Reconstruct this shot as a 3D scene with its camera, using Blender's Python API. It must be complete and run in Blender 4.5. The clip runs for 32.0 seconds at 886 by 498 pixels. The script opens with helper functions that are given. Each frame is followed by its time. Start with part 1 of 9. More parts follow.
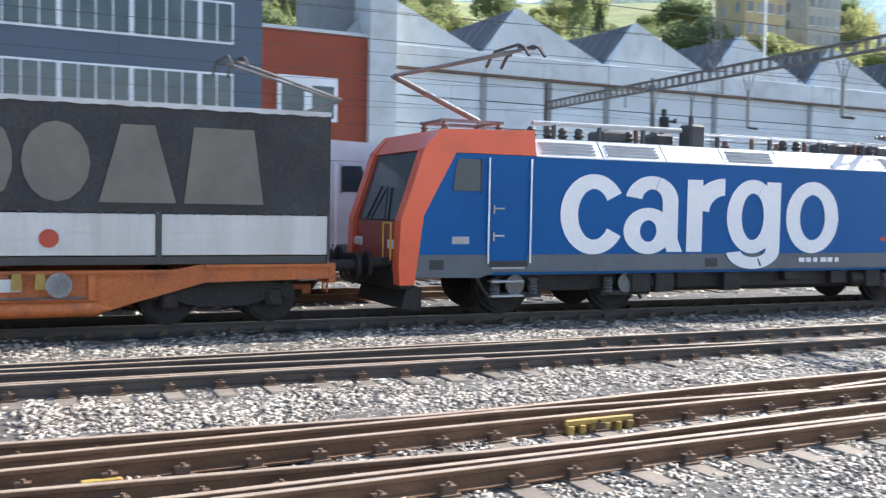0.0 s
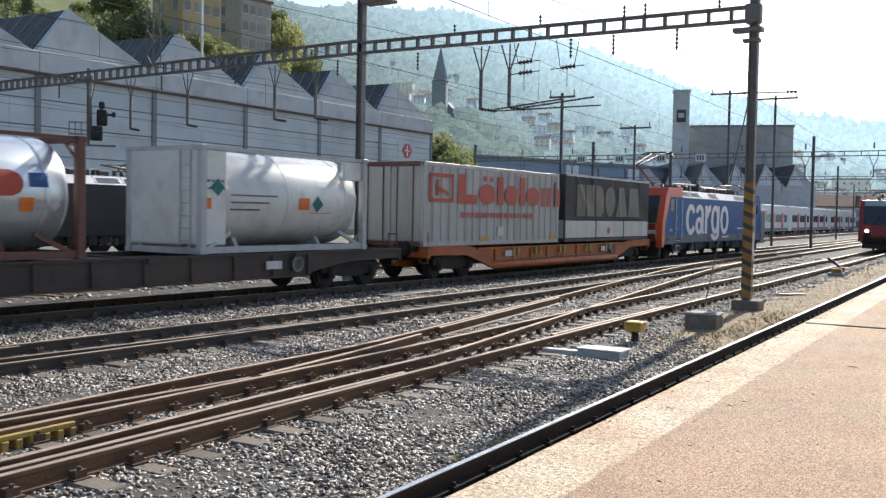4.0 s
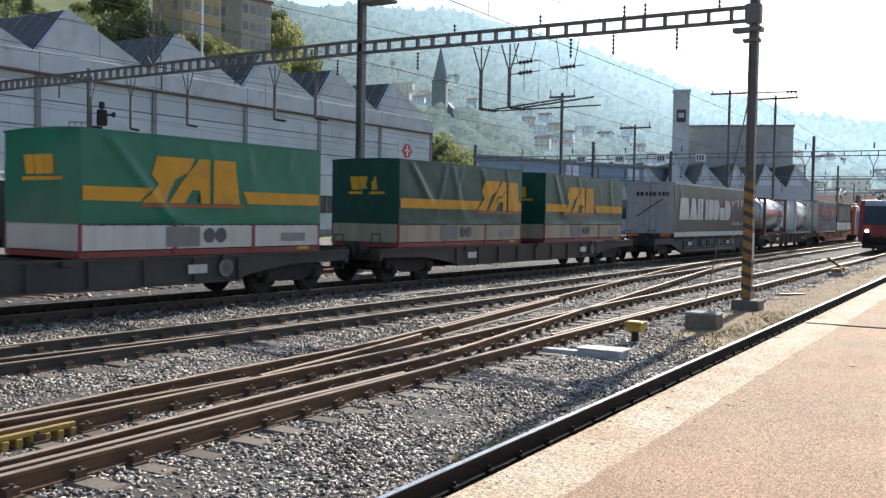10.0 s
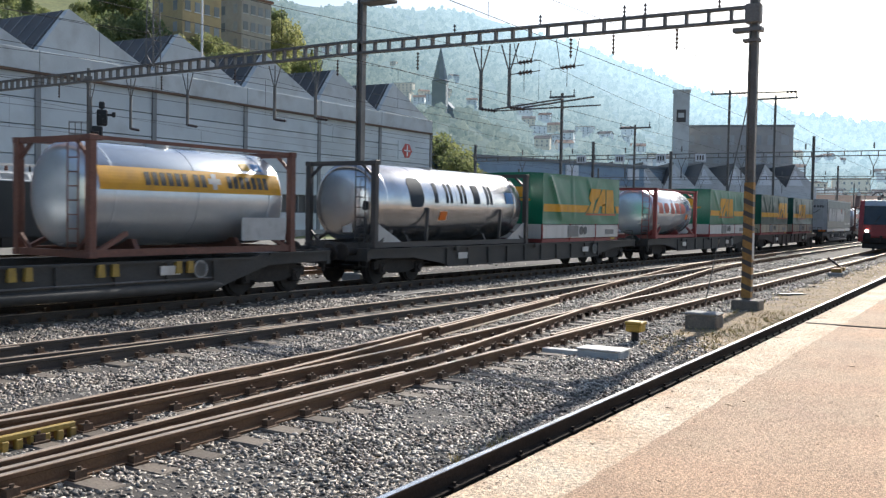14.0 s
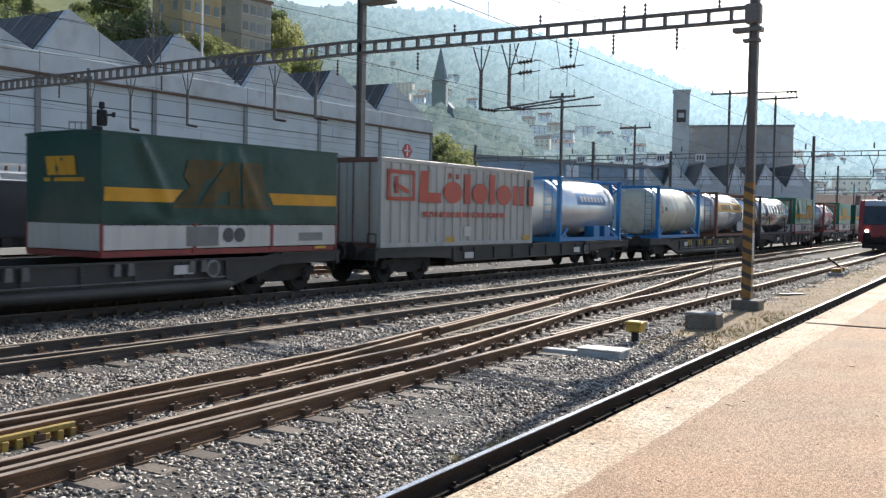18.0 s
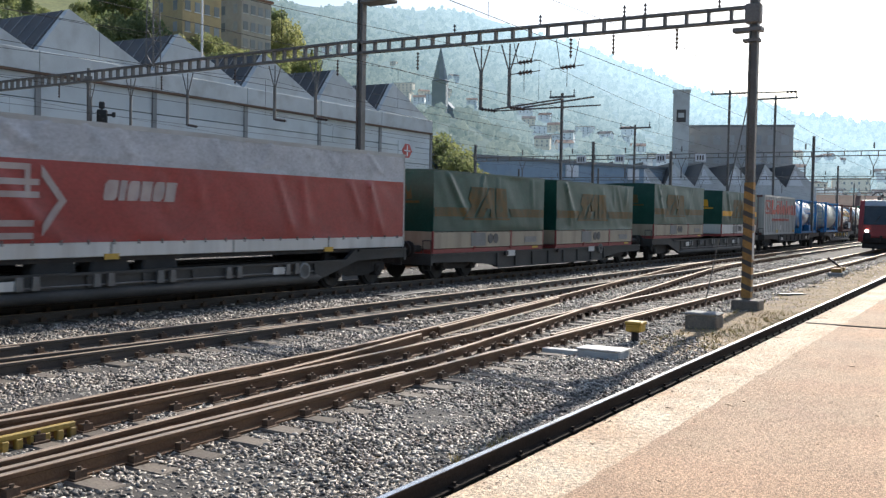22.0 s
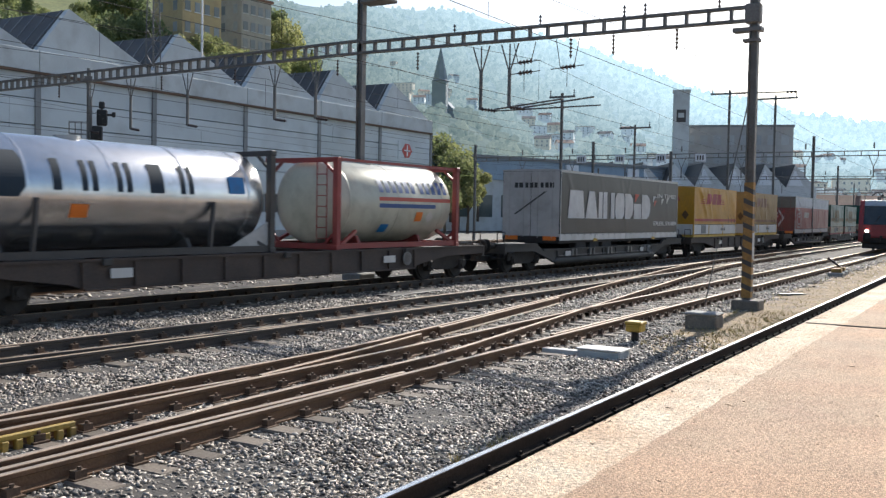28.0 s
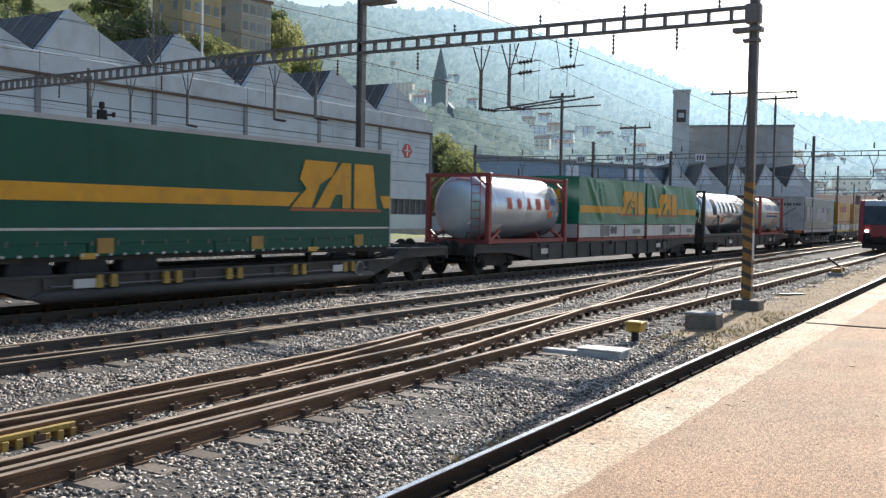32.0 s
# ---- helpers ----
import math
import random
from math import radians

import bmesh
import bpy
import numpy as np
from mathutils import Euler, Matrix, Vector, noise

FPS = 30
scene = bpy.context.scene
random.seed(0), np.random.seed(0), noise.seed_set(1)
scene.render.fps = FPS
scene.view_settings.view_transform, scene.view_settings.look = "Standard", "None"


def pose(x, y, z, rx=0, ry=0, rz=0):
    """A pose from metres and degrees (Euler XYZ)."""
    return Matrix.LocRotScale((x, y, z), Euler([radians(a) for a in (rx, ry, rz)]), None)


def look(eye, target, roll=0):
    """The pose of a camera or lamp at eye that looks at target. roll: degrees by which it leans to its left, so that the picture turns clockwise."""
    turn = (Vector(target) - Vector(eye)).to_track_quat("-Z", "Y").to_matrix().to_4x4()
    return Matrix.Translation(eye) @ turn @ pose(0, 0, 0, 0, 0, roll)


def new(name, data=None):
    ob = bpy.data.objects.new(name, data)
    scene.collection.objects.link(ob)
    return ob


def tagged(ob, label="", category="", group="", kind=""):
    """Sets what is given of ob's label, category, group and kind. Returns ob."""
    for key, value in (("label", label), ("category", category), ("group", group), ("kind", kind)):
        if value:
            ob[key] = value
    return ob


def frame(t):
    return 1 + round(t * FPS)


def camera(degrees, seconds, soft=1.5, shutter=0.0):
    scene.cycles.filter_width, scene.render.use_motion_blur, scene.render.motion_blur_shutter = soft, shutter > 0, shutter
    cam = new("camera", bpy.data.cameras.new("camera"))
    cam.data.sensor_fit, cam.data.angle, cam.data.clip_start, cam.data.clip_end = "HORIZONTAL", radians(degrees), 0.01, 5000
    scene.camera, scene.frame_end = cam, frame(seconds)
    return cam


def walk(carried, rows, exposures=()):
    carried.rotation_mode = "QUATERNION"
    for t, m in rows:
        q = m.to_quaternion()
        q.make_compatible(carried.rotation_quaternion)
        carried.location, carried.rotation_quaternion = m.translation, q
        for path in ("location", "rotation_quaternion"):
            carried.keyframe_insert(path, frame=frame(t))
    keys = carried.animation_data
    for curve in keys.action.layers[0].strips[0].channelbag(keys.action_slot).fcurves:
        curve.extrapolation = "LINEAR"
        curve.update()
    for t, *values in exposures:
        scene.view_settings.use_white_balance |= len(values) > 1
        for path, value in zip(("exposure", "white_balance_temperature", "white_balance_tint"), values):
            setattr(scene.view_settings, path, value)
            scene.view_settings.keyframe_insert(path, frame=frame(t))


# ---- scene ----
import functools

# ---- camera: a turn from the platform edge, then at rest ----
EYE = (0.0, 0.0, 2.1)
cam = camera(50.0, 32.0, soft=1.35, shutter=0.2)
PAN = ((0.0, -26.6, -2.50, -1.0), (0.5, -37.9, -2.34, -0.95), (1.0, -43.0, -2.36, -1.1), (1.5, -47.8, -2.26, -1.1),
       (2.0, -51.7, -2.22, -1.08), (2.5, -56.1, -2.18, -1.0), (3.0, -58.4, -2.13, -0.97), (3.5, -59.28, -2.12, -1.03),
       (4.5, -59.3, -2.14, -1.0), (18.0, -59.3, -2.14, -1.0), (32.0, -59.3, -2.14, -1.0))
walk(cam, [(t, pose(*EYE, 90 + p, r, y)) for t, y, p, r in PAN],
     exposures=((0.0, 1.52, 6200, 10), (1.2, 1.20, 6200, 10), (2.2, 0.90, 6350, 10), (3.5, 0.41, 6500, 10), (32.0, 0.41, 6500, 10)))

# ---- daylight: a low sun ahead, a little behind the train ----
SUN_EL, SUN_AZ = 30.0, 4.3      # degrees above the horizon, and from the x axis towards y
world = bpy.data.worlds.new("sky")
scene.world = world
world.use_nodes = True
wn = world.node_tree.nodes
sky = wn.new("ShaderNodeTexSky")
sky.sky_type, sky.sun_disc = "NISHITA", False
sky.sun_elevation, sky.sun_rotation = radians(SUN_EL), radians(90 - SUN_AZ)
sky.air_density, sky.dust_density, sky.ozone_density = 1.0, 1.2, 2.0
wn["Background"].inputs["Strength"].default_value = 0.12
world.node_tree.links.new(sky.outputs[0], wn["Background"].inputs["Color"])
sun = new("sun", bpy.data.lights.new("sun", "SUN"))
sun.data.energy, sun.data.angle, sun.data.color = 5.0, radians(0.5), (1.0, 0.95, 0.87)
sun.matrix_world = look((0, 0, 50), (-50 * math.cos(radians(SUN_AZ)), -50 * math.sin(radians(SUN_AZ)),
                                     50 - 50 * math.tan(radians(SUN_EL))))
# ---- tools: meshes ----
class Shape:
    """Collects vertices and faces of one mesh."""
    def __init__(self):
        self.v, self.f = [], []

    def add(self, verts, faces):
        k = len(self.v)
        self.v += [tuple(p) for p in verts]
        self.f += [tuple(i + k for i in q) for q in faces]
        return self

    def box(self, x0, x1, y0, y1, z0, z1, bev=0.0):
        if bev <= 0:
            vs = [(x, y, z) for z in (z0, z1) for y in (y0, y1) for x in (x0, x1)]
            return self.add(vs, [(0, 2, 3, 1), (4, 5, 7, 6), (0, 1, 5, 4), (2, 6, 7, 3), (0, 4, 6, 2), (1, 3, 7, 5)])
        b = min(bev, (x1 - x0) / 2.1, (y1 - y0) / 2.1, (z1 - z0) / 2.1)
        bm = bmesh.new()
        vs = []
        for sx, x in ((1, x0), (-1, x1)):
            for sy, y in ((1, y0), (-1, y1)):
                for sz, z in ((1, z0), (-1, z1)):
                    vs += [(x + sx * b, y + sy * b, z), (x + sx * b, y, z + sz * b), (x, y + sy * b, z + sz * b)]
        for p in vs:
            bm.verts.new(p)
        bmesh.ops.convex_hull(bm, input=bm.verts)
        bm.verts.index_update()
        out = ([tuple(q.co) for q in bm.verts], [tuple(q.index for q in f.verts) for f in bm.faces])
        bm.free()
        return self.add(*out)

    def prism(self, pts, axis, a, b):
        """A closed outline of 2D points pushed along an axis from a to b: x takes (y, z), y takes (x, z), z takes (x, y)."""
        put = {"x": lambda p, c: (c, p[0], p[1]), "y": lambda p, c: (p[0], c, p[1]), "z": lambda p, c: (p[0], p[1], c)}[axis]
        n = len(pts)
        vs = [put(p, a) for p in pts] + [put(p, b) for p in pts]
        fs = [tuple(range(n))[::-1], tuple(range(n, 2 * n))]
        fs += [(i, (i + 1) % n, n + (i + 1) % n, n + i) for i in range(n)]
        return self.add(vs, fs)

    def rod(self, p, q, r, n=8, r2=None):
        p, q = Vector(p), Vector(q)
        d = (q - p).normalized()
        u = d.orthogonal().normalized()
        w = d.cross(u)
        r2 = r if r2 is None else r2
        vs = []
        for c, rr in ((p, r), (q, r2)):
            vs += [c + rr * (math.cos(2 * math.pi * i / n) * u + math.sin(2 * math.pi * i / n) * w) for i in range(n)]
        fs = [tuple(range(n))[::-1], tuple(range(n, 2 * n))] + [(i, (i + 1) % n, n + (i + 1) % n, n + i) for i in range(n)]
        return self.add(vs, fs)

    def beam(self, p, q, w, h):
        """A square bar from p to q, w wide (level) and h deep."""
        p, q = Vector(p), Vector(q)
        d = (q - p).normalized()
        side = d.cross(Vector((0, 0, 1)))
        side = side.normalized() if side.length > 1e-4 else Vector((1, 0, 0))
        up = side.cross(d)
        vs = [c + sx * side * w / 2 + sz * up * h / 2 for c in (p, q) for sx, sz in ((-1, -1), (1, -1), (1, 1), (-1, 1))]
        return self.add(vs, [(0, 1, 2, 3), (7, 6, 5, 4), (0, 4, 5, 1), (1, 5, 6, 2), (2, 6, 7, 3), (3, 7, 4, 0)])

    def lathe(self, prof, p, axis, n=24):
        """A profile of (along, radius) turned round an axis through p."""
        p = Vector(p)
        d = Vector({"x": (1, 0, 0), "y": (0, 1, 0), "z": (0, 0, 1)}[axis])
        u = d.orthogonal().normalized()
        w = d.cross(u)
        vs = [p + d * a + r * (math.cos(2 * math.pi * i / n) * u + math.sin(2 * math.pi * i / n) * w) for a, r in prof for i in range(n)]
        fs = [(j * n + i, j * n + (i + 1) % n, (j + 1) * n + (i + 1) % n, (j + 1) * n + i) for j in range(len(prof) - 1) for i in range(n)]
        fs += [tuple(range(n))[::-1], tuple(range((len(prof) - 1) * n, len(prof) * n))]
        return self.add(vs, fs)

    def mesh(self, name, mat, smooth=False):
        me = bpy.data.meshes.new(name)
        me.from_pydata(self.v, [], self.f)
        me.materials.append(mat)
        bm = bmesh.new()
        bm.from_mesh(me)
        if len(self.v) < 20000:
            bmesh.ops.recalc_face_normals(bm, faces=bm.faces)
        bm.to_mesh(me)
        bm.free()
        if smooth:
            me.shade_smooth()
            me.set_sharp_from_angle(angle=radians(35))
        return me


def part(name, shape, mat, parent=None, label="", smooth=False, m=None):
    """Links a shape (or a ready mesh) as one mesh object under a thing or a part."""
    me = shape.mesh(name, mat, smooth) if isinstance(shape, Shape) else shape
    ob = new(name, me)
    ob.parent = parent
    if m is not None:
        ob.matrix_basis = m
    return tagged(ob, label)


def thing(name, label, category, m=None, group="", kind=""):
    """An empty at a thing's base."""
    ob = new(name)
    ob.empty_display_size = 0.3
    if m is not None:
        ob.matrix_basis = m
    return tagged(ob, label, category, group, kind)


def setting(name, shape, mat, smooth=False, label="", category=""):
    ob = new(name, shape.mesh(name, mat, smooth) if isinstance(shape, Shape) else shape)
    return tagged(ob, label, category, kind="structure")


# ---- materials ----
def surf(name, ca, cb, rough=0.6, metal=0.0, big=0.6, fine=25.0, bump=0.15, dirt=None, dirt_amt=0.45, rand=0.0, island=0.0, streak=False, coat=0.0, speck=None):
    """Two colours mixed by a broad noise, a fine grain, dirt in patches, and a fine relief."""
    mt = bpy.data.materials.new(name)
    mt.use_nodes = True
    nt = mt.node_tree
    N, L = nt.nodes, nt.links
    bs = N["Principled BSDF"]
    co = N.new("ShaderNodeTexCoord")
    src = co.outputs["Object"]
    if streak:
        mp = N.new("ShaderNodeMapping")
        mp.inputs["Scale"].default_value = (1.0, 1.0, 0.12)
        L.new(src, mp.inputs[0])
        src = mp.outputs[0]

    def noise_node(scale, detail, rough_=0.6):
        n = N.new("ShaderNodeTexNoise")
        n.inputs["Scale"].default_value, n.inputs["Detail"].default_value, n.inputs["Roughness"].default_value = scale, detail, rough_
        L.new(src, n.inputs["Vector"])
        return n.outputs["Fac"]

    def ramp(fac, lo, hi):
        r = N.new("ShaderNodeMapRange")
        r.inputs[1].default_value, r.inputs[2].default_value = lo, hi
        L.new(fac, r.inputs[0])
        return r.outputs[0]

    def mix(fac, a, b, kind="MIX"):
        m = N.new("ShaderNodeMix")
        m.data_type, m.blend_type = "RGBA", kind
        for sock, val in ((m.inputs[0], fac), (m.inputs[6], a), (m.inputs[7], b)):
            if isinstance(val, (tuple, float, int)):
                sock.default_value = (*val, 1) if isinstance(val, tuple) else val
            else:
                L.new(val, sock)
        return m.outputs[2]

    col = mix(ramp(noise_node(big, 5), 0.35, 0.65), ca, cb)
    g = ramp(noise_node(fine, 3), 0.3, 0.7)
    gr = N.new("ShaderNodeMapRange")
    gr.inputs[3].default_value, gr.inputs[4].default_value = (0.80, 1.17) if bump > 0.14 else (0.965, 1.03)
    L.new(g, gr.inputs[0])
    cm = N.new("ShaderNodeCombineColor")
    for i in range(3):
        L.new(gr.outputs[0], cm.inputs[i])
    col = mix(1.0, col, cm.outputs[0], "MULTIPLY")
    if dirt:
        dm = N.new("ShaderNodeMath")
        dm.operation = "MULTIPLY"
        dm.inputs[1].default_value = dirt_amt
        L.new(ramp(noise_node(big * 2.7, 8 if bump > 0.14 else 5, 0.7 if bump > 0.14 else 0.55), 0.48, 0.75), dm.inputs[0])
        col = mix(dm.outputs[0], col, dirt)
    if speck:
        sp = N.new("ShaderNodeMapRange")
        sp.inputs[1].default_value, sp.inputs[2].default_value = 0.36, 0.66
        sp.inputs[3].default_value, sp.inputs[4].default_value = speck[1], speck[2]
        L.new(noise_node(speck[0], 6, 0.82), sp.inputs[0])
        cs = N.new("ShaderNodeCombineColor")
        for i in range(3):
            L.new(sp.outputs[0], cs.inputs[i])
        col = mix(1.0, col, cs.outputs[0], "MULTIPLY")
    for amt, which in ((rand, "info"), (island, "geo")):
        if amt:
            src_node = N.new("ShaderNodeObjectInfo") if which == "info" else N.new("ShaderNodeNewGeometry")
            hv = N.new("ShaderNodeHueSaturation")
            mr = N.new("ShaderNodeMapRange")
            mr.inputs[3].default_value, mr.inputs[4].default_value = 1 - amt, 1 + amt
            L.new(src_node.outputs["Random" if which == "info" else "Random Per Island"], mr.inputs[0])
            L.new(mr.outputs[0], hv.inputs["Value"])
            L.new(col, hv.inputs["Color"])
            col = hv.outputs[0]
    L.new(col, bs.inputs["Base Color"])
    rr = N.new("ShaderNodeMapRange")
    sway = 0.11 if bump > 0.14 else 0.03
    rr.inputs[3].default_value, rr.inputs[4].default_value = max(0.02, rough - sway), min(1, rough + sway)
    L.new(noise_node(big * 4, 4), rr.inputs[0])
    L.new(rr.outputs[0], bs.inputs["Roughness"])
    bs.inputs["Metallic"].default_value = metal
    bs.inputs["Coat Weight"].default_value = coat
    if bump:
        bp = N.new("ShaderNodeBump")
        bp.inputs["Strength"].default_value, bp.inputs["Distance"].default_value = bump, 0.02
        L.new(noise_node(fine * 0.7, 4), bp.inputs["Height"])
        L.new(bp.outputs[0], bs.inputs["Normal"])
    return mt


def foliage(name, ca, cb, amount=0.45):
    """Leaves: two greens that differ from clump to clump, half of the light shining through."""
    mt = bpy.data.materials.new(name)
    mt.use_nodes = True
    N, L = mt.node_tree.nodes, mt.node_tree.links
    bs, out = N["Principled BSDF"], N["Material Output"]
    ge, oi = N.new("ShaderNodeNewGeometry"), N.new("ShaderNodeObjectInfo")
    ad = N.new("ShaderNodeMath")
    ad.operation = "MULTIPLY_ADD"
    ad.inputs[1].default_value = 0.45
    L.new(oi.outputs["Random"], ad.inputs[0])
    m2 = N.new("ShaderNodeMath")
    m2.operation = "MULTIPLY"
    m2.inputs[1].default_value = 0.55
    L.new(ge.outputs["Random Per Island"], m2.inputs[0])
    L.new(m2.outputs[0], ad.inputs[2])
    mx = N.new("ShaderNodeMix")
    mx.data_type = "RGBA"
    L.new(ad.outputs[0], mx.inputs[0])
    mx.inputs[6].default_value, mx.inputs[7].default_value = (*ca, 1), (*cb, 1)
    L.new(mx.outputs[2], bs.inputs["Base Color"])
    bs.inputs["Roughness"].default_value = 0.6
    tl = N.new("ShaderNodeBsdfTranslucent")
    L.new(mx.outputs[2], tl.inputs["Color"])
    sh = N.new("ShaderNodeMixShader")
    sh.inputs[0].default_value = amount
    L.new(bs.outputs[0], sh.inputs[1])
    L.new(tl.outputs[0], sh.inputs[2])
    L.new(sh.outputs[0], out.inputs["Surface"])
    return mt


def glow(name, color, strength):
    mt = bpy.data.materials.new(name)
    mt.use_nodes = True
    bs = mt.node_tree.nodes["Principled BSDF"]
    bs.inputs["Base Color"].default_value = (*color, 1)
    bs.inputs["Emission Color"].default_value = (*color, 1)
    bs.inputs["Emission Strength"].default_value = strength
    return mt


SOOT = (0.05, 0.04, 0.035)
M_DARKBED = surf("near_black_ballast", (0.035, 0.03, 0.026), (0.055, 0.047, 0.04), 0.95, big=0.8, fine=16, bump=1.0)
# bed far darker than the stones, to paint the shade in their gaps
M_BALLAST = surf("ballast_bed", (0.055, 0.048, 0.042), (0.085, 0.076, 0.068), 0.95, big=0.8, fine=16, bump=1.0, dirt=(0.11, 0.085, 0.06))
M_STONE = surf("ballast_stone", (0.255, 0.213, 0.172), (0.45, 0.398, 0.333), 0.62, big=1.2, fine=40, bump=0.3, dirt=(0.19, 0.135, 0.095), dirt_amt=0.65, island=0.88)
M_EARTH = surf("dry_grass_earth", (0.37, 0.255, 0.135), (0.25, 0.18, 0.105), 0.95, big=1.4, fine=45, bump=1.0, dirt=(0.15, 0.12, 0.08), dirt_amt=0.7, speck=(16, 0.35, 1.7))
M_YARD = surf("grey_yard_gravel", (0.16, 0.155, 0.14), (0.215, 0.205, 0.185), 0.95, big=0.4, fine=20, bump=0.6, dirt=(0.09, 0.085, 0.07), dirt_amt=0.6)
M_ASPHALT = surf("platform_asphalt", (0.60, 0.37, 0.225), (0.50, 0.365, 0.245), 0.9, big=0.28, fine=90, bump=0.8, dirt=(0.44, 0.265, 0.17), dirt_amt=0.7, speck=(42, 0.25, 1.75))
M_STRIP = surf("platform_strip", (0.83, 0.68, 0.50), (0.70, 0.48, 0.31), 0.85, big=0.6, fine=50, bump=1.0, dirt=(0.56, 0.37, 0.23), dirt_amt=0.7, speck=(24, 0.3, 1.55))
M_RAIL = surf("rusty_rail", (0.135, 0.074, 0.042), (0.21, 0.118, 0.066), 0.66, 0.0, big=1.2, fine=40, bump=0.3, dirt=(0.10, 0.065, 0.045), dirt_amt=0.6)
M_RAIL.node_tree.nodes["Principled BSDF"].inputs["Specular IOR Level"].default_value = 0.2
M_RAILDARK = surf("sooty_rail", (0.060, 0.046, 0.037), (0.085, 0.066, 0.052), 0.65, 0.0, big=1.2, fine=40, bump=0.3, dirt=(0.035, 0.028, 0.024))
M_RAILTOP = surf("worn_rail_head", (0.70, 0.53, 0.38), (0.54, 0.39, 0.27), 0.32, 0.5, big=3.0, fine=60, bump=0.02)
M_EDGETOP = surf("polished_rail_head", (0.72, 0.74, 0.76), (0.55, 0.54, 0.52), 0.26, 0.9, big=2.0, fine=60, bump=0.02, dirt=(0.2, 0.15, 0.11), dirt_amt=0.5)
M_SLEEPER = surf("sleeper", (0.145, 0.115, 0.087), (0.23, 0.19, 0.15), 0.85, big=2.0, fine=30, bump=0.5, dirt=SOOT, rand=0.25)
M_CHAIR = surf("rail_chair", (0.11, 0.07, 0.045), (0.16, 0.10, 0.065), 0.75, 0.3, big=3, fine=40, bump=0.4)
# near-black, with the shade on the edge rail's platform side put into the colour
M_RAILBLACK = surf("shade_black_rail", (0.024, 0.018, 0.015), (0.036, 0.028, 0.023), 0.95, 0.0, big=1.2, fine=40, bump=0.3, dirt=(0.05, 0.035, 0.026))
M_RAILBLACK.node_tree.nodes["Principled BSDF"].inputs["Specular IOR Level"].default_value = 0.1
M_CONC = surf("concrete", (0.36, 0.345, 0.32), (0.28, 0.27, 0.25), 0.85, big=1.0, fine=20, bump=0.4, dirt=(0.14, 0.13, 0.115))
M_DARKCONC = surf("dark_weathered_concrete", (0.235, 0.20, 0.16), (0.16, 0.14, 0.115), 0.9, big=1.6, fine=22, bump=0.5, dirt=(0.07, 0.06, 0.05), dirt_amt=0.6)
M_STEEL = surf("grey_steel", (0.20, 0.195, 0.185), (0.15, 0.145, 0.14), 0.55, 0.5, big=1.5, fine=30, bump=0.15, dirt=(0.12, 0.08, 0.05))
M_DARK = surf("dark_running_gear", (0.018, 0.015, 0.013), (0.033, 0.028, 0.024), 0.75, 0.1, big=1.5, fine=25, bump=0.3, dirt=(0.075, 0.058, 0.042))
M_WAGON = surf("grey_wagon_frame", (0.042, 0.040, 0.036), (0.072, 0.067, 0.060), 0.7, 0.1, big=0.8, fine=18, bump=0.25, dirt=(0.06, 0.048, 0.04), dirt_amt=0.7)
M_BROWN = surf("brown_wagon_frame", (0.055, 0.040, 0.033), (0.085, 0.063, 0.051), 0.7, 0.1, big=0.8, fine=18, bump=0.25, dirt=(0.05, 0.04, 0.035), dirt_amt=0.7)
M_ORANGE = surf("orange_wagon_frame", (0.52, 0.14, 0.032), (0.44, 0.115, 0.028), 0.6, big=0.7, fine=18, bump=0.16, dirt=(0.13, 0.055, 0.03), dirt_amt=0.75)
M_YELLOW = surf("yellow_paint", (0.66, 0.40, 0.05), (0.54, 0.32, 0.045), 0.55, big=1.5, fine=25, bump=0.1, dirt=(0.2, 0.15, 0.08))
M_CLAMP = surf("dirty_yellow_paint", (0.46, 0.30, 0.06), (0.36, 0.23, 0.05), 0.65, big=1.5, fine=25, bump=0.16, dirt=(0.12, 0.085, 0.05), dirt_amt=0.7)
M_WHITE = surf("white_paint", (0.66, 0.64, 0.60), (0.58, 0.56, 0.52), 0.5, big=0.8, fine=20, bump=0.08, dirt=(0.38, 0.34, 0.29), dirt_amt=0.5, streak=True)
M_RED = surf("red_paint", (0.55, 0.05, 0.035), (0.45, 0.045, 0.03), 0.5, big=0.9, fine=20, bump=0.1, dirt=(0.16, 0.06, 0.045))
M_BLACK = surf("black_plastic", (0.02, 0.02, 0.021), (0.035, 0.034, 0.033), 0.55, big=1.0, fine=25, bump=0.1)
M_LAMP = glow("lit_headlight", (1.0, 0.93, 0.8), 12.0)
# ---- the line of the tracks: x runs along the station, y across it, 0 is the top of the rails ----
BED = -0.19                 # top of the ballast
PLAT = -0.16                # platform asphalt


def ease(x, a, b):
    u = max(0.0, min(1.0, (x - a) / (b - a)))
    return u


def c3(x):
    return 7.505


def c2(x):
    """Middle of the second track: it comes in at a slant and then runs level."""
    if x < 12:
        return 12.02 + 0.043 * (12 - x)
    u = min(x, 26) - 12
    return 12.02 - 0.043 * u + 0.043 * u * u / 28


def c1(x):
    """Middle of the train's track."""
    if x < 52:
        return 16.50 - 0.043 * (x - 26.5)
    u = min(x, 92) - 52
    return 15.4035 - 0.043 * u + 0.043 * u * u / 80


def near_3(x):
    return 6.685 + 0.068 * ease(x, 8, 20)


def far_3(x):
    return 8.045 + 0.2125 * ease(x, 12, 22)


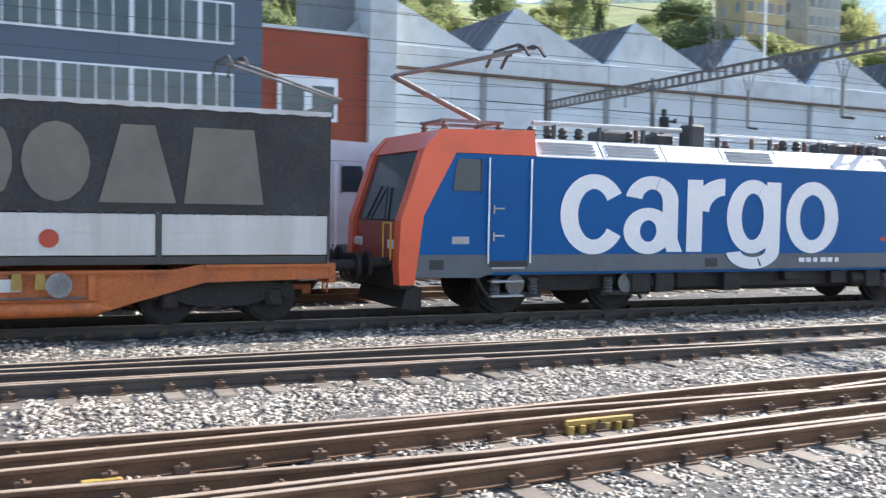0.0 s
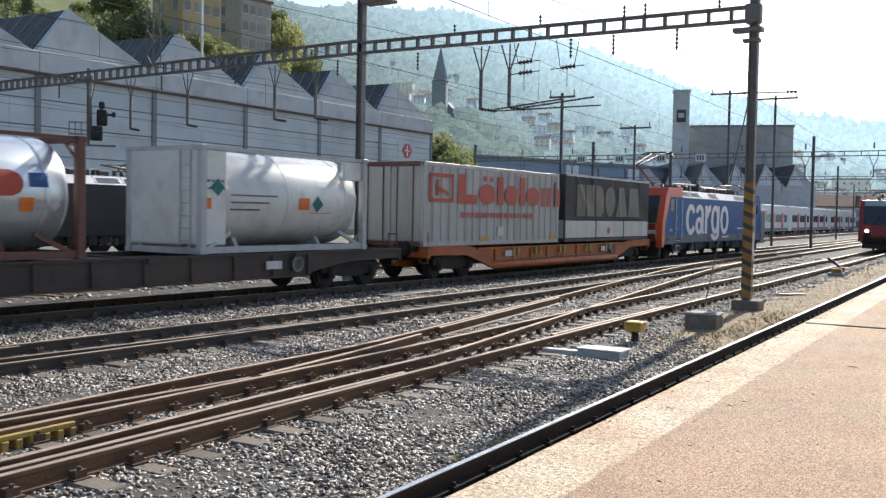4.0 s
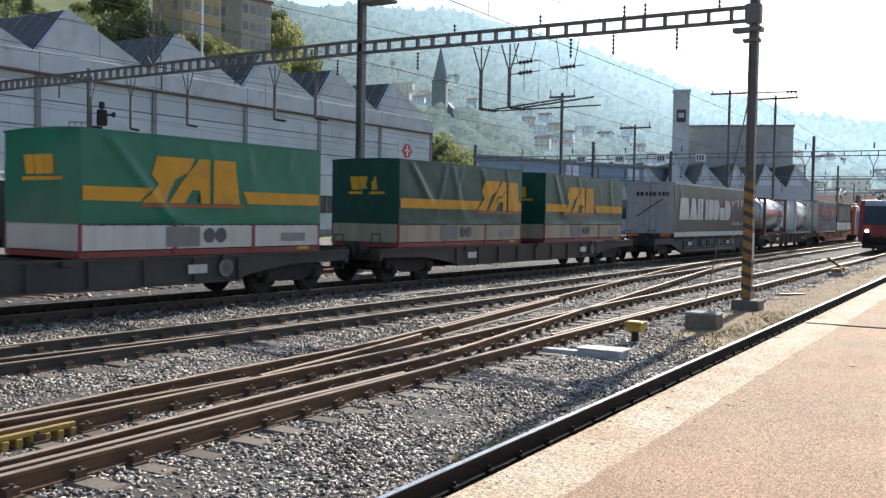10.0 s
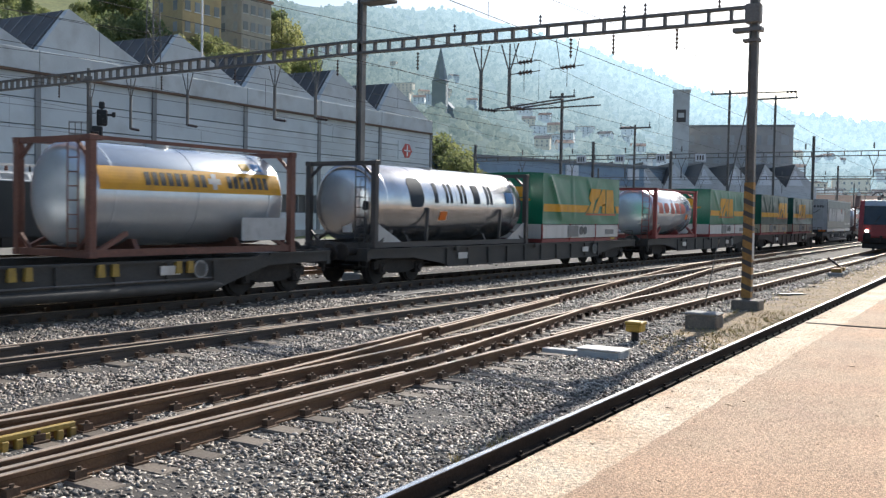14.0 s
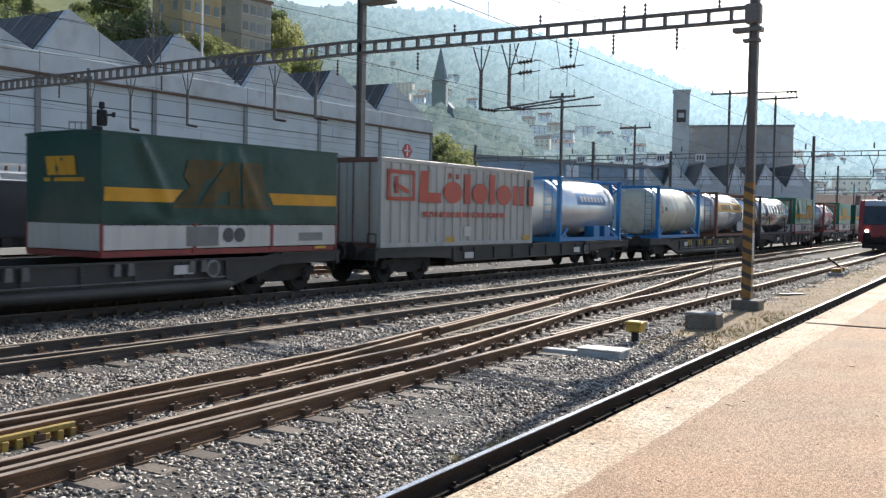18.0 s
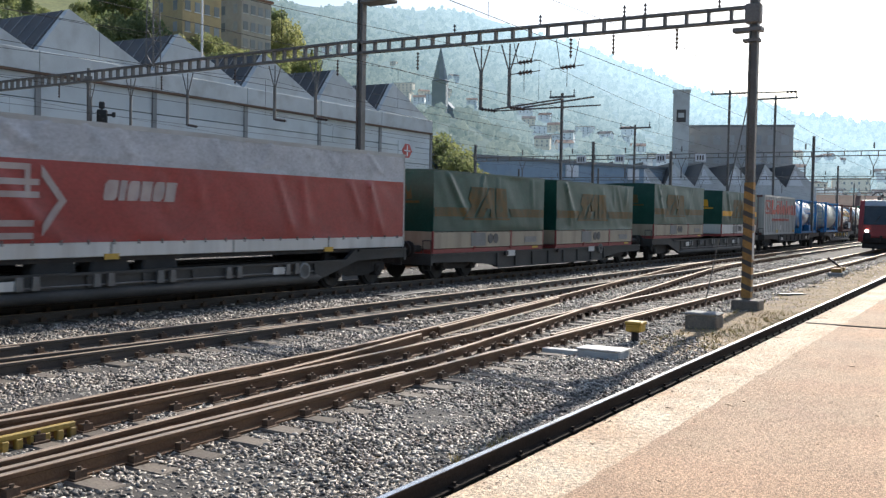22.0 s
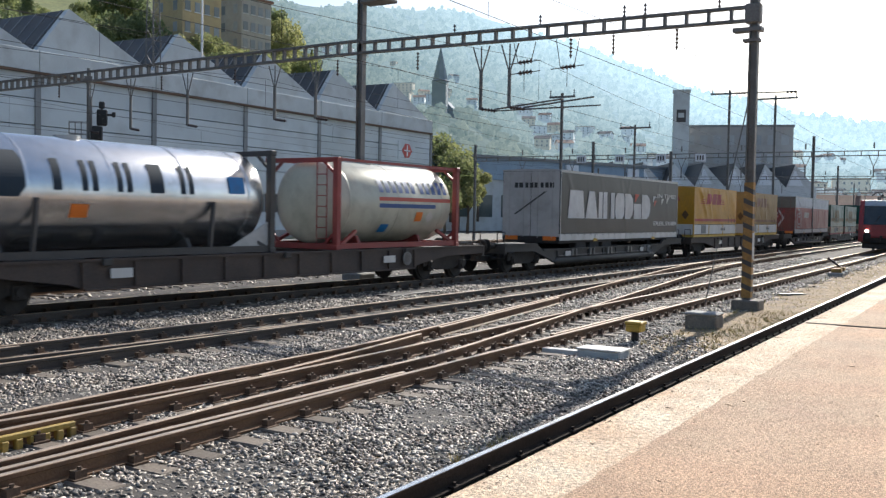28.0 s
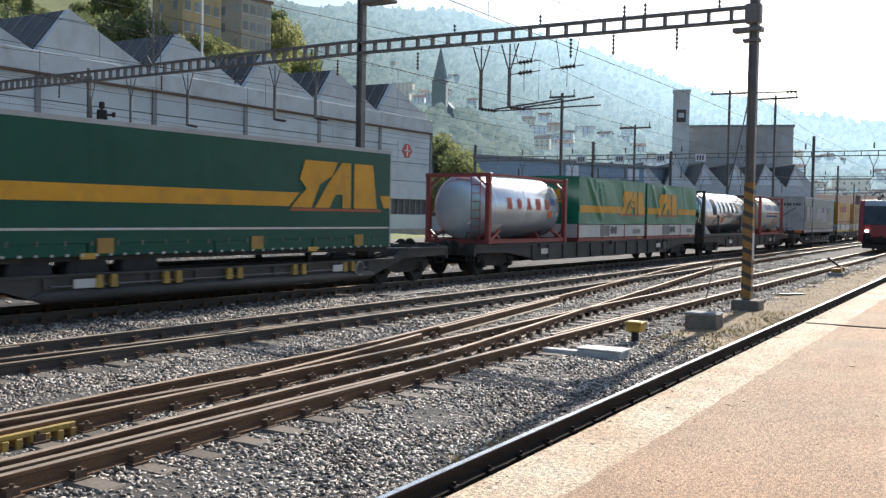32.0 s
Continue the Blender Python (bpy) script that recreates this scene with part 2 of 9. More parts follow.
def inner_branch(x):
    """Near rail of the branch that leaves the third track for the second."""
    if x < 12.3:
        return 7.25 - 0.2 * (1 - ease(x, 4.5, 8.5)) + 0.42 * (1 - ease(x, 0.0, 4.5))
    y = 7.25 + 0.121 * (min(x, 37) - 12.3)
    u = max(0.0, min(x, 49) - 37)
    return y + 0.121 * u - 0.121 * u * u / 24


def cd(x):
    return inner_branch(x) + GAUGE


GAUGE = 0.7525
RAIL_PROF = ((-0.07, -0.172), (0.07, -0.172), (0.07, -0.155), (0.012, -0.135), (0.012, -0.05), (0.036, -0.038),
             (0.036, -0.004), (0.028, 0.0), (-0.028, 0.0), (-0.036, -0.004), (-0.036, -0.038), (-0.012, -0.05), (-0.012, -0.135), (-0.07, -0.155))


def rail(parent, f, x0, x1, step=1.5, name="rail", label="", dz=0.0, mat=None, half=0.027, top_mat=None):
    n = max(2, int((x1 - x0) / step) + 1)
    xs = [x0 + (x1 - x0) * i / (n - 1) for i in range(n)]
    s, top = Shape(), Shape()
    k = len(RAIL_PROF)
    vs = [(x, f(x) + p[0], p[1] + dz) for x in xs for p in RAIL_PROF]
    fs = [(i * k + j, i * k + (j + 1) % k, (i + 1) * k + (j + 1) % k, (i + 1) * k + j) for i in range(n - 1) for j in range(k)]
    fs += [tuple(range(k)), tuple(range((n - 1) * k, n * k))[::-1]]
    s.add(vs, fs)
    ob = part(name, s, mat or M_RAIL, parent, label)
    vs = [(x, f(x) + e, z + dz) for x in xs for e, z in ((-half - 0.004, -0.002), (-half, 0.004), (half, 0.004), (half + 0.004, -0.002))]
    top.add(vs, [(i * 4 + j, (i + 1) * 4 + j, (i + 1) * 4 + j + 1, i * 4 + j + 1) for i in range(n - 1) for j in range(3)])
    part("running_surface", top, top_mat or M_RAILTOP, ob, "worn bright rail head")
    return ob


def sleeper_mesh(length, name="sleeper"):
    return Shape().box(-0.13, 0.13, -length / 2, length / 2, -0.36, -0.165, 0.02).mesh(name, M_SLEEPER)


def lay(track, f, x0, x1, length=2.6, offs=(-GAUGE, GAUGE), rails=()):
    """Sleepers one by one, and the chairs that hold the rails."""
    me = sleeper_mesh(length)
    chairs = Shape()
    x = x0
    while x < x1:
        wob = random.uniform(-0.03, 0.03)
        ob = part("sleeper", me, M_SLEEPER, track, m=pose(x + wob, f(x), random.uniform(-0.008, 0.008), 0, 0, random.uniform(-0.8, 0.8)))
        for y in [g_(x) for g_ in rails] or [f(x) + o for o in offs]:
            chairs.box(x + wob - 0.09, x + wob + 0.09, y - 0.17, y + 0.17, -0.168, -0.15)
            for sgn in (-1, 1):
                chairs.box(x + wob - 0.06, x + wob + 0.06, y + sgn * 0.1 - 0.04, y + sgn * 0.1 + 0.04, -0.155, -0.085)
                chairs.rod((x + wob, y + sgn * 0.115, -0.15), (x + wob, y + sgn * 0.115, -0.055), 0.02, 6)
        x += 0.6
    if chairs.v:
        tagged(part("rail_chairs", chairs, M_CHAIR, track, "rusty rail chairs and bolts"), kind="stuff")


track_1 = thing("railway_track", "straight track under the freight train, dark sooty sleepers", "track", kind="structure")
rail(track_1, lambda x: c1(x) - GAUGE, -220, 330, 4, mat=M_RAILDARK)
rail(track_1, lambda x: c1(x) + GAUGE, -220, 330, 4, mat=M_RAILDARK)
lay(track_1, c1, -6, 70)
track_2 = thing("railway_track", "station track with rusty rails on ballast", "track", kind="structure")
rail(track_2, lambda x: c2(x) - GAUGE, -60, 330, 1.5, mat=M_RAILDARK)
rail(track_2, lambda x: c2(x) + GAUGE, -60, 330, 1.5, mat=M_RAILDARK)
rail(track_2, lambda x: max(12.6 - 0.095 * x, c2(x) - GAUGE + 0.1), -20, 14, 1.0, label="blade rail that closes on the near rail", mat=M_RAILDARK)
rail(track_2, lambda x: min(12.9 - 0.02 * x, c2(x) + GAUGE - 0.12), -20, 9, 1.0, label="check rail inside the far rail", mat=M_RAILDARK)
lay(track_2, c2, -8, 62)
track_3 = thing("railway_track", "station track with a set of points, brown rails", "track", kind="structure")
rail(track_3, near_3, -60, 330, 3, label="brown stock rail")
rail(track_3, far_3, -60, 330, 1.5, label="brown inner rail")
rail(track_3, lambda x: inner_branch(x) + 2 * GAUGE, -60, 62, 1.0, label="curved stock rail")
rail(track_3, inner_branch, -14, 62, 1.0, label="curved rail through the crossing")
rail(track_3, lambda x: near_3(x) + 0.16 - 0.07 * ease(x, 6.5, 10.5), -20, 10.5, 0.8, label="switch blade against the near rail")
rail(track_3, lambda x: far_3(x) + 0.42 - 0.34 * ease(x, 5.0, 9.0), -20, 9.0, 0.8, label="switch blade against the inner rail")
rail(track_3, lambda x: far_3(x) + 0.09 + 0.55 * ease(x, 9.2, 14.0), 9.2, 14.0, 0.8, label="blade that opens towards the curved rail")
rail(track_3, lambda x: near_3(x) + 0.13, 15.4, 22.0, 1.5, label="short check rail beside the stock rail")
rail(track_3, lambda x: inner_branch(x) + 2 * GAUGE - 0.13, 15.0, 22.5, 1.5, label="short check rail inside the curved rail")
rail(track_2, lambda x: c2(x) - GAUGE + 0.12, -20, 6.5, 1.5, label="check rail inside the near rail", mat=M_RAILDARK)
lay(track_3, lambda x: c3(x) + (0.0 if x < 14 else min(1.3, 0.06 * (x - 14))) if x < 36 else c3(x), -8, 62, 2.75, rails=(near_3, far_3, lambda x: inner_branch(x), lambda x: inner_branch(x) + 2 * GAUGE))
kerb = thing("edge_rail", "single old rail along the platform edge, bright worn top", "rail", kind="structure")
rail(kerb, lambda x: 3.9, -40, 330, 4, mat=M_RAILBLACK, half=0.024, top_mat=M_EDGETOP)
clips = Shape()
for i in range(60):
    x = 3.0 + 0.62 * i
    clips.box(x - 0.06, x + 0.06, 3.8, 3.86, -0.17, -0.135).rod((x, 3.835, -0.15), (x, 3.835, -0.105), 0.018, 6)
tagged(part("rail_clips", clips, M_RAILBLACK, kerb, "black clips and bolts"), kind="stuff")
# tracks behind the train
for yy, lab in ((22.0, "rusty sidings track behind the train"), (27.5, "sidings track in front of the workshop"), (36.0, "sidings track where a dark engine stands")):
    tr = thing("railway_track", lab, "track", kind="structure")
    for o in (-GAUGE, GAUGE):
        rail(tr, lambda x, o=o, yy=yy: yy + o, -60, 330, 12)
    lay(tr, lambda x, yy=yy: yy, 8, 60, 2.6, ())
# the branch's own sleepers past the points
lay(track_3, lambda x: cd(x), 36.5, 46, 2.6)

# ---- ground ----
g = Shape()
g.add([(-2500, -2500, -0.42), (4000, -2500, -0.42), (4000, 4000, -0.42), (-2500, 4000, -0.42)], [(0, 1, 2, 3)])
setting("ground", g, M_YARD, label="dry earth and gravel of the station yard", category="ground")


def sheet(name, x0, x1, nx, y0, y1, ny, z, amp, mat, label, category, ragged=0.0):
    vs, fs = [], []
    for i in range(nx + 1):
        for j in range(ny + 1):
            x, y = x0 + (x1 - x0) * i / nx, y0 + (y1 - y0) * j / ny
            if j == 0:
                y += ragged * (noise.noise(Vector((x * 1.7, 0, 5))) + 0.6 * noise.noise(Vector((x * 5.3, 2, 5))))
            h = z(x, y) if callable(z) else z
            if ragged and j == 0:
                h -= 0.007
            vs.append((x, y, h + amp * noise.noise(Vector((x * 0.9, y * 0.9, 3))) + 0.5 * amp * noise.noise(Vector((x * 3.1, y * 3.1, 7)))))
    for i in range(nx):
        for j in range(ny):
            a = i * (ny + 1) + j
            fs.append((a, a + ny + 1, a + ny + 2, a + 1))
    s = Shape().add(vs, fs)
    return setting(name, s, mat, True, label, category)


sheet("ballast_bed", -70, 110, 240, 3.86, 34, 60, BED, 0.025, M_BALLAST, "grey stone ballast between the tracks", "ballast")
# dark sheet along the train's track: soot, and the wagons' shade painted in
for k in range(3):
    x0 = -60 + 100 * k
    sheet("sooty_bed", x0, x0 + 100, 40, c1(x0 + 50) - 1.75 - 0.0, c1(x0 + 50) + 1.75, 4, BED + 0.028, 0.012, M_DARKBED, "ballast under the freight train, darkened by soot and painted shade", "ballast")
# the same dark sheet between the rails of the second track
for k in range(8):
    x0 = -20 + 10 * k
    sheet("sooty_bed", x0, x0 + 10, 20, c2(x0 + 5) - 0.66, c2(x0 + 5) + 0.66, 6, BED + 0.012, 0.012, M_DARKBED, "dark ballast between the rails of the second track", "ballast")
sheet("ballast_bed_far", 110, 340, 20, 3.86, 34, 6, BED - 0.01, 0.0, M_BALLAST, "grey stone ballast far along the line", "ballast")
# trodden dry strip beside the platform edge, past the mast
sheet("earth_strip", 15, 75, 60, 3.99, 6.1, 6, lambda x, y: -0.145 - 0.05 * (1 - ease(x, 15, 20)) - 0.06 * ease(y, 5.3, 6.1), 0.02, M_EARTH, "dry earth with thin yellow grass beside the rail", "earth")
# platform: asphalt, and a pale strip along its edge
sheet("platform", -40, 330, 74, -14, 3.2, 24, PLAT, 0.002, M_ASPHALT, "sunlit tan asphalt platform", "platform")
sheet("platform_strip", -40, 60, 700, 3.0, 3.76, 5, PLAT + 0.008, 0.003, M_STRIP, "pale worn strip along the platform edge", "platform edge", 0.045)
sheet("platform_strip", 60, 330, 60, 3.0, 3.76, 3, PLAT + 0.008, 0.006, M_STRIP, "pale worn strip far along the platform edge", "platform edge")
# twigs, dead leaves and grit on the asphalt and along its edge
lit = random.Random(31)
bits = Shape()
for k in range(420):
    edge = k % 3 == 0
    x, y = (lit.uniform(3, 30), lit.uniform(3.55, 3.8)) if edge else (lit.uniform(2, 26), lit.uniform(-1.5, 3.6))
    z, a, w, h = PLAT + 0.016, lit.uniform(0, 6.28), lit.uniform(0.008, 0.03), lit.uniform(0.006, 0.016)
    if k % 23 == 0:
        w, h = lit.uniform(0.06, 0.14), 0.008
    c, d = math.cos(a), math.sin(a)
    bits.add([(x - w * c, y - w * d, z), (x + h * d, y - h * c, z + 0.006), (x + w * c, y + w * d, z + 0.004), (x - h * d, y + h * c, z + 0.01)], [(0, 1, 2), (0, 2, 3)])
M_LITTER = surf("dry_leaf_litter", (0.11, 0.07, 0.04), (0.2, 0.13, 0.07), 0.9, big=3, fine=20, bump=0.0, island=0.4)
tagged(new("leaf_litter", bits.mesh("leaf_litter", M_LITTER)), "scattered twigs and dead leaves on the platform", "litter", kind="stuff")


# shadow line across the platform, laid down as a thin black slab
drain = thing("platform_shadow_strip", "thin dark strip across the platform, standing in for a shadow", "drain", kind="structure")
part("slot", Shape().box(21.82, 21.98, -4.0, 3.72, PLAT - 0.05, PLAT + 0.014), M_RAILBLACK, drain)


def stones():
    """Loose ballast, each stone a small rough lump."""
    rng = np.random.default_rng(4)
    pts = []
    for x0, x1, y0, y1, dens, size in ((0.5, 14, 3.99, 9, 920, 0.0265), (0.5, 14, 9, 12, 800, 0.0275), (0.5, 14, 12, 17.5, 430, 0.029), (14, 30, 3.99, 9.5, 430, 0.029),
                                       (14, 30, 9.5, 17, 200, 0.036), (-6, 0.5, 5, 18, 90, 0.036), (30, 60, 4.1, 17, 50, 0.05), (2, 40, 19, 34, 10, 0.06)):
        n = int((x1 - x0) * (y1 - y0) * dens)
        p = np.stack([rng.uniform(x0, x1, n), rng.uniform(y0, y1, n), rng.uniform(0.7, 1.5, n) * size], 1)
        pts.append(p)
    p = np.concatenate(pts)
    keep = (p[:, 1] > 4.02) & ~((np.abs(p[:, 1] - 16.5 + 0.043 * (p[:, 0] - 26.5)) < 1.7) & (rng.random(len(p)) < 0.8)) & ~((p[:, 0] > 18) & (p[:, 1] < 5.6) & (rng.random(len(p)) < 0.5))
    # the tops of the sleepers stay mostly clear
    ph = np.abs((p[:, 0] + 8 + 0.3) % 0.6 - 0.3)
    on3 = (np.abs(p[:, 1] - 7.505) < 1.36) & (ph < 0.135)
    in2 = np.abs(p[:, 1] - 11.8 - 0.043 * np.maximum(0, 16 - p[:, 0])) < 0.66
    keep &= ~(in2 & (rng.random(len(p)) < 0.8))
    on2 = (np.abs(p[:, 1] - 11.8 - 0.043 * np.maximum(0, 16 - p[:, 0])) < 1.28) & (ph < 0.13)
    keep &= ~(on3 & (rng.random(len(p)) < 0.93)) & ~(on2 & (rng.random(len(p)) < 0.94))
    p = p[keep]
    n = len(p)
    base = np.array([(1, 0, 0), (0, 1, 0), (-1, 0, 0), (0, -1, 0), (0, 0, 1), (0, 0, -1)], float)
    v = np.repeat(base[None], n, 0) * rng.uniform(0.5, 1.3, (n, 6, 1)) * np.stack([rng.uniform(0.8, 1.5, n), rng.uniform(0.6, 1.1, n), rng.uniform(0.55, 1.0, n)], 1)[:, None, :]
    v += rng.uniform(-0.32, 0.32, (n, 6, 3))
    a = rng.uniform(0, 6.28, n)
    tilt = rng.uniform(-0.6, 0.6, n)
    c, s = np.cos(a)[:, None], np.sin(a)[:, None]
    x, y, z = v[..., 0], v[..., 1], v[..., 2]
    x, y = x * c - y * s, x * s + y * c
    ct, st = np.cos(tilt)[:, None], np.sin(tilt)[:, None]
    x, z = x * ct - z * st, x * st + z * ct
    v = np.stack([x, y, z * 0.75], 2) * p[:, 2][:, None, None]
    zz = BED + rng.uniform(-0.015, 0.02, n) + 0.02 * np.sin(p[:, 0] * 1.9) * np.cos(p[:, 1] * 2.3)
    v += np.stack([p[:, 0], p[:, 1], zz], 1)[:, None, :]
    tri = np.array([(0, 1, 4), (1, 2, 4), (2, 3, 4), (3, 0, 4), (1, 0, 5), (2, 1, 5), (3, 2, 5), (0, 3, 5)])
    f = (tri[None] + 6 * np.arange(n)[:, None, None]).reshape(-1, 3)
    me = bpy.data.meshes.new("ballast_stones")
    me.vertices.add(n * 6)
    me.vertices.foreach_set("co", v.reshape(-1))
    me.loops.add(len(f) * 3)
    me.loops.foreach_set("vertex_index", f.reshape(-1).astype(np.int32))
    me.polygons.add(len(f))
    me.polygons.foreach_set("loop_start", np.arange(0, len(f) * 3, 3, dtype=np.int32))
    me.materials.append(M_STONE)
    me.update(calc_edges=True)
    tagged(new("ballast_stones", me), "loose grey and brown ballast stones", "gravel", kind="stuff")


stones()
# ---- the workshop behind the train ----
M_WALL = surf("workshop_wall", (0.57, 0.62, 0.64), (0.50, 0.545, 0.56), 0.8, big=0.16, fine=9, bump=0.06, dirt=(0.30, 0.30, 0.30), dirt_amt=0.4, rand=0.07)
M_PARAPET = surf("parapet_concrete", (0.58, 0.61, 0.61), (0.50, 0.53, 0.53), 0.85, big=0.25, fine=9, bump=0.1, dirt=(0.28, 0.27, 0.25), dirt_amt=0.45)
M_EDGE = surf("rusty_edge_strip", (0.14, 0.085, 0.055), (0.11, 0.07, 0.05), 0.8, big=0.5, fine=8, bump=0.1)
M_SKYLIGHT = surf("dark_skylight_glass", (0.045, 0.046, 0.047), (0.07, 0.07, 0.07), 0.55, big=0.3, fine=5, bump=0.02, dirt=(0.11, 0.10, 0.09))
M_PILASTER = surf("grey_pilaster", (0.24, 0.25, 0.255), (0.2, 0.21, 0.215), 0.8, big=0.4, fine=8, bump=0.1)
M_BLUEHOUSE = surf("slate_blue_cladding", (0.075, 0.10, 0.132), (0.085, 0.113, 0.147), 0.6, big=0.2, fine=5, bump=0.05)
M_REDHOUSE = surf("brick_red_render", (0.30, 0.065, 0.03), (0.26, 0.055, 0.028), 0.8, big=0.3, fine=8, bump=0.1, dirt=(0.2, 0.06, 0.04))
M_FRAMEW = surf("white_window_frame", (0.78, 0.79, 0.80), (0.70, 0.71, 0.72), 0.5, big=1.0, fine=12, bump=0.02)
M_WINDOW = surf("window_glass", (0.05, 0.075, 0.08), (0.10, 0.125, 0.12), 0.08, big=0.35, fine=3, bump=0.0)
BAY, X0, NBAY, WY = 10.25, 21.2, 7, 57.0
XE = X0 + BAY * NBAY
workshop = thing("workshop", "long grey railway workshop with sawtooth skylight roofs", "workshop building")
part("rear_block", Shape().box(X0, XE, WY + 0.5, WY + 34, -0.4, 11.2), M_WALL, workshop)
JOINTS = (-0.4, 1.95, 3.6, 5.6, 7.6, 9.4, 11.1)
for i in range(NBAY):
    a, b = X0 + BAY * i, X0 + BAY * (i + 1)
    for z0, z1 in zip(JOINTS, JOINTS[1:]):
        if z0 == 1.95:
            part("window_recess", Shape().box(a + 0.3, b - 0.3, WY + 0.3, WY + 0.42, z0, z1), M_SKYLIGHT, workshop, "strip of dark windows")
            for k in range(9):
                x = a + 0.4 + (BAY - 0.8) * k / 8
                part("window_bar", Shape().box(x - 0.06, x + 0.06, WY + 0.18, WY + 0.3, z0, z1), M_PILASTER, workshop)
            continue
        part("wall_panel", Shape().box(a + 0.02, b - 0.02, WY, WY + 0.5, z0 + 0.03, z1 - 0.03, 0.02), M_WALL, workshop)
    part("parapet", Shape().box(a + 0.02, b - 0.02, WY - 0.25, WY + 0.6, 11.22, 12.65, 0.03), M_PARAPET, workshop)
    # sawtooth: steep glazed side to the left, long slope to the right, gable to the front
    pk, zt = a + 2.7, 16.0
    part("gable", Shape().prism([(a, 12.6), (b, 12.6), (pk, zt)], "y", WY + 0.2, WY + 0.7), M_PARAPET, workshop)
    part("roof_slope", Shape().prism([(pk, zt - 0.05), (b, 12.55), (b, 12.4), (pk, zt - 0.25)], "y", WY + 0.7, WY + 33), M_WALL, workshop)
    sk = part("skylight", Shape().prism([(a, 12.6), (pk, zt - 0.02), (pk + 0.1, zt - 0.1), (a + 0.1, 12.5)], "y", WY + 0.75, WY + 33), M_SKYLIGHT, workshop, "steep dark skylight")
    for k in range(7):
        y = WY + 1.0 + 1.4 * k
        part("glazing_bar", Shape().beam((a - 0.02, y, 12.62), (pk - 0.02, y, zt), 0.06, 0.08), M_PILASTER, sk)
part("edge_strip", Shape().box(X0, XE, WY - 0.3, WY + 0.3, 11.06, 11.22), M_EDGE, workshop, "rusty strip under the parapet")
for i in range(NBAY + 1):
    x = X0 + BAY * i
    part("pilaster", Shape().box(x - 0.22, x + 0.22, WY - 0.12, WY + 0.3, -0.4, 11.05, 0.02), M_PILASTER, workshop)
part("plinth", Shape().box(X0, XE, WY - 0.15, WY + 0.2, -0.4, 0.35), M_CONC, workshop)
emb = Shape().box(86.2, 89.6, WY - 0.06, WY + 0.01, 7.9, 9.9)
part("sign_board", emb, M_WALL, workshop)
part("red_sign", Shape().prism([(86.9, 8.9), (87.5, 8.15), (88.3, 8.15), (88.9, 8.9), (88.3, 9.65), (87.5, 9.65)], "y", WY - 0.1, WY - 0.055), M_RED, workshop)
part("sign_bar", Shape().box(87.8, 88.0, WY - 0.13, WY - 0.09, 8.3, 9.5).box(87.3, 88.5, WY - 0.13, WY - 0.09, 8.82, 8.98), M_FRAMEW, workshop)

# brick-red block and slate-blue office
redhouse = thing("workshop_annex", "brick-red rendered annex with a white framed window", "building")
part("wall", Shape().box(14.6, 22.6, 55.6, 70, -0.4, 12.6), M_REDHOUSE, redhouse)
part("coping", Shape().box(14.5, 22.6, 55.5, 70.1, 12.6, 12.8), M_PARAPET, redhouse)
win = part("window", Shape().box(16.6, 20.4, 55.45, 55.62, 7.2, 9.9, 0.03), M_FRAMEW, redhouse, "white framed double window")
for a, b in ((16.85, 18.25), (18.75, 20.15)):
    part("pane", Shape().box(a, b, 55.42, 55.5, 7.4, 9.35), M_WINDOW, win)
part("stair_tower", Shape().box(22.4, 24.2, 55.2, 60, -0.4, 17.5), M_PARAPET, redhouse, "grey stair tower")
part("tower_head", Shape().box(20.4, 24.2, 58, 64, 12.7, 17.5), M_PILASTER, redhouse)
part("downpipe", Shape().box(15.0, 15.5, 55.2, 55.55, 9.8, 12.4), M_FRAMEW, redhouse)
office = thing("office_building", "slate-blue office block with long white framed window strips", "building")
part("wall", Shape().box(-34, 14.1, 50, 66, -0.4, 18), M_BLUEHOUSE, office)
part("roof_edge", Shape().box(-34.1, 14.2, 49.9, 66.1, 18, 18.3), M_PARAPET, office)
for z0, z1 in ((3.1, 5.0), (6.85, 8.8), (10.55, 12.5), (14.3, 16.2)):
    strip = part("window_strip", Shape().box(-32, 12.55, 49.93, 50.02, z0 - 0.12, z1 + 0.12), M_FRAMEW, office, "white framed window strip")
    x = 12.45
    k = 0
    while x > -12:
        w = 0.72
        part("pane", Shape().box(x - w, x, 49.90, 49.96, z0, z1), M_WINDOW, strip)
        k += 1
        x -= w + (0.24 if k in (2, 6, 10, 14, 18, 22) else 0.09)

# ---- hills, houses, trees ----
M_HILL = surf("hillside_grass", (0.17, 0.21, 0.07), (0.31, 0.31, 0.12), 0.95, big=0.05, fine=0.8, bump=0.3, dirt=(0.07, 0.095, 0.04))
M_LEAF = foliage("broad_leaves", (0.14, 0.185, 0.075), (0.38, 0.37, 0.16), 0.55)
M_LEAFDARK = foliage("dark_leaves", (0.11, 0.155, 0.072), (0.26, 0.285, 0.125), 0.55)
M_BARK = surf("bark", (0.10, 0.075, 0.055), (0.07, 0.052, 0.04), 0.9, big=2, fine=15, bump=0.5)
M_TILE = surf("roof_tiles", (0.22, 0.11, 0.075), (0.17, 0.09, 0.065), 0.85, big=0.6, fine=6, bump=0.4, rand=0.2)
M_SLATE = surf("slate_roof", (0.10, 0.10, 0.105), (0.075, 0.078, 0.082), 0.7, big=0.6, fine=6, bump=0.3)
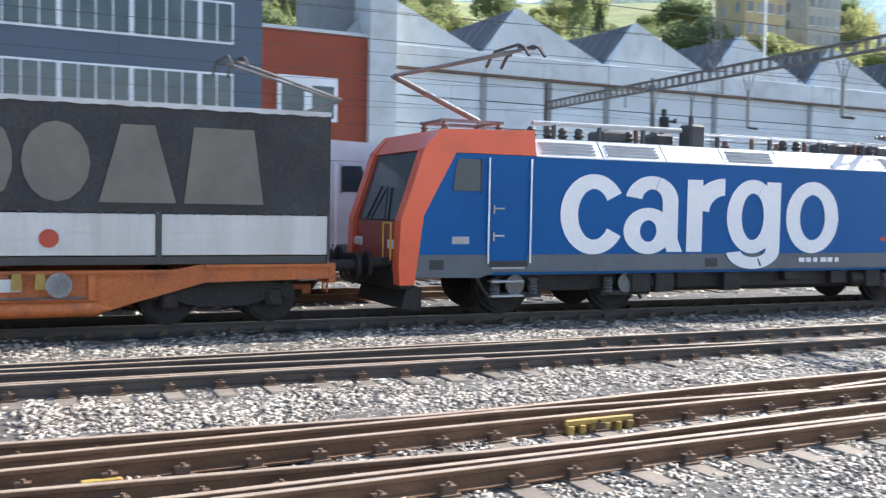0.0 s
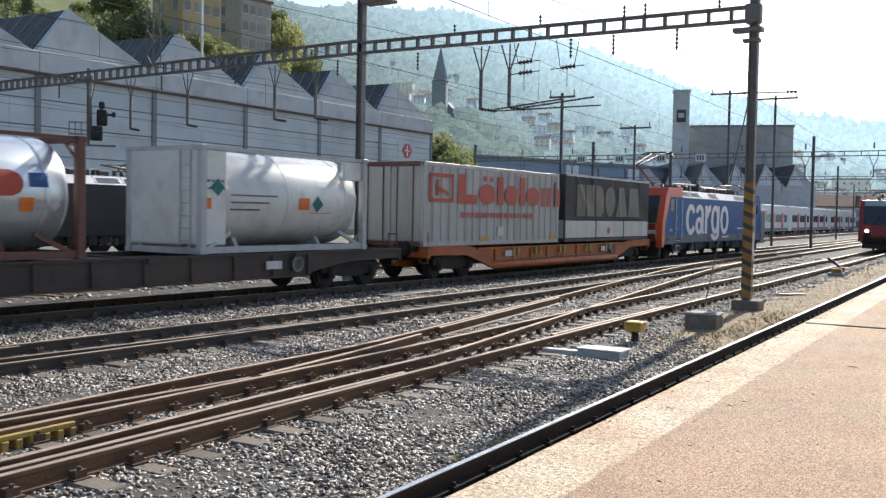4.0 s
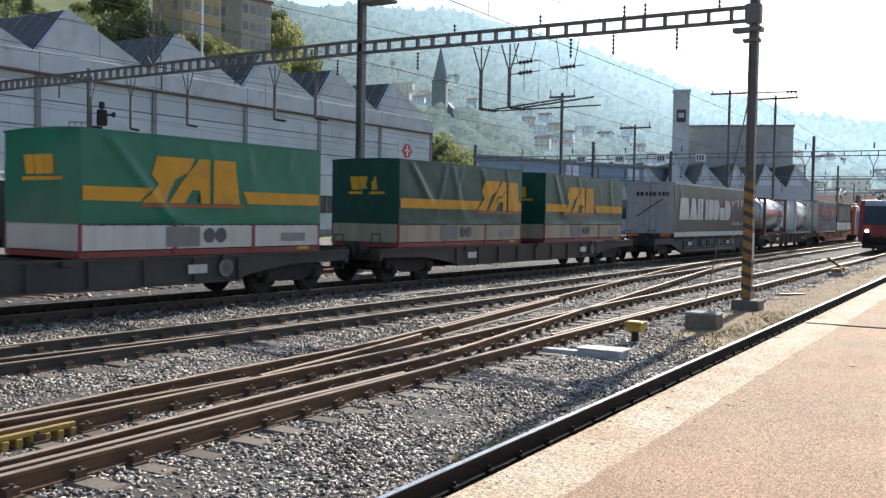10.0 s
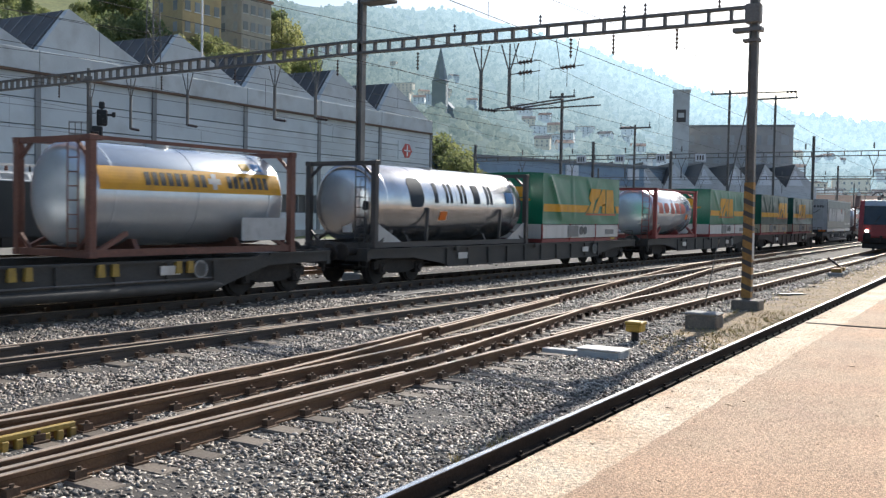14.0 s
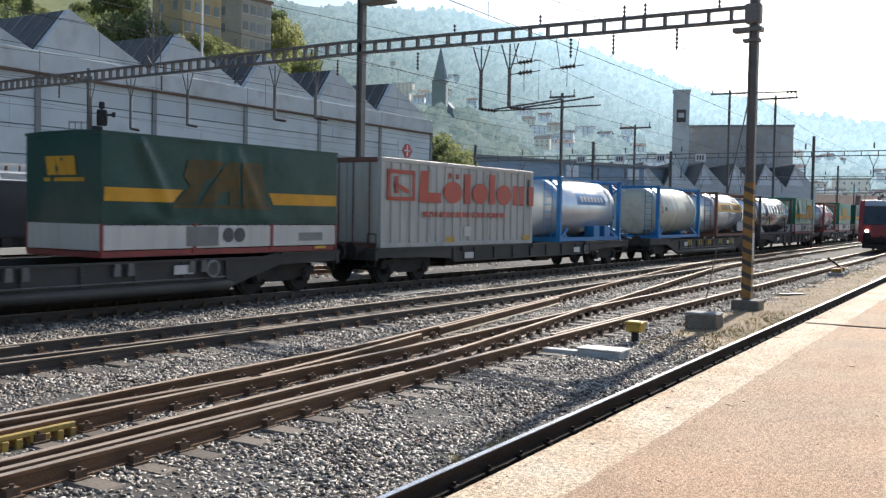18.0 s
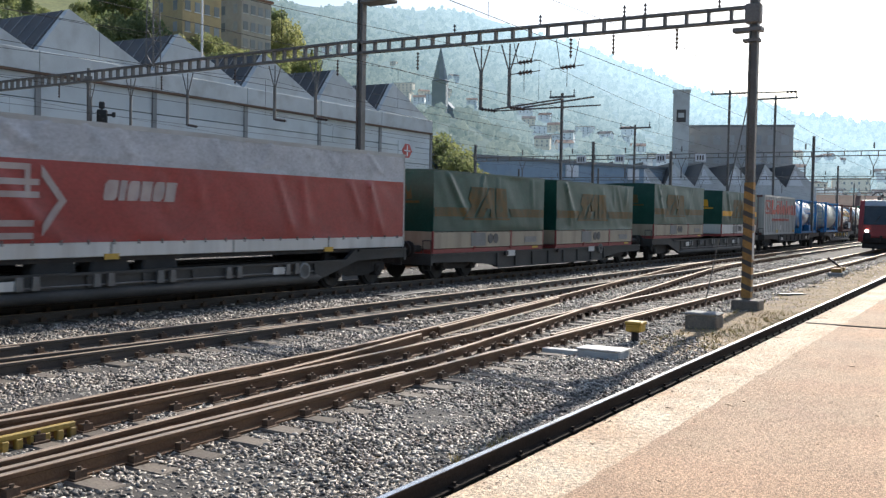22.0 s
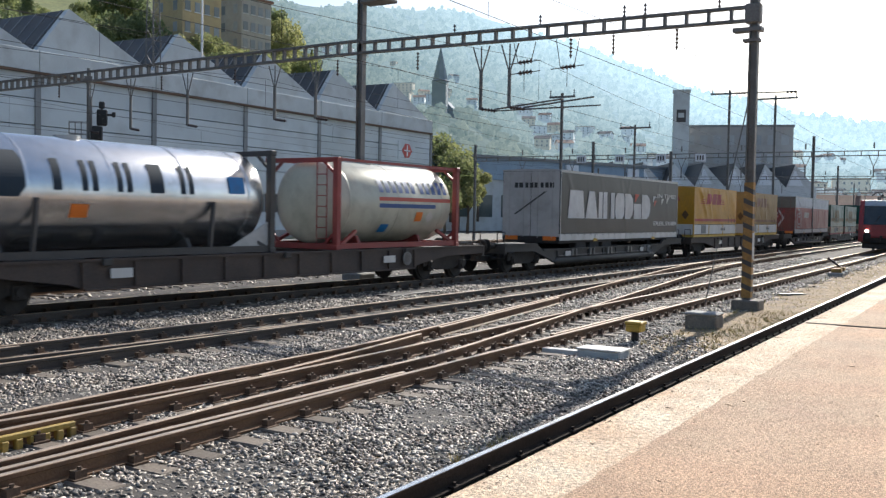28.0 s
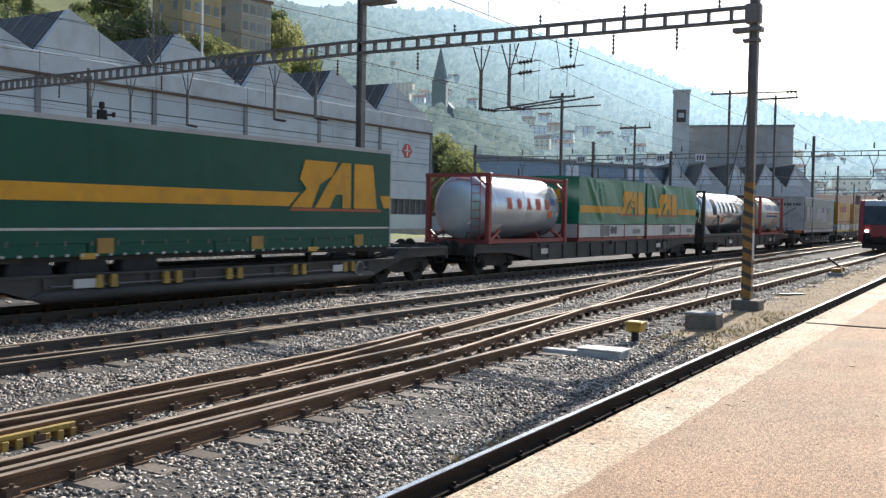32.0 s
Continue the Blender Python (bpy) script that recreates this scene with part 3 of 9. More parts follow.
M_CREAM = surf("cream_render", (0.62, 0.54, 0.38), (0.55, 0.47, 0.33), 0.85, big=0.4, fine=6, bump=0.1, dirt=(0.4, 0.34, 0.25), rand=0.12)
M_STONEGREY = surf("grey_cream_render", (0.40, 0.37, 0.31), (0.34, 0.31, 0.26), 0.85, big=0.4, fine=6, bump=0.1, dirt=(0.26, 0.23, 0.18))
M_OCHRE = surf("ochre_render", (0.46, 0.35, 0.18), (0.40, 0.31, 0.17), 0.85, big=0.4, fine=6, bump=0.1, dirt=(0.28, 0.2, 0.1))
M_PALE = surf("pale_render", (0.66, 0.66, 0.64), (0.58, 0.58, 0.56), 0.85, big=0.4, fine=6, bump=0.1, dirt=(0.42, 0.40, 0.37), rand=0.12)


def smooth(x, a, b):
    u = max(0.0, min(1.0, (x - a) / (b - a)))
    return u * u * (3 - 2 * u)


def hill(x, y):
    """Height of the slope behind the workshop: steep near it, dropping away along the valley."""
    r = math.hypot(x, y)
    th = math.degrees(math.atan2(y, x))
    near = smooth(th, 31, 44) * (20 * smooth(r, 88, 150) + 24 * smooth(r, 130, 250) + 40 * smooth(r, 230, 400))
    far = 10 * smooth(th, 2, 25) * smooth(r, 190, 330)
    rough = 2.2 * noise.noise(Vector((x * 0.02, y * 0.02, 1))) + 0.8 * noise.noise(Vector((x * 0.09, y * 0.09, 4)))
    return -0.45 + max(near, far) + rough * smooth(max(near, far), 1, 12)


vs, fs = [], []
RS = [88 + 9 * i for i in range(30)] + [352, 380, 420, 470]
TH = [-10 + 1.25 * i for i in range(105)]
for r in RS:
    for th in TH:
        x, y = r * math.cos(radians(th)), r * math.sin(radians(th))
        vs.append((x, y, hill(x, y)))
n = len(TH)
for i in range(len(RS) - 1):
    for j in range(n - 1):
        fs.append((i * n + j, (i + 1) * n + j, (i + 1) * n + j + 1, i * n + j + 1))
setting("hillside", Shape().add(vs, fs), M_HILL, True, "wooded hillside behind the station", "hillside")

# far slopes and mountains: distance haze is painted in as a pale glowing colour
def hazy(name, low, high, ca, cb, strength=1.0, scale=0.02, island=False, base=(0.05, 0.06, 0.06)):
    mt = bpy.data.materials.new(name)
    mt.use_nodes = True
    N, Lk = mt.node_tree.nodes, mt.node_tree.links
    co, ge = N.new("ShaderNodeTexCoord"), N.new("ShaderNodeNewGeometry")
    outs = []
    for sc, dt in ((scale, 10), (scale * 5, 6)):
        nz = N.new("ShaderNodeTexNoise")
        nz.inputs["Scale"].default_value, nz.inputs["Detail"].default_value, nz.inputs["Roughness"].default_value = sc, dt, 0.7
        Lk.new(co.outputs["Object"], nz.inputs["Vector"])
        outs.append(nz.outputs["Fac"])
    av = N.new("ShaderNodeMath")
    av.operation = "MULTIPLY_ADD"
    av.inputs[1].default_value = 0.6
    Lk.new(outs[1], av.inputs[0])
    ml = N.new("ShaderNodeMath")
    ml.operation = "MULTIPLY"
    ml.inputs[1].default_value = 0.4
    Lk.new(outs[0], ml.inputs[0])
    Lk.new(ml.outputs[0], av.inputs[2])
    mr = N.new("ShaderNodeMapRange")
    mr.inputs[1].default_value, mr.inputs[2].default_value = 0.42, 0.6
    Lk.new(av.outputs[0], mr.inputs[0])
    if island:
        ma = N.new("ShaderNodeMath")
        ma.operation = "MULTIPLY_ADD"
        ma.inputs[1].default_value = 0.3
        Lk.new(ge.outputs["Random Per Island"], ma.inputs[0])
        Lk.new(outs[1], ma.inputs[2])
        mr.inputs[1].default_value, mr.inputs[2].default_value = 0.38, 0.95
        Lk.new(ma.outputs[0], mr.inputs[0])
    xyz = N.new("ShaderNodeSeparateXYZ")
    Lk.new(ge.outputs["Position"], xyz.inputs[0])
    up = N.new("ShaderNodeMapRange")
    # the painted haze grows brighter with height and towards the sun
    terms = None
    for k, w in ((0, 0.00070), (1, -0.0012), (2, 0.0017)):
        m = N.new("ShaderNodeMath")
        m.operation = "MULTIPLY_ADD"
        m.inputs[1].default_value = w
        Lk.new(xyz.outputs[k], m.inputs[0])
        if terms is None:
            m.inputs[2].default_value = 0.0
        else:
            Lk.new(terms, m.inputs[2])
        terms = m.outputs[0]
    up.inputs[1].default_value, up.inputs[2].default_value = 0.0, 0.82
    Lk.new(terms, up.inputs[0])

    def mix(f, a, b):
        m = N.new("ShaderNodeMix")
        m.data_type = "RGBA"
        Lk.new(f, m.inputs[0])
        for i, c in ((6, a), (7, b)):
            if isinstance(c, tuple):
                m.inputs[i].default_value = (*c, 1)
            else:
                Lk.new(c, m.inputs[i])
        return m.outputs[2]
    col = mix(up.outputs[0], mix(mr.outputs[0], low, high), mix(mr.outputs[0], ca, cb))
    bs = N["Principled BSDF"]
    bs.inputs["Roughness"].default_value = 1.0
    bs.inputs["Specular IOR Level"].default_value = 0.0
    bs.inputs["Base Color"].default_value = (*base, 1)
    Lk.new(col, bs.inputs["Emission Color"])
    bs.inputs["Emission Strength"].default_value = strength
    return mt


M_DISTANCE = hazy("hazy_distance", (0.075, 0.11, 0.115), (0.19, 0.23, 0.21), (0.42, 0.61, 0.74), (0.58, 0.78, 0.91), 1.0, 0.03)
SKYLINE = ((-12, 4.6), (0, 5.2), (5.7, 5.5), (9, 5.8), (13.6, 6.9), (18.4, 8.4), (23.4, 10.4), (30, 12.1), (38, 12.2), (55, 12.5), (80, 12), (120, 10), (180, 8), (240, 9), (280, 8), (320, 6), (348, 4.6))


def skyline(th):
    for (a, ea), (b, eb) in zip(SKYLINE, SKYLINE[1:]):
        if a <= th <= b:
            return ea + (eb - ea) * (th - a) / (b - a)
    return 10


def far_slope(r, th):
    u = max(0.0, min(1.0, (r - 390) / 1400))
    e = skyline(th) + 0.3 * noise.noise(Vector((th * 0.35, 2, 0))) + 0.14 * noise.noise(Vector((th * 1.7, 5, 0)))
    return -3 + r * math.tan(radians(e)) * u ** 0.72 * (1 + 0.09 * (1 - u) * noise.noise(Vector((th * 0.4, u * 7, 8))))


def range_of_hills(name, th0, th1, nt, mat, label, nr=40):
    vs, fs = [], []
    for i in range(nt + 1):
        th = th0 + (th1 - th0) * i / nt
        for j in range(nr + 1):
            r = 390 + 1400 * j / nr
            vs.append((r * math.cos(radians(th)), r * math.sin(radians(th)), far_slope(r, th)))
    for i in range(nt):
        for j in range(nr):
            a = i * (nr + 1) + j
            fs.append((a, a + nr + 1, a + nr + 2, a + 1))
    setting(name, Shape().add(vs, fs), mat, True, label, "mountains")


# unseen hills behind the camera, glowing to fill the train's near side
M_FILL_BEHIND = hazy("glowing_fill_behind", (0.11, 0.125, 0.12), (0.2, 0.215, 0.2), (0.53, 0.59, 0.62), (0.62, 0.68, 0.71), 0.9, 0.03)
def knoll(x, y):
    """The hill that carries the church."""
    return -3 + 47 * math.exp(-((x - 360) ** 2 + (y - 216) ** 2) / 2 / 36 ** 2) + 1.5 * noise.noise(Vector((x * 0.05, y * 0.05, 2)))


vs = [(360 + 110 * (i / 20 - 1), 216 + 110 * (j / 20 - 1), knoll(360 + 110 * (i / 20 - 1), 216 + 110 * (j / 20 - 1))) for i in range(41) for j in range(41)]
fs = [(i * 41 + j, (i + 1) * 41 + j, (i + 1) * 41 + j + 1, i * 41 + j + 1) for i in range(40) for j in range(40)]
setting("backdrop_knoll", Shape().add(vs, fs), M_DISTANCE, True, "wooded knoll below the church with haze painted in", "hill")
range_of_hills("backdrop_mountains", -12, 120, 240, M_DISTANCE, "distant mountain slopes with haze painted in as glow")
range_of_hills("backdrop_mountains_behind", 120, 348, 120, M_FILL_BEHIND, "unseen glowing hills behind the camera, added for fill light", 20)


M_SHADEPANE = surf("curtained_pane", (0.17, 0.19, 0.19), (0.26, 0.27, 0.25), 0.3, big=0.5, fine=5, bump=0.0, rand=0.4)


def house(x, y, w, d, h, rz, wall, roof, label, storeys=2, cols=4, z=None, name="house", flat=False, pane=None, sill=None, far=False):
    zz = (hill(x, y) if z is None else z) - 1.0
    root = thing(name, label, "house", pose(x, y, zz, 0, 0, rz), group="houses on the hillside")
    part("wall", Shape().box(-w / 2, w / 2, -d / 2, d / 2, -3, h + 1), wall, root)
    if flat:
        part("roof", Shape().box(-w / 2 - 0.3, w / 2 + 0.3, -d / 2 - 0.3, d / 2 + 0.3, h + 1, h + 1.4), roof, root)
    else:
        rr = part("roof", Shape().prism([(-d / 2 - 0.6, h + 0.9), (0, h + 1 + d * 0.26), (d / 2 + 0.6, h + 0.9), (d / 2 + 0.6, h + 1.1), (0, h + 1.25 + d * 0.26), (-d / 2 - 0.6, h + 1.1)], "x", -w / 2 - 0.5, w / 2 + 0.5), roof, root)
        part("gable_wall", Shape().prism([(-d / 2, h + 0.95), (d / 2, h + 0.95), (0, h + 0.95 + d * 0.25)], "x", -w / 2, w / 2), wall, root)
        part("chimney", Shape().box(w * 0.2, w * 0.2 + 0.7, -0.4, 0.4, h + 1, h + 2 + d * 0.26), wall, rr)
    for sy in (-1,):
        for k in range(storeys):
            for c in range(cols):
                xx = -w / 2 + w * (c + 0.5) / cols
                z0 = 1.9 + (h - 0.6) * k / storeys
                wd = part("window", Shape().box(xx - 0.5, xx + 0.5, -d / 2 - 0.06, -d / 2 + 0.02, z0, z0 + 1.45), pane or M_SHADEPANE, root)
                if not far:
                    part("sill", Shape().box(xx - 0.62, xx + 0.62, -d / 2 - 0.14, -d / 2, z0 - 0.12, z0), sill or M_PALE, wd)
    for c in range(0 if far else 2):
        for k in range(storeys):
            yy = -d / 4 + d / 2 * c
            z0 = 1.9 + (h - 0.6) * k / storeys
            part("window", Shape().box(-w / 2 - 0.06, -w / 2 + 0.02, yy - 0.45, yy + 0.45, z0, z0 + 1.45), pane or M_SHADEPANE, root)
    return root


def at(px, el, r):
    """A place r metres off, px degrees from the x axis."""
    return r * math.cos(radians(px)), r * math.sin(radians(px))


hs = random.Random(7)
x, y = at(45.8, 0, 152)
house(x, y, 7.5, 6.5, 10, -4, M_OCHRE, M_TILE, "ochre apartment house with shutters above the workshop", 3, 4, z=24.5, flat=True)
x, y = at(42.6, 0, 165)
house(x, y, 6.5, 6, 9, -6, M_STONEGREY, M_TILE, "cream apartment house on the slope", 3, 4, z=28, flat=True)
x, y = at(60, 0, 120)
house(x, y, 14, 9, 7, 12, M_CREAM, M_TILE, "cream house with brown tiles and a chimney behind the roofs", 2, 4, z=10)
# far walls, roofs, panes and church stone: haze mixed into paler base colours
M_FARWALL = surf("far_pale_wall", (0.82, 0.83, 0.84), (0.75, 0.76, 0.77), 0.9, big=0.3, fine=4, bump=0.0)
M_FARROOF = surf("hazed_far_roof", (0.30, 0.27, 0.25), (0.25, 0.23, 0.22), 0.9, big=0.3, fine=4, bump=0.0)
# distant woods, haze painted in as emission
M_FARWOOD = hazy("hazed_far_wood", (0.045, 0.078, 0.090), (0.19, 0.225, 0.20), (0.36, 0.54, 0.66), (0.62, 0.82, 0.95), 1.0, 0.1, True, (0.08, 0.09, 0.06))
M_FARSTONE = surf("hazed_church_stone", (0.27, 0.31, 0.34), (0.22, 0.26, 0.29), 0.9, big=0.3, fine=4, bump=0.0)
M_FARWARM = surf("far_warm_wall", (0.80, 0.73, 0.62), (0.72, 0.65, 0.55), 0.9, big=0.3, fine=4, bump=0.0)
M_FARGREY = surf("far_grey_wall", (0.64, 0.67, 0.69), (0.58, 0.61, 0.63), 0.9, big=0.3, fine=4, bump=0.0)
M_FARTILE = surf("hazed_tiled_roof", (0.42, 0.30, 0.24), (0.36, 0.26, 0.21), 0.9, big=0.3, fine=4, bump=0.0)
M_FARPANE = surf("hazed_far_pane", (0.20, 0.23, 0.25), (0.25, 0.28, 0.30), 0.5, big=0.3, fine=4, bump=0.0)
PLOTS = []
while len(PLOTS) < 150:
    th = hs.uniform(4, 43)
    r = hs.choice((455, 560, 660, 780, 900, 1040)) + hs.uniform(-45, 45)
    # streets follow the contour; gardens and woods lie between them
    if noise.noise(Vector((th * 0.21, r * 0.004, 6))) < (-0.12 if r < 700 else 0.08) or any(abs(th - a) * r < 900 and abs(r - b) < 28 for a, b in PLOTS):
        continue
    PLOTS.append((th, r))
PLOTS += [(35.6, 1330), (36.4, 1380), (37.1, 1420), (37.8, 1390), (38.9, 1300), (33.8, 1280), (30.2, 1180)]
for th, r in PLOTS:
    x, y = at(th, 0, r)
    big = hs.random() < 0.22
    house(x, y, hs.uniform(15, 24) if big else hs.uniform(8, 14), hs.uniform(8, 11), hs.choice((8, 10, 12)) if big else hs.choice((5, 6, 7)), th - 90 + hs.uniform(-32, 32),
          hs.choice((M_FARWALL, M_FARWALL, M_FARWARM, M_FARGREY)), hs.choice((M_FARROOF, M_FARROOF, M_FARTILE)), "far hillside house with haze put into its pale colours",
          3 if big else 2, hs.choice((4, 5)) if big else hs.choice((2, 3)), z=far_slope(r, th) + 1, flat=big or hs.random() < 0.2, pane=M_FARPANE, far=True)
wd = random.Random(17)
s = Shape()
_ico = bmesh.new()
bmesh.ops.create_icosphere(_ico, subdivisions=1, radius=1.0)
LUMP_V, LUMP_F = [v.co.copy() for v in _ico.verts], [tuple(v.index for v in f.verts) for f in _ico.faces]
_ico.free()
for k in range(15000):
    th, r = wd.uniform(2, 62), 395 + 1370 * wd.random() ** 1.2
    if noise.noise(Vector((th * 0.45, r * 0.011, 3))) < (-0.30 if r > 800 else -0.12):
        continue
    if any(abs(th - a) * r < 620 and -62 < r - b < 6 for a, b in PLOTS):
        continue
    x, y = at(th, 0, r)
    z, h = far_slope(r, th), wd.uniform(5, 13)
    slim = wd.random() < 0.2
    for q in range(1 if slim else 3):
        e = wd.uniform(1.6, 3.4) * (1 + (r - 395) / 2200)
        c = Vector((x + wd.uniform(-3, 3), y + wd.uniform(-3, 3), z + h * (0.5 if slim else (0.35, 0.6, 0.8)[q])))
        ez = h * 0.7 if slim else e
        s.add([c + Vector((p.x * e, p.y * e, p.z * ez)) * wd.uniform(0.55, 1.3) for p in LUMP_V], LUMP_F)
for k in range(620):
    x, y = 360 + wd.gauss(0, 42), 216 + wd.gauss(0, 42)
    if math.hypot(x - 360, y - 216) < 9:
        continue
    for q in range(3):
        e = wd.uniform(1.2, 2.6)
        c = Vector((x + wd.uniform(-1.5, 1.5), y + wd.uniform(-1.5, 1.5), knoll(x, y) + wd.uniform(0.5, 6)))
        s.add([c + p * e * wd.uniform(0.55, 1.3) for p in LUMP_V], LUMP_F)
tagged(new("far_woods", s.mesh("far_woods", M_FARWOOD)), "far woods on the slopes with haze painted in", "woods", kind="stuff")

# church
x, y = at(31.0, 0, 420)
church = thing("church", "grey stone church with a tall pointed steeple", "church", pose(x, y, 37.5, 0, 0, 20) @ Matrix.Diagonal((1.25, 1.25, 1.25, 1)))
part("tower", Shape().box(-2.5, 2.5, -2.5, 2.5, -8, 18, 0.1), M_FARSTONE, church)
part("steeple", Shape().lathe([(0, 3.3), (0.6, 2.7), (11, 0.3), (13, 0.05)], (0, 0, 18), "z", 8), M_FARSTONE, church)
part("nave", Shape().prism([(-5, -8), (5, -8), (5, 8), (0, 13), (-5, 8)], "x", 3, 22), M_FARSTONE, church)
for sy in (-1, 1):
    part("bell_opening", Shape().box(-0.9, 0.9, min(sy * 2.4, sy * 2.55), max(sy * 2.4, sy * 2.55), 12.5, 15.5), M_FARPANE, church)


def crown_mesh(name, rng, rad, hgt, n, mat, conifer=False):
    """Many small leaf clumps round a few boughs, with gaps between."""
    cs = [(rng.uniform(-0.6, 0.6) * rad, rng.uniform(-0.6, 0.6) * rad, rng.uniform(0.3, 0.95) * hgt, rng.uniform(0.3, 0.6) * rad) for _ in range(9)]
    s = Shape()
    for _ in range(n):
        if conifer:
            z = rng.uniform(0.08, 1.0) * hgt
            rr = rad * (1.02 - z / hgt) * rng.uniform(0.4, 1.0)
            a = rng.uniform(0, 6.28)
            c = Vector((rr * math.cos(a), rr * math.sin(a), z))
        else:
            cx, cy, cz, cr = rng.choice(cs)
            v = Vector((rng.gauss(0, 1), rng.gauss(0, 1), rng.gauss(0, 0.8))).normalized() * cr * rng.uniform(0.7, 1.08)
            c = Vector((cx, cy, cz)) + v
        k = rng.uniform(0.10, 0.27)
        u = Vector((rng.gauss(0, 1), rng.gauss(0, 1), rng.gauss(0, 1))).normalized()
        w = u.orthogonal().normalized() * k * rng.uniform(0.6, 1)
        t = u.cross(w.normalized()) * k
        b = u * k * 0.3
        s.add([c - w, c + t + b, c + w, c - t + b], [(0, 1, 2), (0, 2, 3)])
    return s.mesh(name, mat)


tr_rng = random.Random(3)
CROWNS = [crown_mesh("crown", tr_rng, 3.4, 6.0, 3000, M_LEAF), crown_mesh("crown", tr_rng, 2.8, 5.0, 2300, M_LEAF), crown_mesh("crown", tr_rng, 3.8, 7.0, 3400, M_LEAFDARK), crown_mesh("crown", tr_rng, 2.6, 9.5, 2600, M_LEAFDARK, True)]


def trunk_mesh(h):
    s = Shape().rod((0, 0, -2.0), (0.1, 0, h), 0.28, 8, 0.14)
    for k in range(5):
        a = k * 1.3
        s.rod((0.05, 0, h * (0.55 + 0.08 * k)), (1.6 * math.cos(a), 1.6 * math.sin(a), h + 0.6 + 0.35 * k), 0.1, 6, 0.03)
    return s.mesh("trunk", M_BARK)


TRUNK = trunk_mesh(2.6)


def tree(x, y, k, sc, z=None):
    root = thing("tree", ("leafy broad-leaved tree on the slope", "small leafy tree on the slope", "dark leafy tree on the slope", "dark conifer on the slope")[k], "tree",
                 pose(x, y, (hill(x, y) if z is None else z), 0, 0, tr_rng.uniform(0, 360)), group="trees of the hillside")
    part("trunk", TRUNK, M_BARK, root, m=Matrix.Diagonal((sc, sc, sc, 1)))
    part("crown", CROWNS[k], M_LEAF, root, m=Matrix.Translation((0, 0, 1.4 * sc)) @ Matrix.Diagonal((sc, sc, sc * tr_rng.uniform(0.85, 1.2), 1)))


for _ in range(165):
    th = tr_rng.uniform(36, 84)
    r = tr_rng.uniform(98, 215)
    x, y = at(th, 0, r)
    sc = tr_rng.uniform(0.7, 1.5)
    if 40.8 < th < 48.8 and r < 172 and hill(x, y) + 8.5 * sc > 2.1 + 0.185 * r:
        continue
    if y > WY + 33 or th < 40:
        tree(x, y, tr_rng.choice((0, 0, 0, 1, 1, 1, 2, 2, 3)), sc)
for _ in range(60):
    th = tr_rng.uniform(18, 44)
    r = tr_rng.uniform(215, 340)
    x, y = at(th, 0, r)
    tree(x, y, tr_rng.choice((0, 1, 1, 2)), tr_rng.uniform(0.8, 1.4))
for _ in range(60):
    th, r = tr_rng.uniform(40, 62), tr_rng.uniform(96, 150)
    x, y = at(th, 0, r)
    sc = tr_rng.uniform(0.5, 0.85)
    if y > WY + 33 and not (40.8 < th < 48.8 and hill(x, y) + 8.0 * sc > 2.1 + 0.19 * r):
        tree(x, y, tr_rng.choice((0, 1, 1, 2)), sc)
for _ in range(46):
    th, r = tr_rng.uniform(36.2, 43.5), tr_rng.uniform(225, 350)
    x, y = at(th, 0, r)
    tree(x, y, tr_rng.choice((0, 1, 2, 2, 3)), tr_rng.uniform(0.9, 1.6))
for k in range(13):
    th, r = 41.2 + 0.6 * k, 138 + 6 * (k % 3)
    x, y = at(th, 0, r)
    sc = (2.1 + 0.158 * r + 1.5 * (k % 2) - hill(x, y)) / 8.0
    if 0.35 < sc < 2.2:
        tree(x, y, (0, 2, 1, 0, 1)[k % 5], sc)
for th, r, sc in ((30.6, 118, 0.9), (29.8, 124, 1.0), (29.2, 122, 0.8), (30.2, 130, 1.1), (28.6, 128, 0.75), (31.0, 134, 1.1)):
    x, y = at(th, 0, r)
    tree(x, y, 1 if sc < 0.95 else 0, sc, -0.4 + (r - 116) * 0.25)
# ---- the freight train: every thing's own x runs forward along the train, -y faces the platform ----
TRAIN = []        # (thing, place along the train, height of its origin)
WHEELS = []       # (wheelset, radius)


def rides(ob, s, z=0.0):
    TRAIN.append((ob, s, z))
    return ob


def wheelset_mesh(r, tread=0.135, name="wheelset"):
    s = Shape()
    for sg in (-1, 1):
        y = sg * 0.7525
        prof = [(-0.068, r * 0.3), (-0.068, r * 0.84), (-0.066, r), (0.05, r + 0.0), (0.06, r + 0.028), (0.068, r * 0.85), (0.068, r * 0.3)]
        if sg > 0:
            prof = [(-a, rr) for a, rr in prof][::-1]
        s.lathe(prof, (0, y, 0), "y", 28)
        s.lathe([(-0.04, r * 0.86), (0.0, r * 0.86)], (0, y + sg * 0.085, 0), "y", 28)
        for k in range(4):
            a = k * math.pi / 2
            s.box(r * 0.55 * math.cos(a) - 0.05, r * 0.55 * math.cos(a) + 0.05, y + sg * 0.085 - 0.02, y + sg * 0.085 + 0.02, r * 0.55 * math.sin(a) - 0.05, r * 0.55 * math.sin(a) + 0.05)
    s.rod((0, -1.0, 0), (0, 1.0, 0), 0.085, 12)
    return s.mesh(name, M_DARK, True)


WS_WAGON = wheelset_mesh(0.46)
WS_LOCO = wheelset_mesh(0.62)


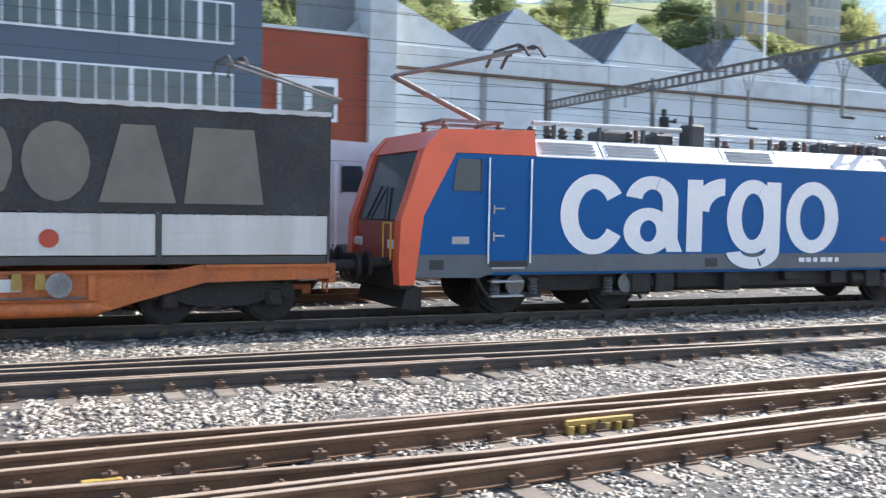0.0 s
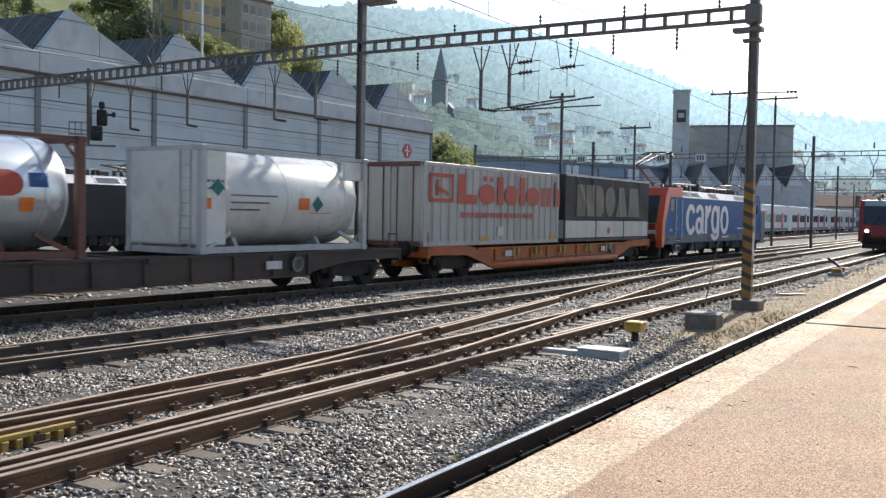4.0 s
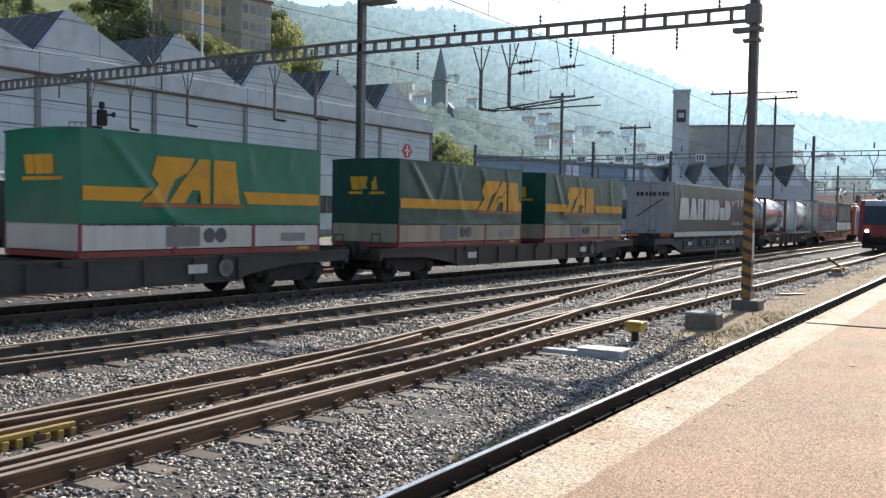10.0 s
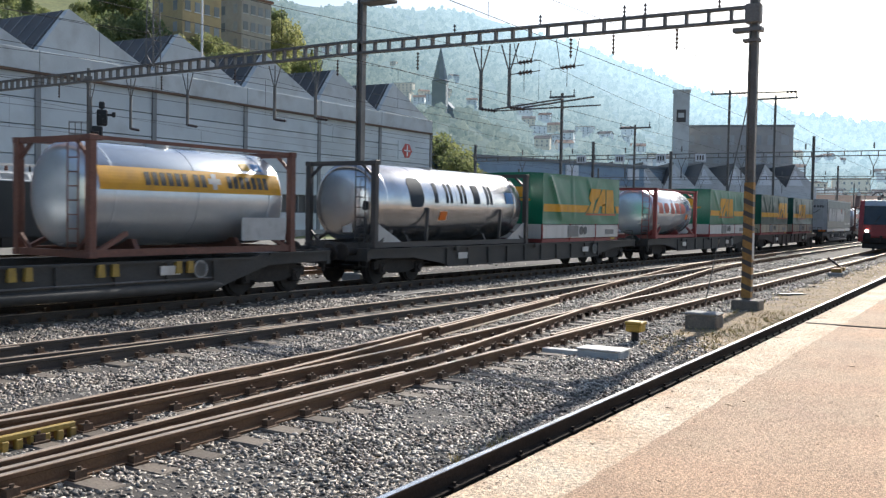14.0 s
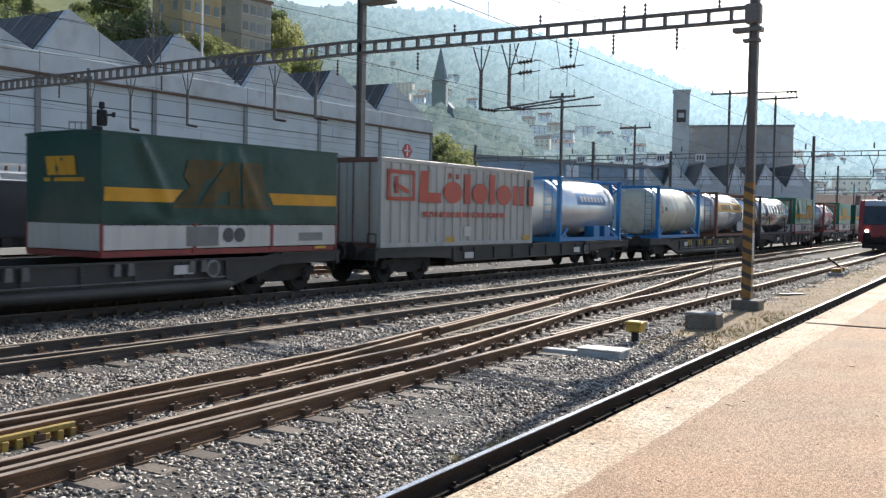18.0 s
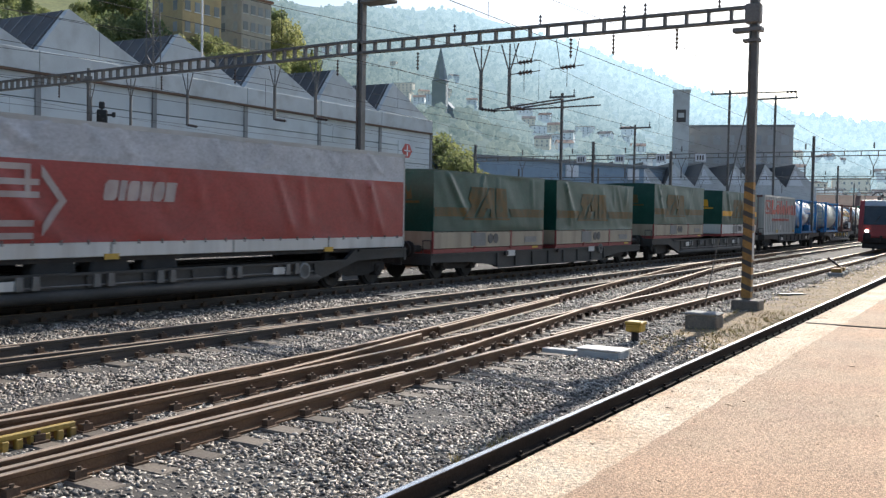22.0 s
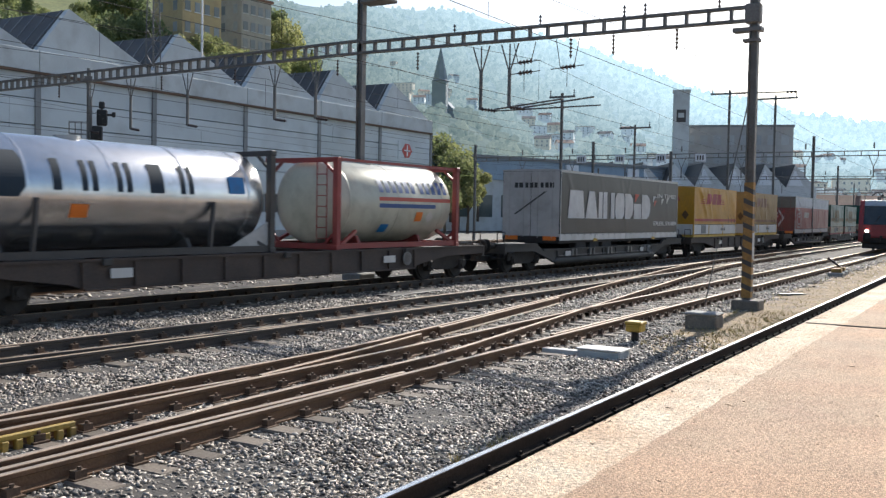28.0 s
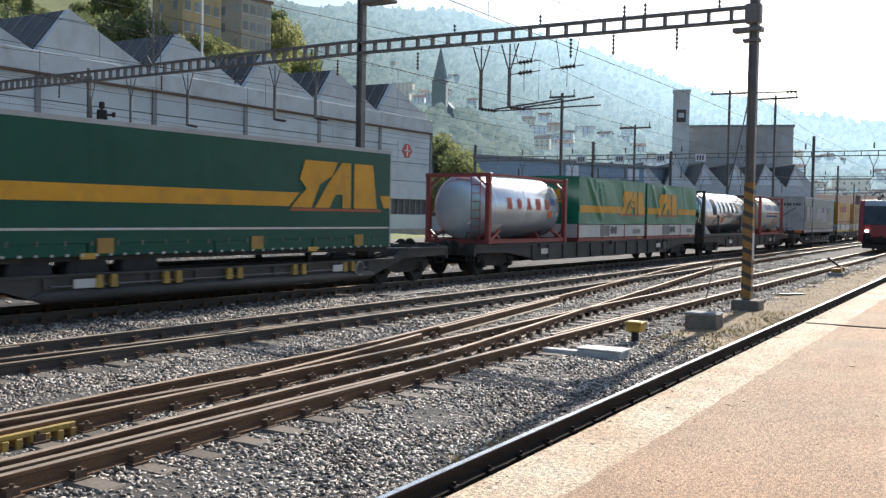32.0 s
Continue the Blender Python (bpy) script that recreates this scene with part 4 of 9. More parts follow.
def bogie(parent, x, base=1.8, r=0.46, me=None, width=1.0):
    """A bogie frame with two wheelsets, axle boxes and springs."""
    s = Shape()
    for sg in (-1, 1):
        y = sg * width
        e = base / 2
        s.prism([(-e - 0.35, r - 0.02), (-e - 0.35, r + 0.2), (-e * 0.5, r + 0.34), (e * 0.5, r + 0.34), (e + 0.35, r + 0.2), (e + 0.35, r - 0.02),
                 (e + 0.1, r + 0.03), (e * 0.45, r - 0.14), (-e * 0.45, r - 0.14), (-e - 0.1, r + 0.03)], "y", y - 0.06, y + 0.06)
        for ex in (-e, e):
            s.box(ex - 0.14, ex + 0.14, y - 0.13, y + 0.13, r - 0.16, r + 0.16, 0.03)
            s.rod((ex - 0.22, y, r), (ex - 0.22, y, r + 0.28), 0.07, 10)
            s.rod((ex + 0.22, y, r), (ex + 0.22, y, r + 0.28), 0.07, 10)
            s.rod((ex, y + sg * 0.1, r), (ex, y + sg * 0.17, r), 0.1, 12)
    s.box(-0.25, 0.25, -width, width, r - 0.05, r + 0.3)
    fr = part("bogie", s, M_DARK, parent, "dark sooty bogie frame", m=pose(x, 0, 0))
    for ex in (-base / 2, base / 2):
        w = part("wheelset", me or WS_WAGON, M_DARK, fr, m=pose(ex, 0, r))
        WHEELS.append((w, r))
    return fr


def buffers(parent, x, sg, z=1.0, mat=None):
    for y in (-0.875, 0.875):
        s = Shape()
        s.rod((x - sg * 0.62, y, z), (x - sg * 0.1, y, z), 0.11, 12)
        s.lathe([(-0.05, 0.23), (0.0, 0.25), (0.03, 0.22)] if sg > 0 else [(-0.03, 0.22), (0.0, 0.25), (0.05, 0.23)], (x - sg * 0.04, y, z), "x", 18)
        part("buffer", s, mat or M_DARK, parent)
    s = Shape()
    s.box(min(x - sg * 0.75, x - sg * 0.1), max(x - sg * 0.75, x - sg * 0.1), -0.07, 0.07, z - 0.12, z + 0.04)
    s.rod((x - sg * 0.1, 0, z - 0.04), (x - sg * 0.02, 0, z - 0.3), 0.04, 8)
    part("coupling_hook", s, M_DARK, parent)


def flat_wagon(front, rear, mat, label, deep=0.58, pocket=False, plates=M_YELLOW, mid=0.98, top=1.06):
    """A container wagon between two buffer faces: side sills that belly down between the bogies; a pocket wagon's lie low, with a rounded foot."""
    L = front - rear
    w = thing("container_wagon", label, "freight wagon", group="wagons of the freight train")
    h = L / 2
    b = h - 2.9
    for sg, nm in ((-1, "side_sill"), (1, "side_sill")):
        y0, y1 = (-1.33, -1.21) if sg < 0 else (1.21, 1.33)
        pr = [(-h + 0.62, top), (h - 0.62, top), (h - 0.62, top - 0.26), (b - 0.0, top - 0.30), (b - 1.5, deep - 0.02), (b - 1.9, deep - 0.14), (-b + 1.9, deep - 0.14), (-b + 1.5, deep - 0.02), (-b, top - 0.30), (-h + 0.62, top - 0.26)]
        if pocket:
            pr = [(-h + 0.62, top), (-b + 0.1, top), (-b + 0.5, mid), (b - 0.5, mid), (b - 0.1, top), (h - 0.62, top), (h - 0.62, top - 0.26), (b, top - 0.30),
                  (b - 1.3, 0.40), (b - 1.6, 0.30), (-b + 1.6, 0.30), (-b + 1.3, 0.40), (-b, top - 0.30), (-h + 0.62, top - 0.26)]
        sill = part(nm, Shape().prism(pr, "y", y0, y1), mat, w)
        fl = Shape()
        yo = y0 if sg < 0 else y1
        if pocket:
            fl.box(-b + 0.6, b - 0.6, min(yo, yo + sg * 0.06), max(yo, yo + sg * 0.06), mid - 0.05, mid + 0.004)
            for e in (-1, 1):
                fl.box(min(e * b, e * (h - 0.64)), max(e * b, e * (h - 0.64)), min(yo, yo + sg * 0.05), max(yo, yo + sg * 0.05), top - 0.05, top + 0.004)
            foot = Shape().lathe([(-b + 1.5, 0.02), (-b + 1.75, 0.13), (b - 1.75, 0.13), (b - 1.5, 0.02)], (0, yo - sg * 0.02, 0.36), "x", 14)
            part("pocket_tube", foot, mat, sill, smooth=True)
            part("brake_pipe", Shape().rod((-b + 1.9, yo + sg * 0.05, 0.55), (b - 1.9, yo + sg * 0.05, 0.55), 0.02, 6), M_STEEL, sill)
        else:
            fl.box(-h + 0.64, h - 0.64, min(yo, yo + sg * 0.05), max(yo, yo + sg * 0.05), top - 0.05, top + 0.004)
            fl.box(-b + 1.8, b - 1.8, min(yo, yo + sg * 0.06), max(yo, yo + sg * 0.06), deep - 0.15, deep - 0.11)
        part("flange", fl, mat, sill)
        # posts and brackets along the sill
        n = int((2 * b - 3.6) / 1.25)
        for i in range(n + 1):
            x = -b + 1.8 + (2 * b - 3.6) * i / n
            s = Shape()
            s.prism([(x - 0.07, (mid if pocket else top) - 0.06), (x + 0.07, (mid if pocket else top) - 0.06), (x + 0.05, 0.5 if pocket else deep - 0.1), (x - 0.05, 0.5 if pocket else deep - 0.1)], "y", min(yo, yo + sg * 0.055), max(yo, yo + sg * 0.055))
            part("sill_post", s, mat, sill)
    s = Shape()
    for sg in (-1, 1):
        s.box(sg * (h - 0.66) - 0.06, sg * (h - 0.66) + 0.06, -1.34, 1.34, top - 0.34, top + 0.01)
    for i in range(9):
        x = -h + 1.2 + (L - 2.4) * i / 8
        if not pocket or abs(x) > b - 0.2:
            s.box(x - 0.07, x + 0.07, -1.2, 1.2, top - 0.2, top - 0.02)
    if pocket:
        for e in (-1, 1):
            part("end_beam", Shape().box(min(e * (b - 0.4), e * (h - 0.7)), max(e * (b - 0.4), e * (h - 0.7)), -0.25, 0.25, top - 0.3, top - 0.06), mat, w)
        s.box(-h + 0.7, h - 0.7, -0.12, 0.12, 0.42, 0.6)
    else:
        s.box(-h + 0.7, h - 0.7, -0.25, 0.25, top - 0.3, top - 0.06)
    part("underframe", s, mat, w, "cross members and centre beam")
    bg = Shape().box(-b + 1.2, b - 1.2, -0.3, 0.3, 0.36, 0.78)
    for x in (-b + 2.0, -1.0, 1.4, b - 2.6):
        bg.box(x, x + 0.5, -0.9, 0.9, 0.42, 0.7, 0.02)
    bg.rod((-h + 1.0, -0.55, 0.5), (h - 1.0, -0.55, 0.5), 0.04, 8).rod((-h + 1.0, 0.5, 0.42), (h - 1.0, 0.5, 0.42), 0.04, 8)
    part("brake_gear", bg, M_DARK, w, "sooty brake gear and pipes")
    part("air_tank", Shape().lathe([(-0.04, 0.06), (0, 0.19), (1.1, 0.19), (1.14, 0.06)], (1.2, -0.85, 0.55), "x", 14), M_DARK, w, smooth=True)
    for x in (-h + 2.55, h - 2.55):
        bogie(w, x)
    for sg in (-1, 1):
        buffers(w, sg * h, sg)
        hr = Shape()
        x = sg * (h - 0.72)
        for yy in (-1.25, -0.95):
            hr.rod((x, yy, top - 0.5), (x, yy, top + 0.42), 0.018, 6)
        hr.rod((x, -1.25, top + 0.42), (x, -0.95, top + 0.42), 0.018, 6)
        hr.rod((x, -1.25, top - 0.5), (x, -0.95, top - 0.5), 0.018, 6)
        part("step_rail", hr, mat, w)
    # hand brake wheel, data plates, pale spigots
    part("brake_wheel", Shape().lathe([(-0.02, 0.2), (0.02, 0.2), (0.02, 0.16), (-0.02, 0.16)], (h - 5.2, -1.43, min(0.78, mid - 0.22)), "y", 20), M_CONC, w)
    for x in (-b + 2.4, b - 3.4):
        part("data_plate", Shape().box(x, x + 0.55, -1.40, -1.385, min(0.66, mid - 0.28), min(0.86, mid - 0.1)), M_WHITE, w, "pale lettering plate, unreadable")
    if pocket:
        for x in (-b + 2.9, -b + 4.6, -0.4, b - 5.0, b - 3.0):
            for d in (0, 0.34):
                part("corner_block", Shape().prism([(x + d, mid - 0.29), (x + d + 0.17, mid - 0.29), (x + d + 0.15, mid - 0.03), (x + d + 0.02, mid - 0.03)], "y", -1.44, -1.35), M_CLAMP if plates is M_YELLOW else plates, w)
    else:
        for x in (-b + 2.2, 0.0, b - 2.4):
            part("spigot", Shape().box(x, x + 0.22, -1.45, -1.34, top - 0.14, top + 0.01, 0.02), M_WAGON, w)
    rides(w, (front + rear) / 2)
    return w


# ---- marks on the loads: plain shapes, drawn a little proud of the side ----
def glyph(kind, x0, x1, z0, z1, lean=0.0):
    """Outline of one plain mark, as polygons of (x, z)."""
    w, h = x1 - x0, z1 - z0

    def P(*uv):
        return [(x0 + u * w + lean * v * h, z0 + v * h) for u, v in uv]
    if kind == "a":
        return [P((0, 0), (1, 0), (0.72, 1), (0.28, 1))]
    if kind == "m":
        return [P((0, 0), (1, 0), (0.88, 1), (0.12, 1))]
    if kind == "d":
        return [P((0, 0), (0.6, 0), (0.88, 0.14), (1, 0.38), (1, 0.62), (0.88, 0.86), (0.6, 1), (0, 1))]
    if kind == "s":
        return [P((0.1, 0), (0.8, 0), (1, 0.2), (1, 0.8), (0.9, 1), (0.2, 1), (0, 0.8), (0, 0.2))]
    if kind == "n":
        return [P((0, 0), (0.34, 0), (0.34, 1), (0, 1)), P((0.66, 0), (1, 0), (1, 1), (0.66, 1))]
    if kind == "o":
        return [P(*[(0.5 + 0.5 * math.cos(2 * math.pi * i / 16), 0.5 + 0.5 * math.sin(2 * math.pi * i / 16)) for i in range(16)])]
    return [P((0, 0), (1, 0), (1, 1), (0, 1))]


def band_cut(p, lo, hi):
    """The part of an outline of (x, z) points between two heights."""
    for lim, keep in ((lo, 1), (hi, -1)):
        out = []
        for i, q in enumerate(p):
            o = p[i - 1]
            a, b = keep * (o[1] - lim), keep * (q[1] - lim)
            if (a >= 0) != (b >= 0):
                u = a / (a - b)
                out.append((o[0] + (q[0] - o[0]) * u, lim))
            if b >= 0:
                out.append(q)
        p = out
        if len(p) < 3:
            return []
    return p


def mark(parent, polys, mat, y, name="mark", label="", deep=0.01, axis="y"):
    """Plain outlines on a side; on a slack sheet they follow its folds."""
    s = Shape()
    skin = SKIN.get(parent.name) if axis == "y" and y < 0 else None
    for p in polys:
        if not skin:
            s.prism(p, axis, y - deep, y + 0.002)
            continue
        xa, xb = min(q[0] for q in p), max(q[0] for q in p)
        za, zb = min(q[1] for q in p), max(q[1] for q in p)
        nx, nz = max(1, int((xb - xa) / 0.11)), max(1, int((zb - za) / 0.1))
        for i in range(nz):
            c = band_cut(p, za + (zb - za) * i / nz, za + (zb - za) * (i + 1) / nz)
            for j in range(nx if len(c) > 2 else 0):
                d = band_cut([(z, x) for x, z in c], xa + (xb - xa) * j / nx, xa + (xb - xa) * (j + 1) / nx)
                if len(d) > 2:
                    vs = []
                    for z, x in d:
                        k = next((q for q in skin if q[2] - 0.001 <= z <= q[3] + 0.001), None)
                        vs.append((x, -1.275 - (slack(x, z, k) if k else 0) - 0.021, z))
                    s.add(vs, [tuple(range(len(vs)))])
    if skin:
        me = s.mesh(name, mat)
        bm = bmesh.new()
        bm.from_mesh(me)
        bmesh.ops.remove_doubles(bm, verts=bm.verts, dist=0.002)
        bmesh.ops.recalc_face_normals(bm, faces=bm.faces)
        bm.to_mesh(me)
        bm.free()
        me.shade_smooth()
        return part(name, me, mat, parent, label)
    return part(name, s, mat, parent, label)


def marks(parent, row, x0, z0, h, mat, y, gap=0.12, lean=0.0, name="mark", axis="y", width=None):
    """A row of plain marks: (kind, width as a share of the height)."""
    tot = sum(w for _, w in row) * h + gap * h * (len(row) - 1)
    k = 1.0 if width is None else width / tot
    x = x0
    for kind, w in row:
        for p in glyph(kind, x, x + w * h * k, z0, z0 + h, lean):
            mark(parent, [p], mat, y, name, axis=axis)
        x += (w + gap) * h * k


def bars(parent, x0, x1, z0, z1, n, mat, y, name="small_writing", axis="y"):
    """Writing too small to read: n plain bars."""
    dx = (x1 - x0) / n
    s = Shape()
    for i in range(n):
        e = 0.12 * dx * ((i * 7) % 3)
        s.prism([(x0 + i * dx, z0), (x0 + (i + 0.78) * dx - e, z0), (x0 + (i + 0.78) * dx - e, z1), (x0 + i * dx, z1)], axis, y - 0.008, y + 0.002)
    return tagged(part(name, s, mat, parent), kind="stuff")


def diamond(parent, x, z, r, mat, y, name="hazard_plate"):
    return mark(parent, [[(x - r, z), (x, z - r), (x + r, z), (x, z + r)]], mat, y, name)


# paints of the loads
M_GREEN = surf("green_tarpaulin", (0.004, 0.048, 0.036), (0.006, 0.060, 0.045), 0.34, big=0.9, fine=14, bump=0.15, dirt=(0.03, 0.09, 0.07), dirt_amt=0.5)
M_GREENFLAT = surf("taut_green_curtain", (0.003, 0.070, 0.044), (0.005, 0.084, 0.052), 0.45, big=0.9, fine=14, bump=0.1, dirt=(0.02, 0.07, 0.05), dirt_amt=0.4)
M_AMBER = surf("amber_print", (0.72, 0.36, 0.025), (0.62, 0.31, 0.025), 0.5, big=1.0, fine=20, bump=0.05, dirt=(0.35, 0.18, 0.05))
M_GREENBRIGHT = surf("bright_green_tarpaulin", (0.004, 0.15, 0.08), (0.006, 0.175, 0.094), 0.32, big=0.9, fine=14, bump=0.1, dirt=(0.02, 0.09, 0.06), dirt_amt=0.4)
M_DULLAMBER = surf("dull_worn_amber_print", (0.125, 0.078, 0.022), (0.085, 0.064, 0.026), 0.45, big=1.4, fine=20, bump=0.05, dirt=(0.03, 0.07, 0.045), dirt_amt=0.8)
M_DUSTBOARD = surf("dusty_cream_boards", (0.44, 0.37, 0.27), (0.36, 0.30, 0.22), 0.65, big=0.9, fine=18, bump=0.1, dirt=(0.22, 0.17, 0.12), dirt_amt=0.6, streak=True)
M_RUSTRED = surf("rust_red_print", (0.42, 0.10, 0.03), (0.36, 0.085, 0.03), 0.5, big=1.0, fine=20, bump=0.05)
M_GREYTARP = surf("sooty_grey_tarpaulin", (0.040, 0.040, 0.041), (0.058, 0.057, 0.056), 0.6, big=0.8, fine=14, bump=0.2, dirt=(0.03, 0.029, 0.028))
M_TANPRINT = surf("faded_tan_print", (0.14, 0.125, 0.10), (0.19, 0.17, 0.135), 0.55, big=0.9, fine=14, bump=0.1, dirt=(0.12, 0.105, 0.09))
M_BLACKTARP = surf("black_curtain", (0.007, 0.008, 0.011), (0.010, 0.011, 0.015), 0.34, big=0.8, fine=14, bump=0.12, dirt=(0.018, 0.018, 0.02), dirt_amt=0.35)
M_PRINT = surf("white_print", (0.62, 0.62, 0.60), (0.50, 0.50, 0.49), 0.5, big=0.9, fine=16, bump=0.05, dirt=(0.33, 0.31, 0.29))
M_FADED = surf("faded_pinkish_print", (0.46, 0.38, 0.35), (0.36, 0.29, 0.27), 0.5, big=0.9, fine=16, bump=0.05, dirt=(0.28, 0.15, 0.13))
M_SILVER = surf("silver_doors", (0.46, 0.46, 0.45), (0.38, 0.38, 0.37), 0.45, 0.15, big=0.8, fine=18, bump=0.08, dirt=(0.22, 0.2, 0.18))
M_DHLY = surf("yellow_tarpaulin", (0.50, 0.25, 0.012), (0.42, 0.21, 0.012), 0.45, big=0.8, fine=14, bump=0.15, dirt=(0.36, 0.2, 0.05))
M_DHLR = surf("dark_red_print", (0.33, 0.03, 0.035), (0.27, 0.03, 0.03), 0.5, big=1.0, fine=16, bump=0.05)
M_SMEAR = surf("sooty_smear", (0.12, 0.065, 0.02), (0.09, 0.05, 0.02), 0.6, big=2, fine=16, bump=0.05)
M_DHLYDULL = surf("dusty_yellow_tarpaulin", (0.33, 0.20, 0.055), (0.27, 0.165, 0.05), 0.5, big=0.6, fine=14, bump=0.15, dirt=(0.2, 0.14, 0.07), dirt_amt=0.7)
M_DHLRDULL = surf("washed_out_red_print", (0.22, 0.095, 0.05), (0.19, 0.10, 0.05), 0.5, big=1.0, fine=16, bump=0.05, dirt=(0.25, 0.15, 0.06), dirt_amt=0.6)
M_ARCR = surf("red_tarpaulin", (0.34, 0.042, 0.034), (0.28, 0.036, 0.030), 0.42, big=0.9, fine=14, bump=0.15, dirt=(0.2, 0.05, 0.04))
M_ARCG = surf("grey_tarpaulin", (0.48, 0.50, 0.53), (0.40, 0.42, 0.45), 0.4, big=0.9, fine=14, bump=0.15, dirt=(0.16, 0.15, 0.14))
M_ARCDOOR = surf("dull_red_rear_sheet", (0.21, 0.05, 0.035), (0.17, 0.045, 0.035), 0.6, big=0.9, fine=14, bump=0.15, dirt=(0.13, 0.08, 0.06), dirt_amt=0.6)
M_ARCTOP = surf("brown_grey_rear_sheet", (0.17, 0.145, 0.115), (0.13, 0.115, 0.09), 0.6, big=0.9, fine=14, bump=0.15, dirt=(0.09, 0.08, 0.06), dirt_amt=0.5)
M_RIBBED = surf("pale_ribbed_panel", (0.52, 0.51, 0.47), (0.44, 0.43, 0.39), 0.55, big=0.7, fine=18, bump=0.12, dirt=(0.24, 0.215, 0.18), dirt_amt=0.55, streak=True)
M_REDPRINT = surf("red_print", (0.50, 0.065, 0.03), (0.43, 0.055, 0.03), 0.5, big=1.0, fine=16, bump=0.05, dirt=(0.3, 0.12, 0.08))
M_TANKGREY = surf("grey_tank_shell", (0.60, 0.66, 0.71), (0.54, 0.60, 0.65), 0.24, 0.55, big=0.5, fine=10, bump=0.0, dirt=(0.42, 0.44, 0.45), dirt_amt=0.3)
M_TANKSTEEL = surf("polished_tank_shell", (0.66, 0.67, 0.68), (0.58, 0.59, 0.60), 0.24, 0.9, big=0.5, fine=10, bump=0.0, dirt=(0.40, 0.38, 0.35), dirt_amt=0.4)
M_TANKWHITE = surf("white_tank_shell", (0.70, 0.71, 0.68), (0.62, 0.63, 0.60), 0.28, 0.0, big=0.7, fine=12, bump=0.03, dirt=(0.38, 0.35, 0.28), dirt_amt=0.4, coat=0.3)
M_TANKCREAM = surf("cream_tank_shell", (0.56, 0.56, 0.46), (0.48, 0.48, 0.39), 0.32, 0.05, big=0.7, fine=12, bump=0.03, dirt=(0.24, 0.22, 0.16), dirt_amt=0.5)
M_FRAMERED = surf("red_tank_frame", (0.31, 0.05, 0.042), (0.25, 0.042, 0.036), 0.55, big=1.2, fine=20, bump=0.1, dirt=(0.14, 0.07, 0.05))
M_FRAMERUST = surf("brown_tank_frame", (0.19, 0.08, 0.055), (0.15, 0.065, 0.045), 0.65, big=1.2, fine=20, bump=0.15, dirt=(0.08, 0.05, 0.04))
M_FRAMEDARK = surf("dark_tank_frame", (0.05, 0.045, 0.042), (0.07, 0.065, 0.06), 0.6, big=1.2, fine=20, bump=0.1)
M_FRAMEBLUE = surf("blue_tank_frame", (0.008, 0.19, 0.46), (0.008, 0.16, 0.40), 0.5, big=1.2, fine=20, bump=0.1, dirt=(0.05, 0.09, 0.16))
M_FRAMEGREY = surf("pale_tank_frame", (0.50, 0.51, 0.50), (0.42, 0.43, 0.42), 0.5, big=1.2, fine=20, bump=0.1, dirt=(0.2, 0.18, 0.16))
M_HAZARD = surf("orange_plate", (0.80, 0.20, 0.02), (0.7, 0.17, 0.02), 0.5, big=2, fine=30, bump=0.05)
M_BLUEPRINT = surf("blue_print", (0.02, 0.07, 0.24), (0.025, 0.08, 0.22), 0.5, big=1.0, fine=16, bump=0.05)
M_TANKBLUE = surf("blue_black_print", (0.008, 0.022, 0.038), (0.010, 0.026, 0.042), 0.75, big=1.0, fine=16, bump=0.05)
M_TEAL = surf("teal_print", (0.0, 0.16, 0.14), (0.0, 0.13, 0.12), 0.5, big=1.0, fine=16, bump=0.05)
M_STRIPEY_LOAD = surf("dusty_yellow_panel", (0.42, 0.25, 0.05), (0.34, 0.20, 0.045), 0.6, big=1.5, fine=20, bump=0.1, dirt=(0.15, 0.10, 0.05))
M_BOARDGREY = surf("repainted_grey_board", (0.19, 0.19, 0.18), (0.24, 0.235, 0.22), 0.6, big=1.5, fine=18, bump=0.05, dirt=(0.12, 0.11, 0.1))
M_BOARDDARK = surf("dark_worn_disc", (0.07, 0.07, 0.068), (0.12, 0.115, 0.11), 0.6, big=3, fine=18, bump=0.05)
M_TYRE = surf("tyre_rubber", (0.025, 0.025, 0.025), (0.04, 0.038, 0.036), 0.85, big=3, fine=30, bump=0.3)



for _m, _v in ((M_GREEN, 0.4), (M_GREENBRIGHT, 0.45), (M_BLACKTARP, 0.4), (M_GREYTARP, 0.25), (M_GREENFLAT, 0.3), (M_DULLAMBER, 0.2), (M_AMBER, 0.3)):
    _m.node_tree.nodes["Principled BSDF"].inputs["Specular IOR Level"].default_value = _v


SKIN = {}         # the slack sides that prints lie on


@functools.lru_cache(maxsize=None)
def creases(seed, x0, x1):
    """A few long slanting folds that run down from the upper edge: (top x, run, width, height, lower end)."""
    rng = random.Random(int(seed * 10))
    out = [(x0 + 0.45 + rng.uniform(0, 0.5), rng.uniform(0.9, 1.9), rng.uniform(0.10, 0.16), rng.uniform(1.3, 2.0), rng.uniform(0.75, 1.0))]
    for _ in range(int((x1 - x0) / 1.5)):
        out.append((rng.uniform(x0 + 0.4, x1 - 0.6), rng.choice((-1, 1, 1, 1)) * rng.uniform(0.15, 1.1), rng.uniform(0.06, 0.13), rng.uniform(0.4, 1.3), rng.uniform(0.35, 1.0)))
    return out


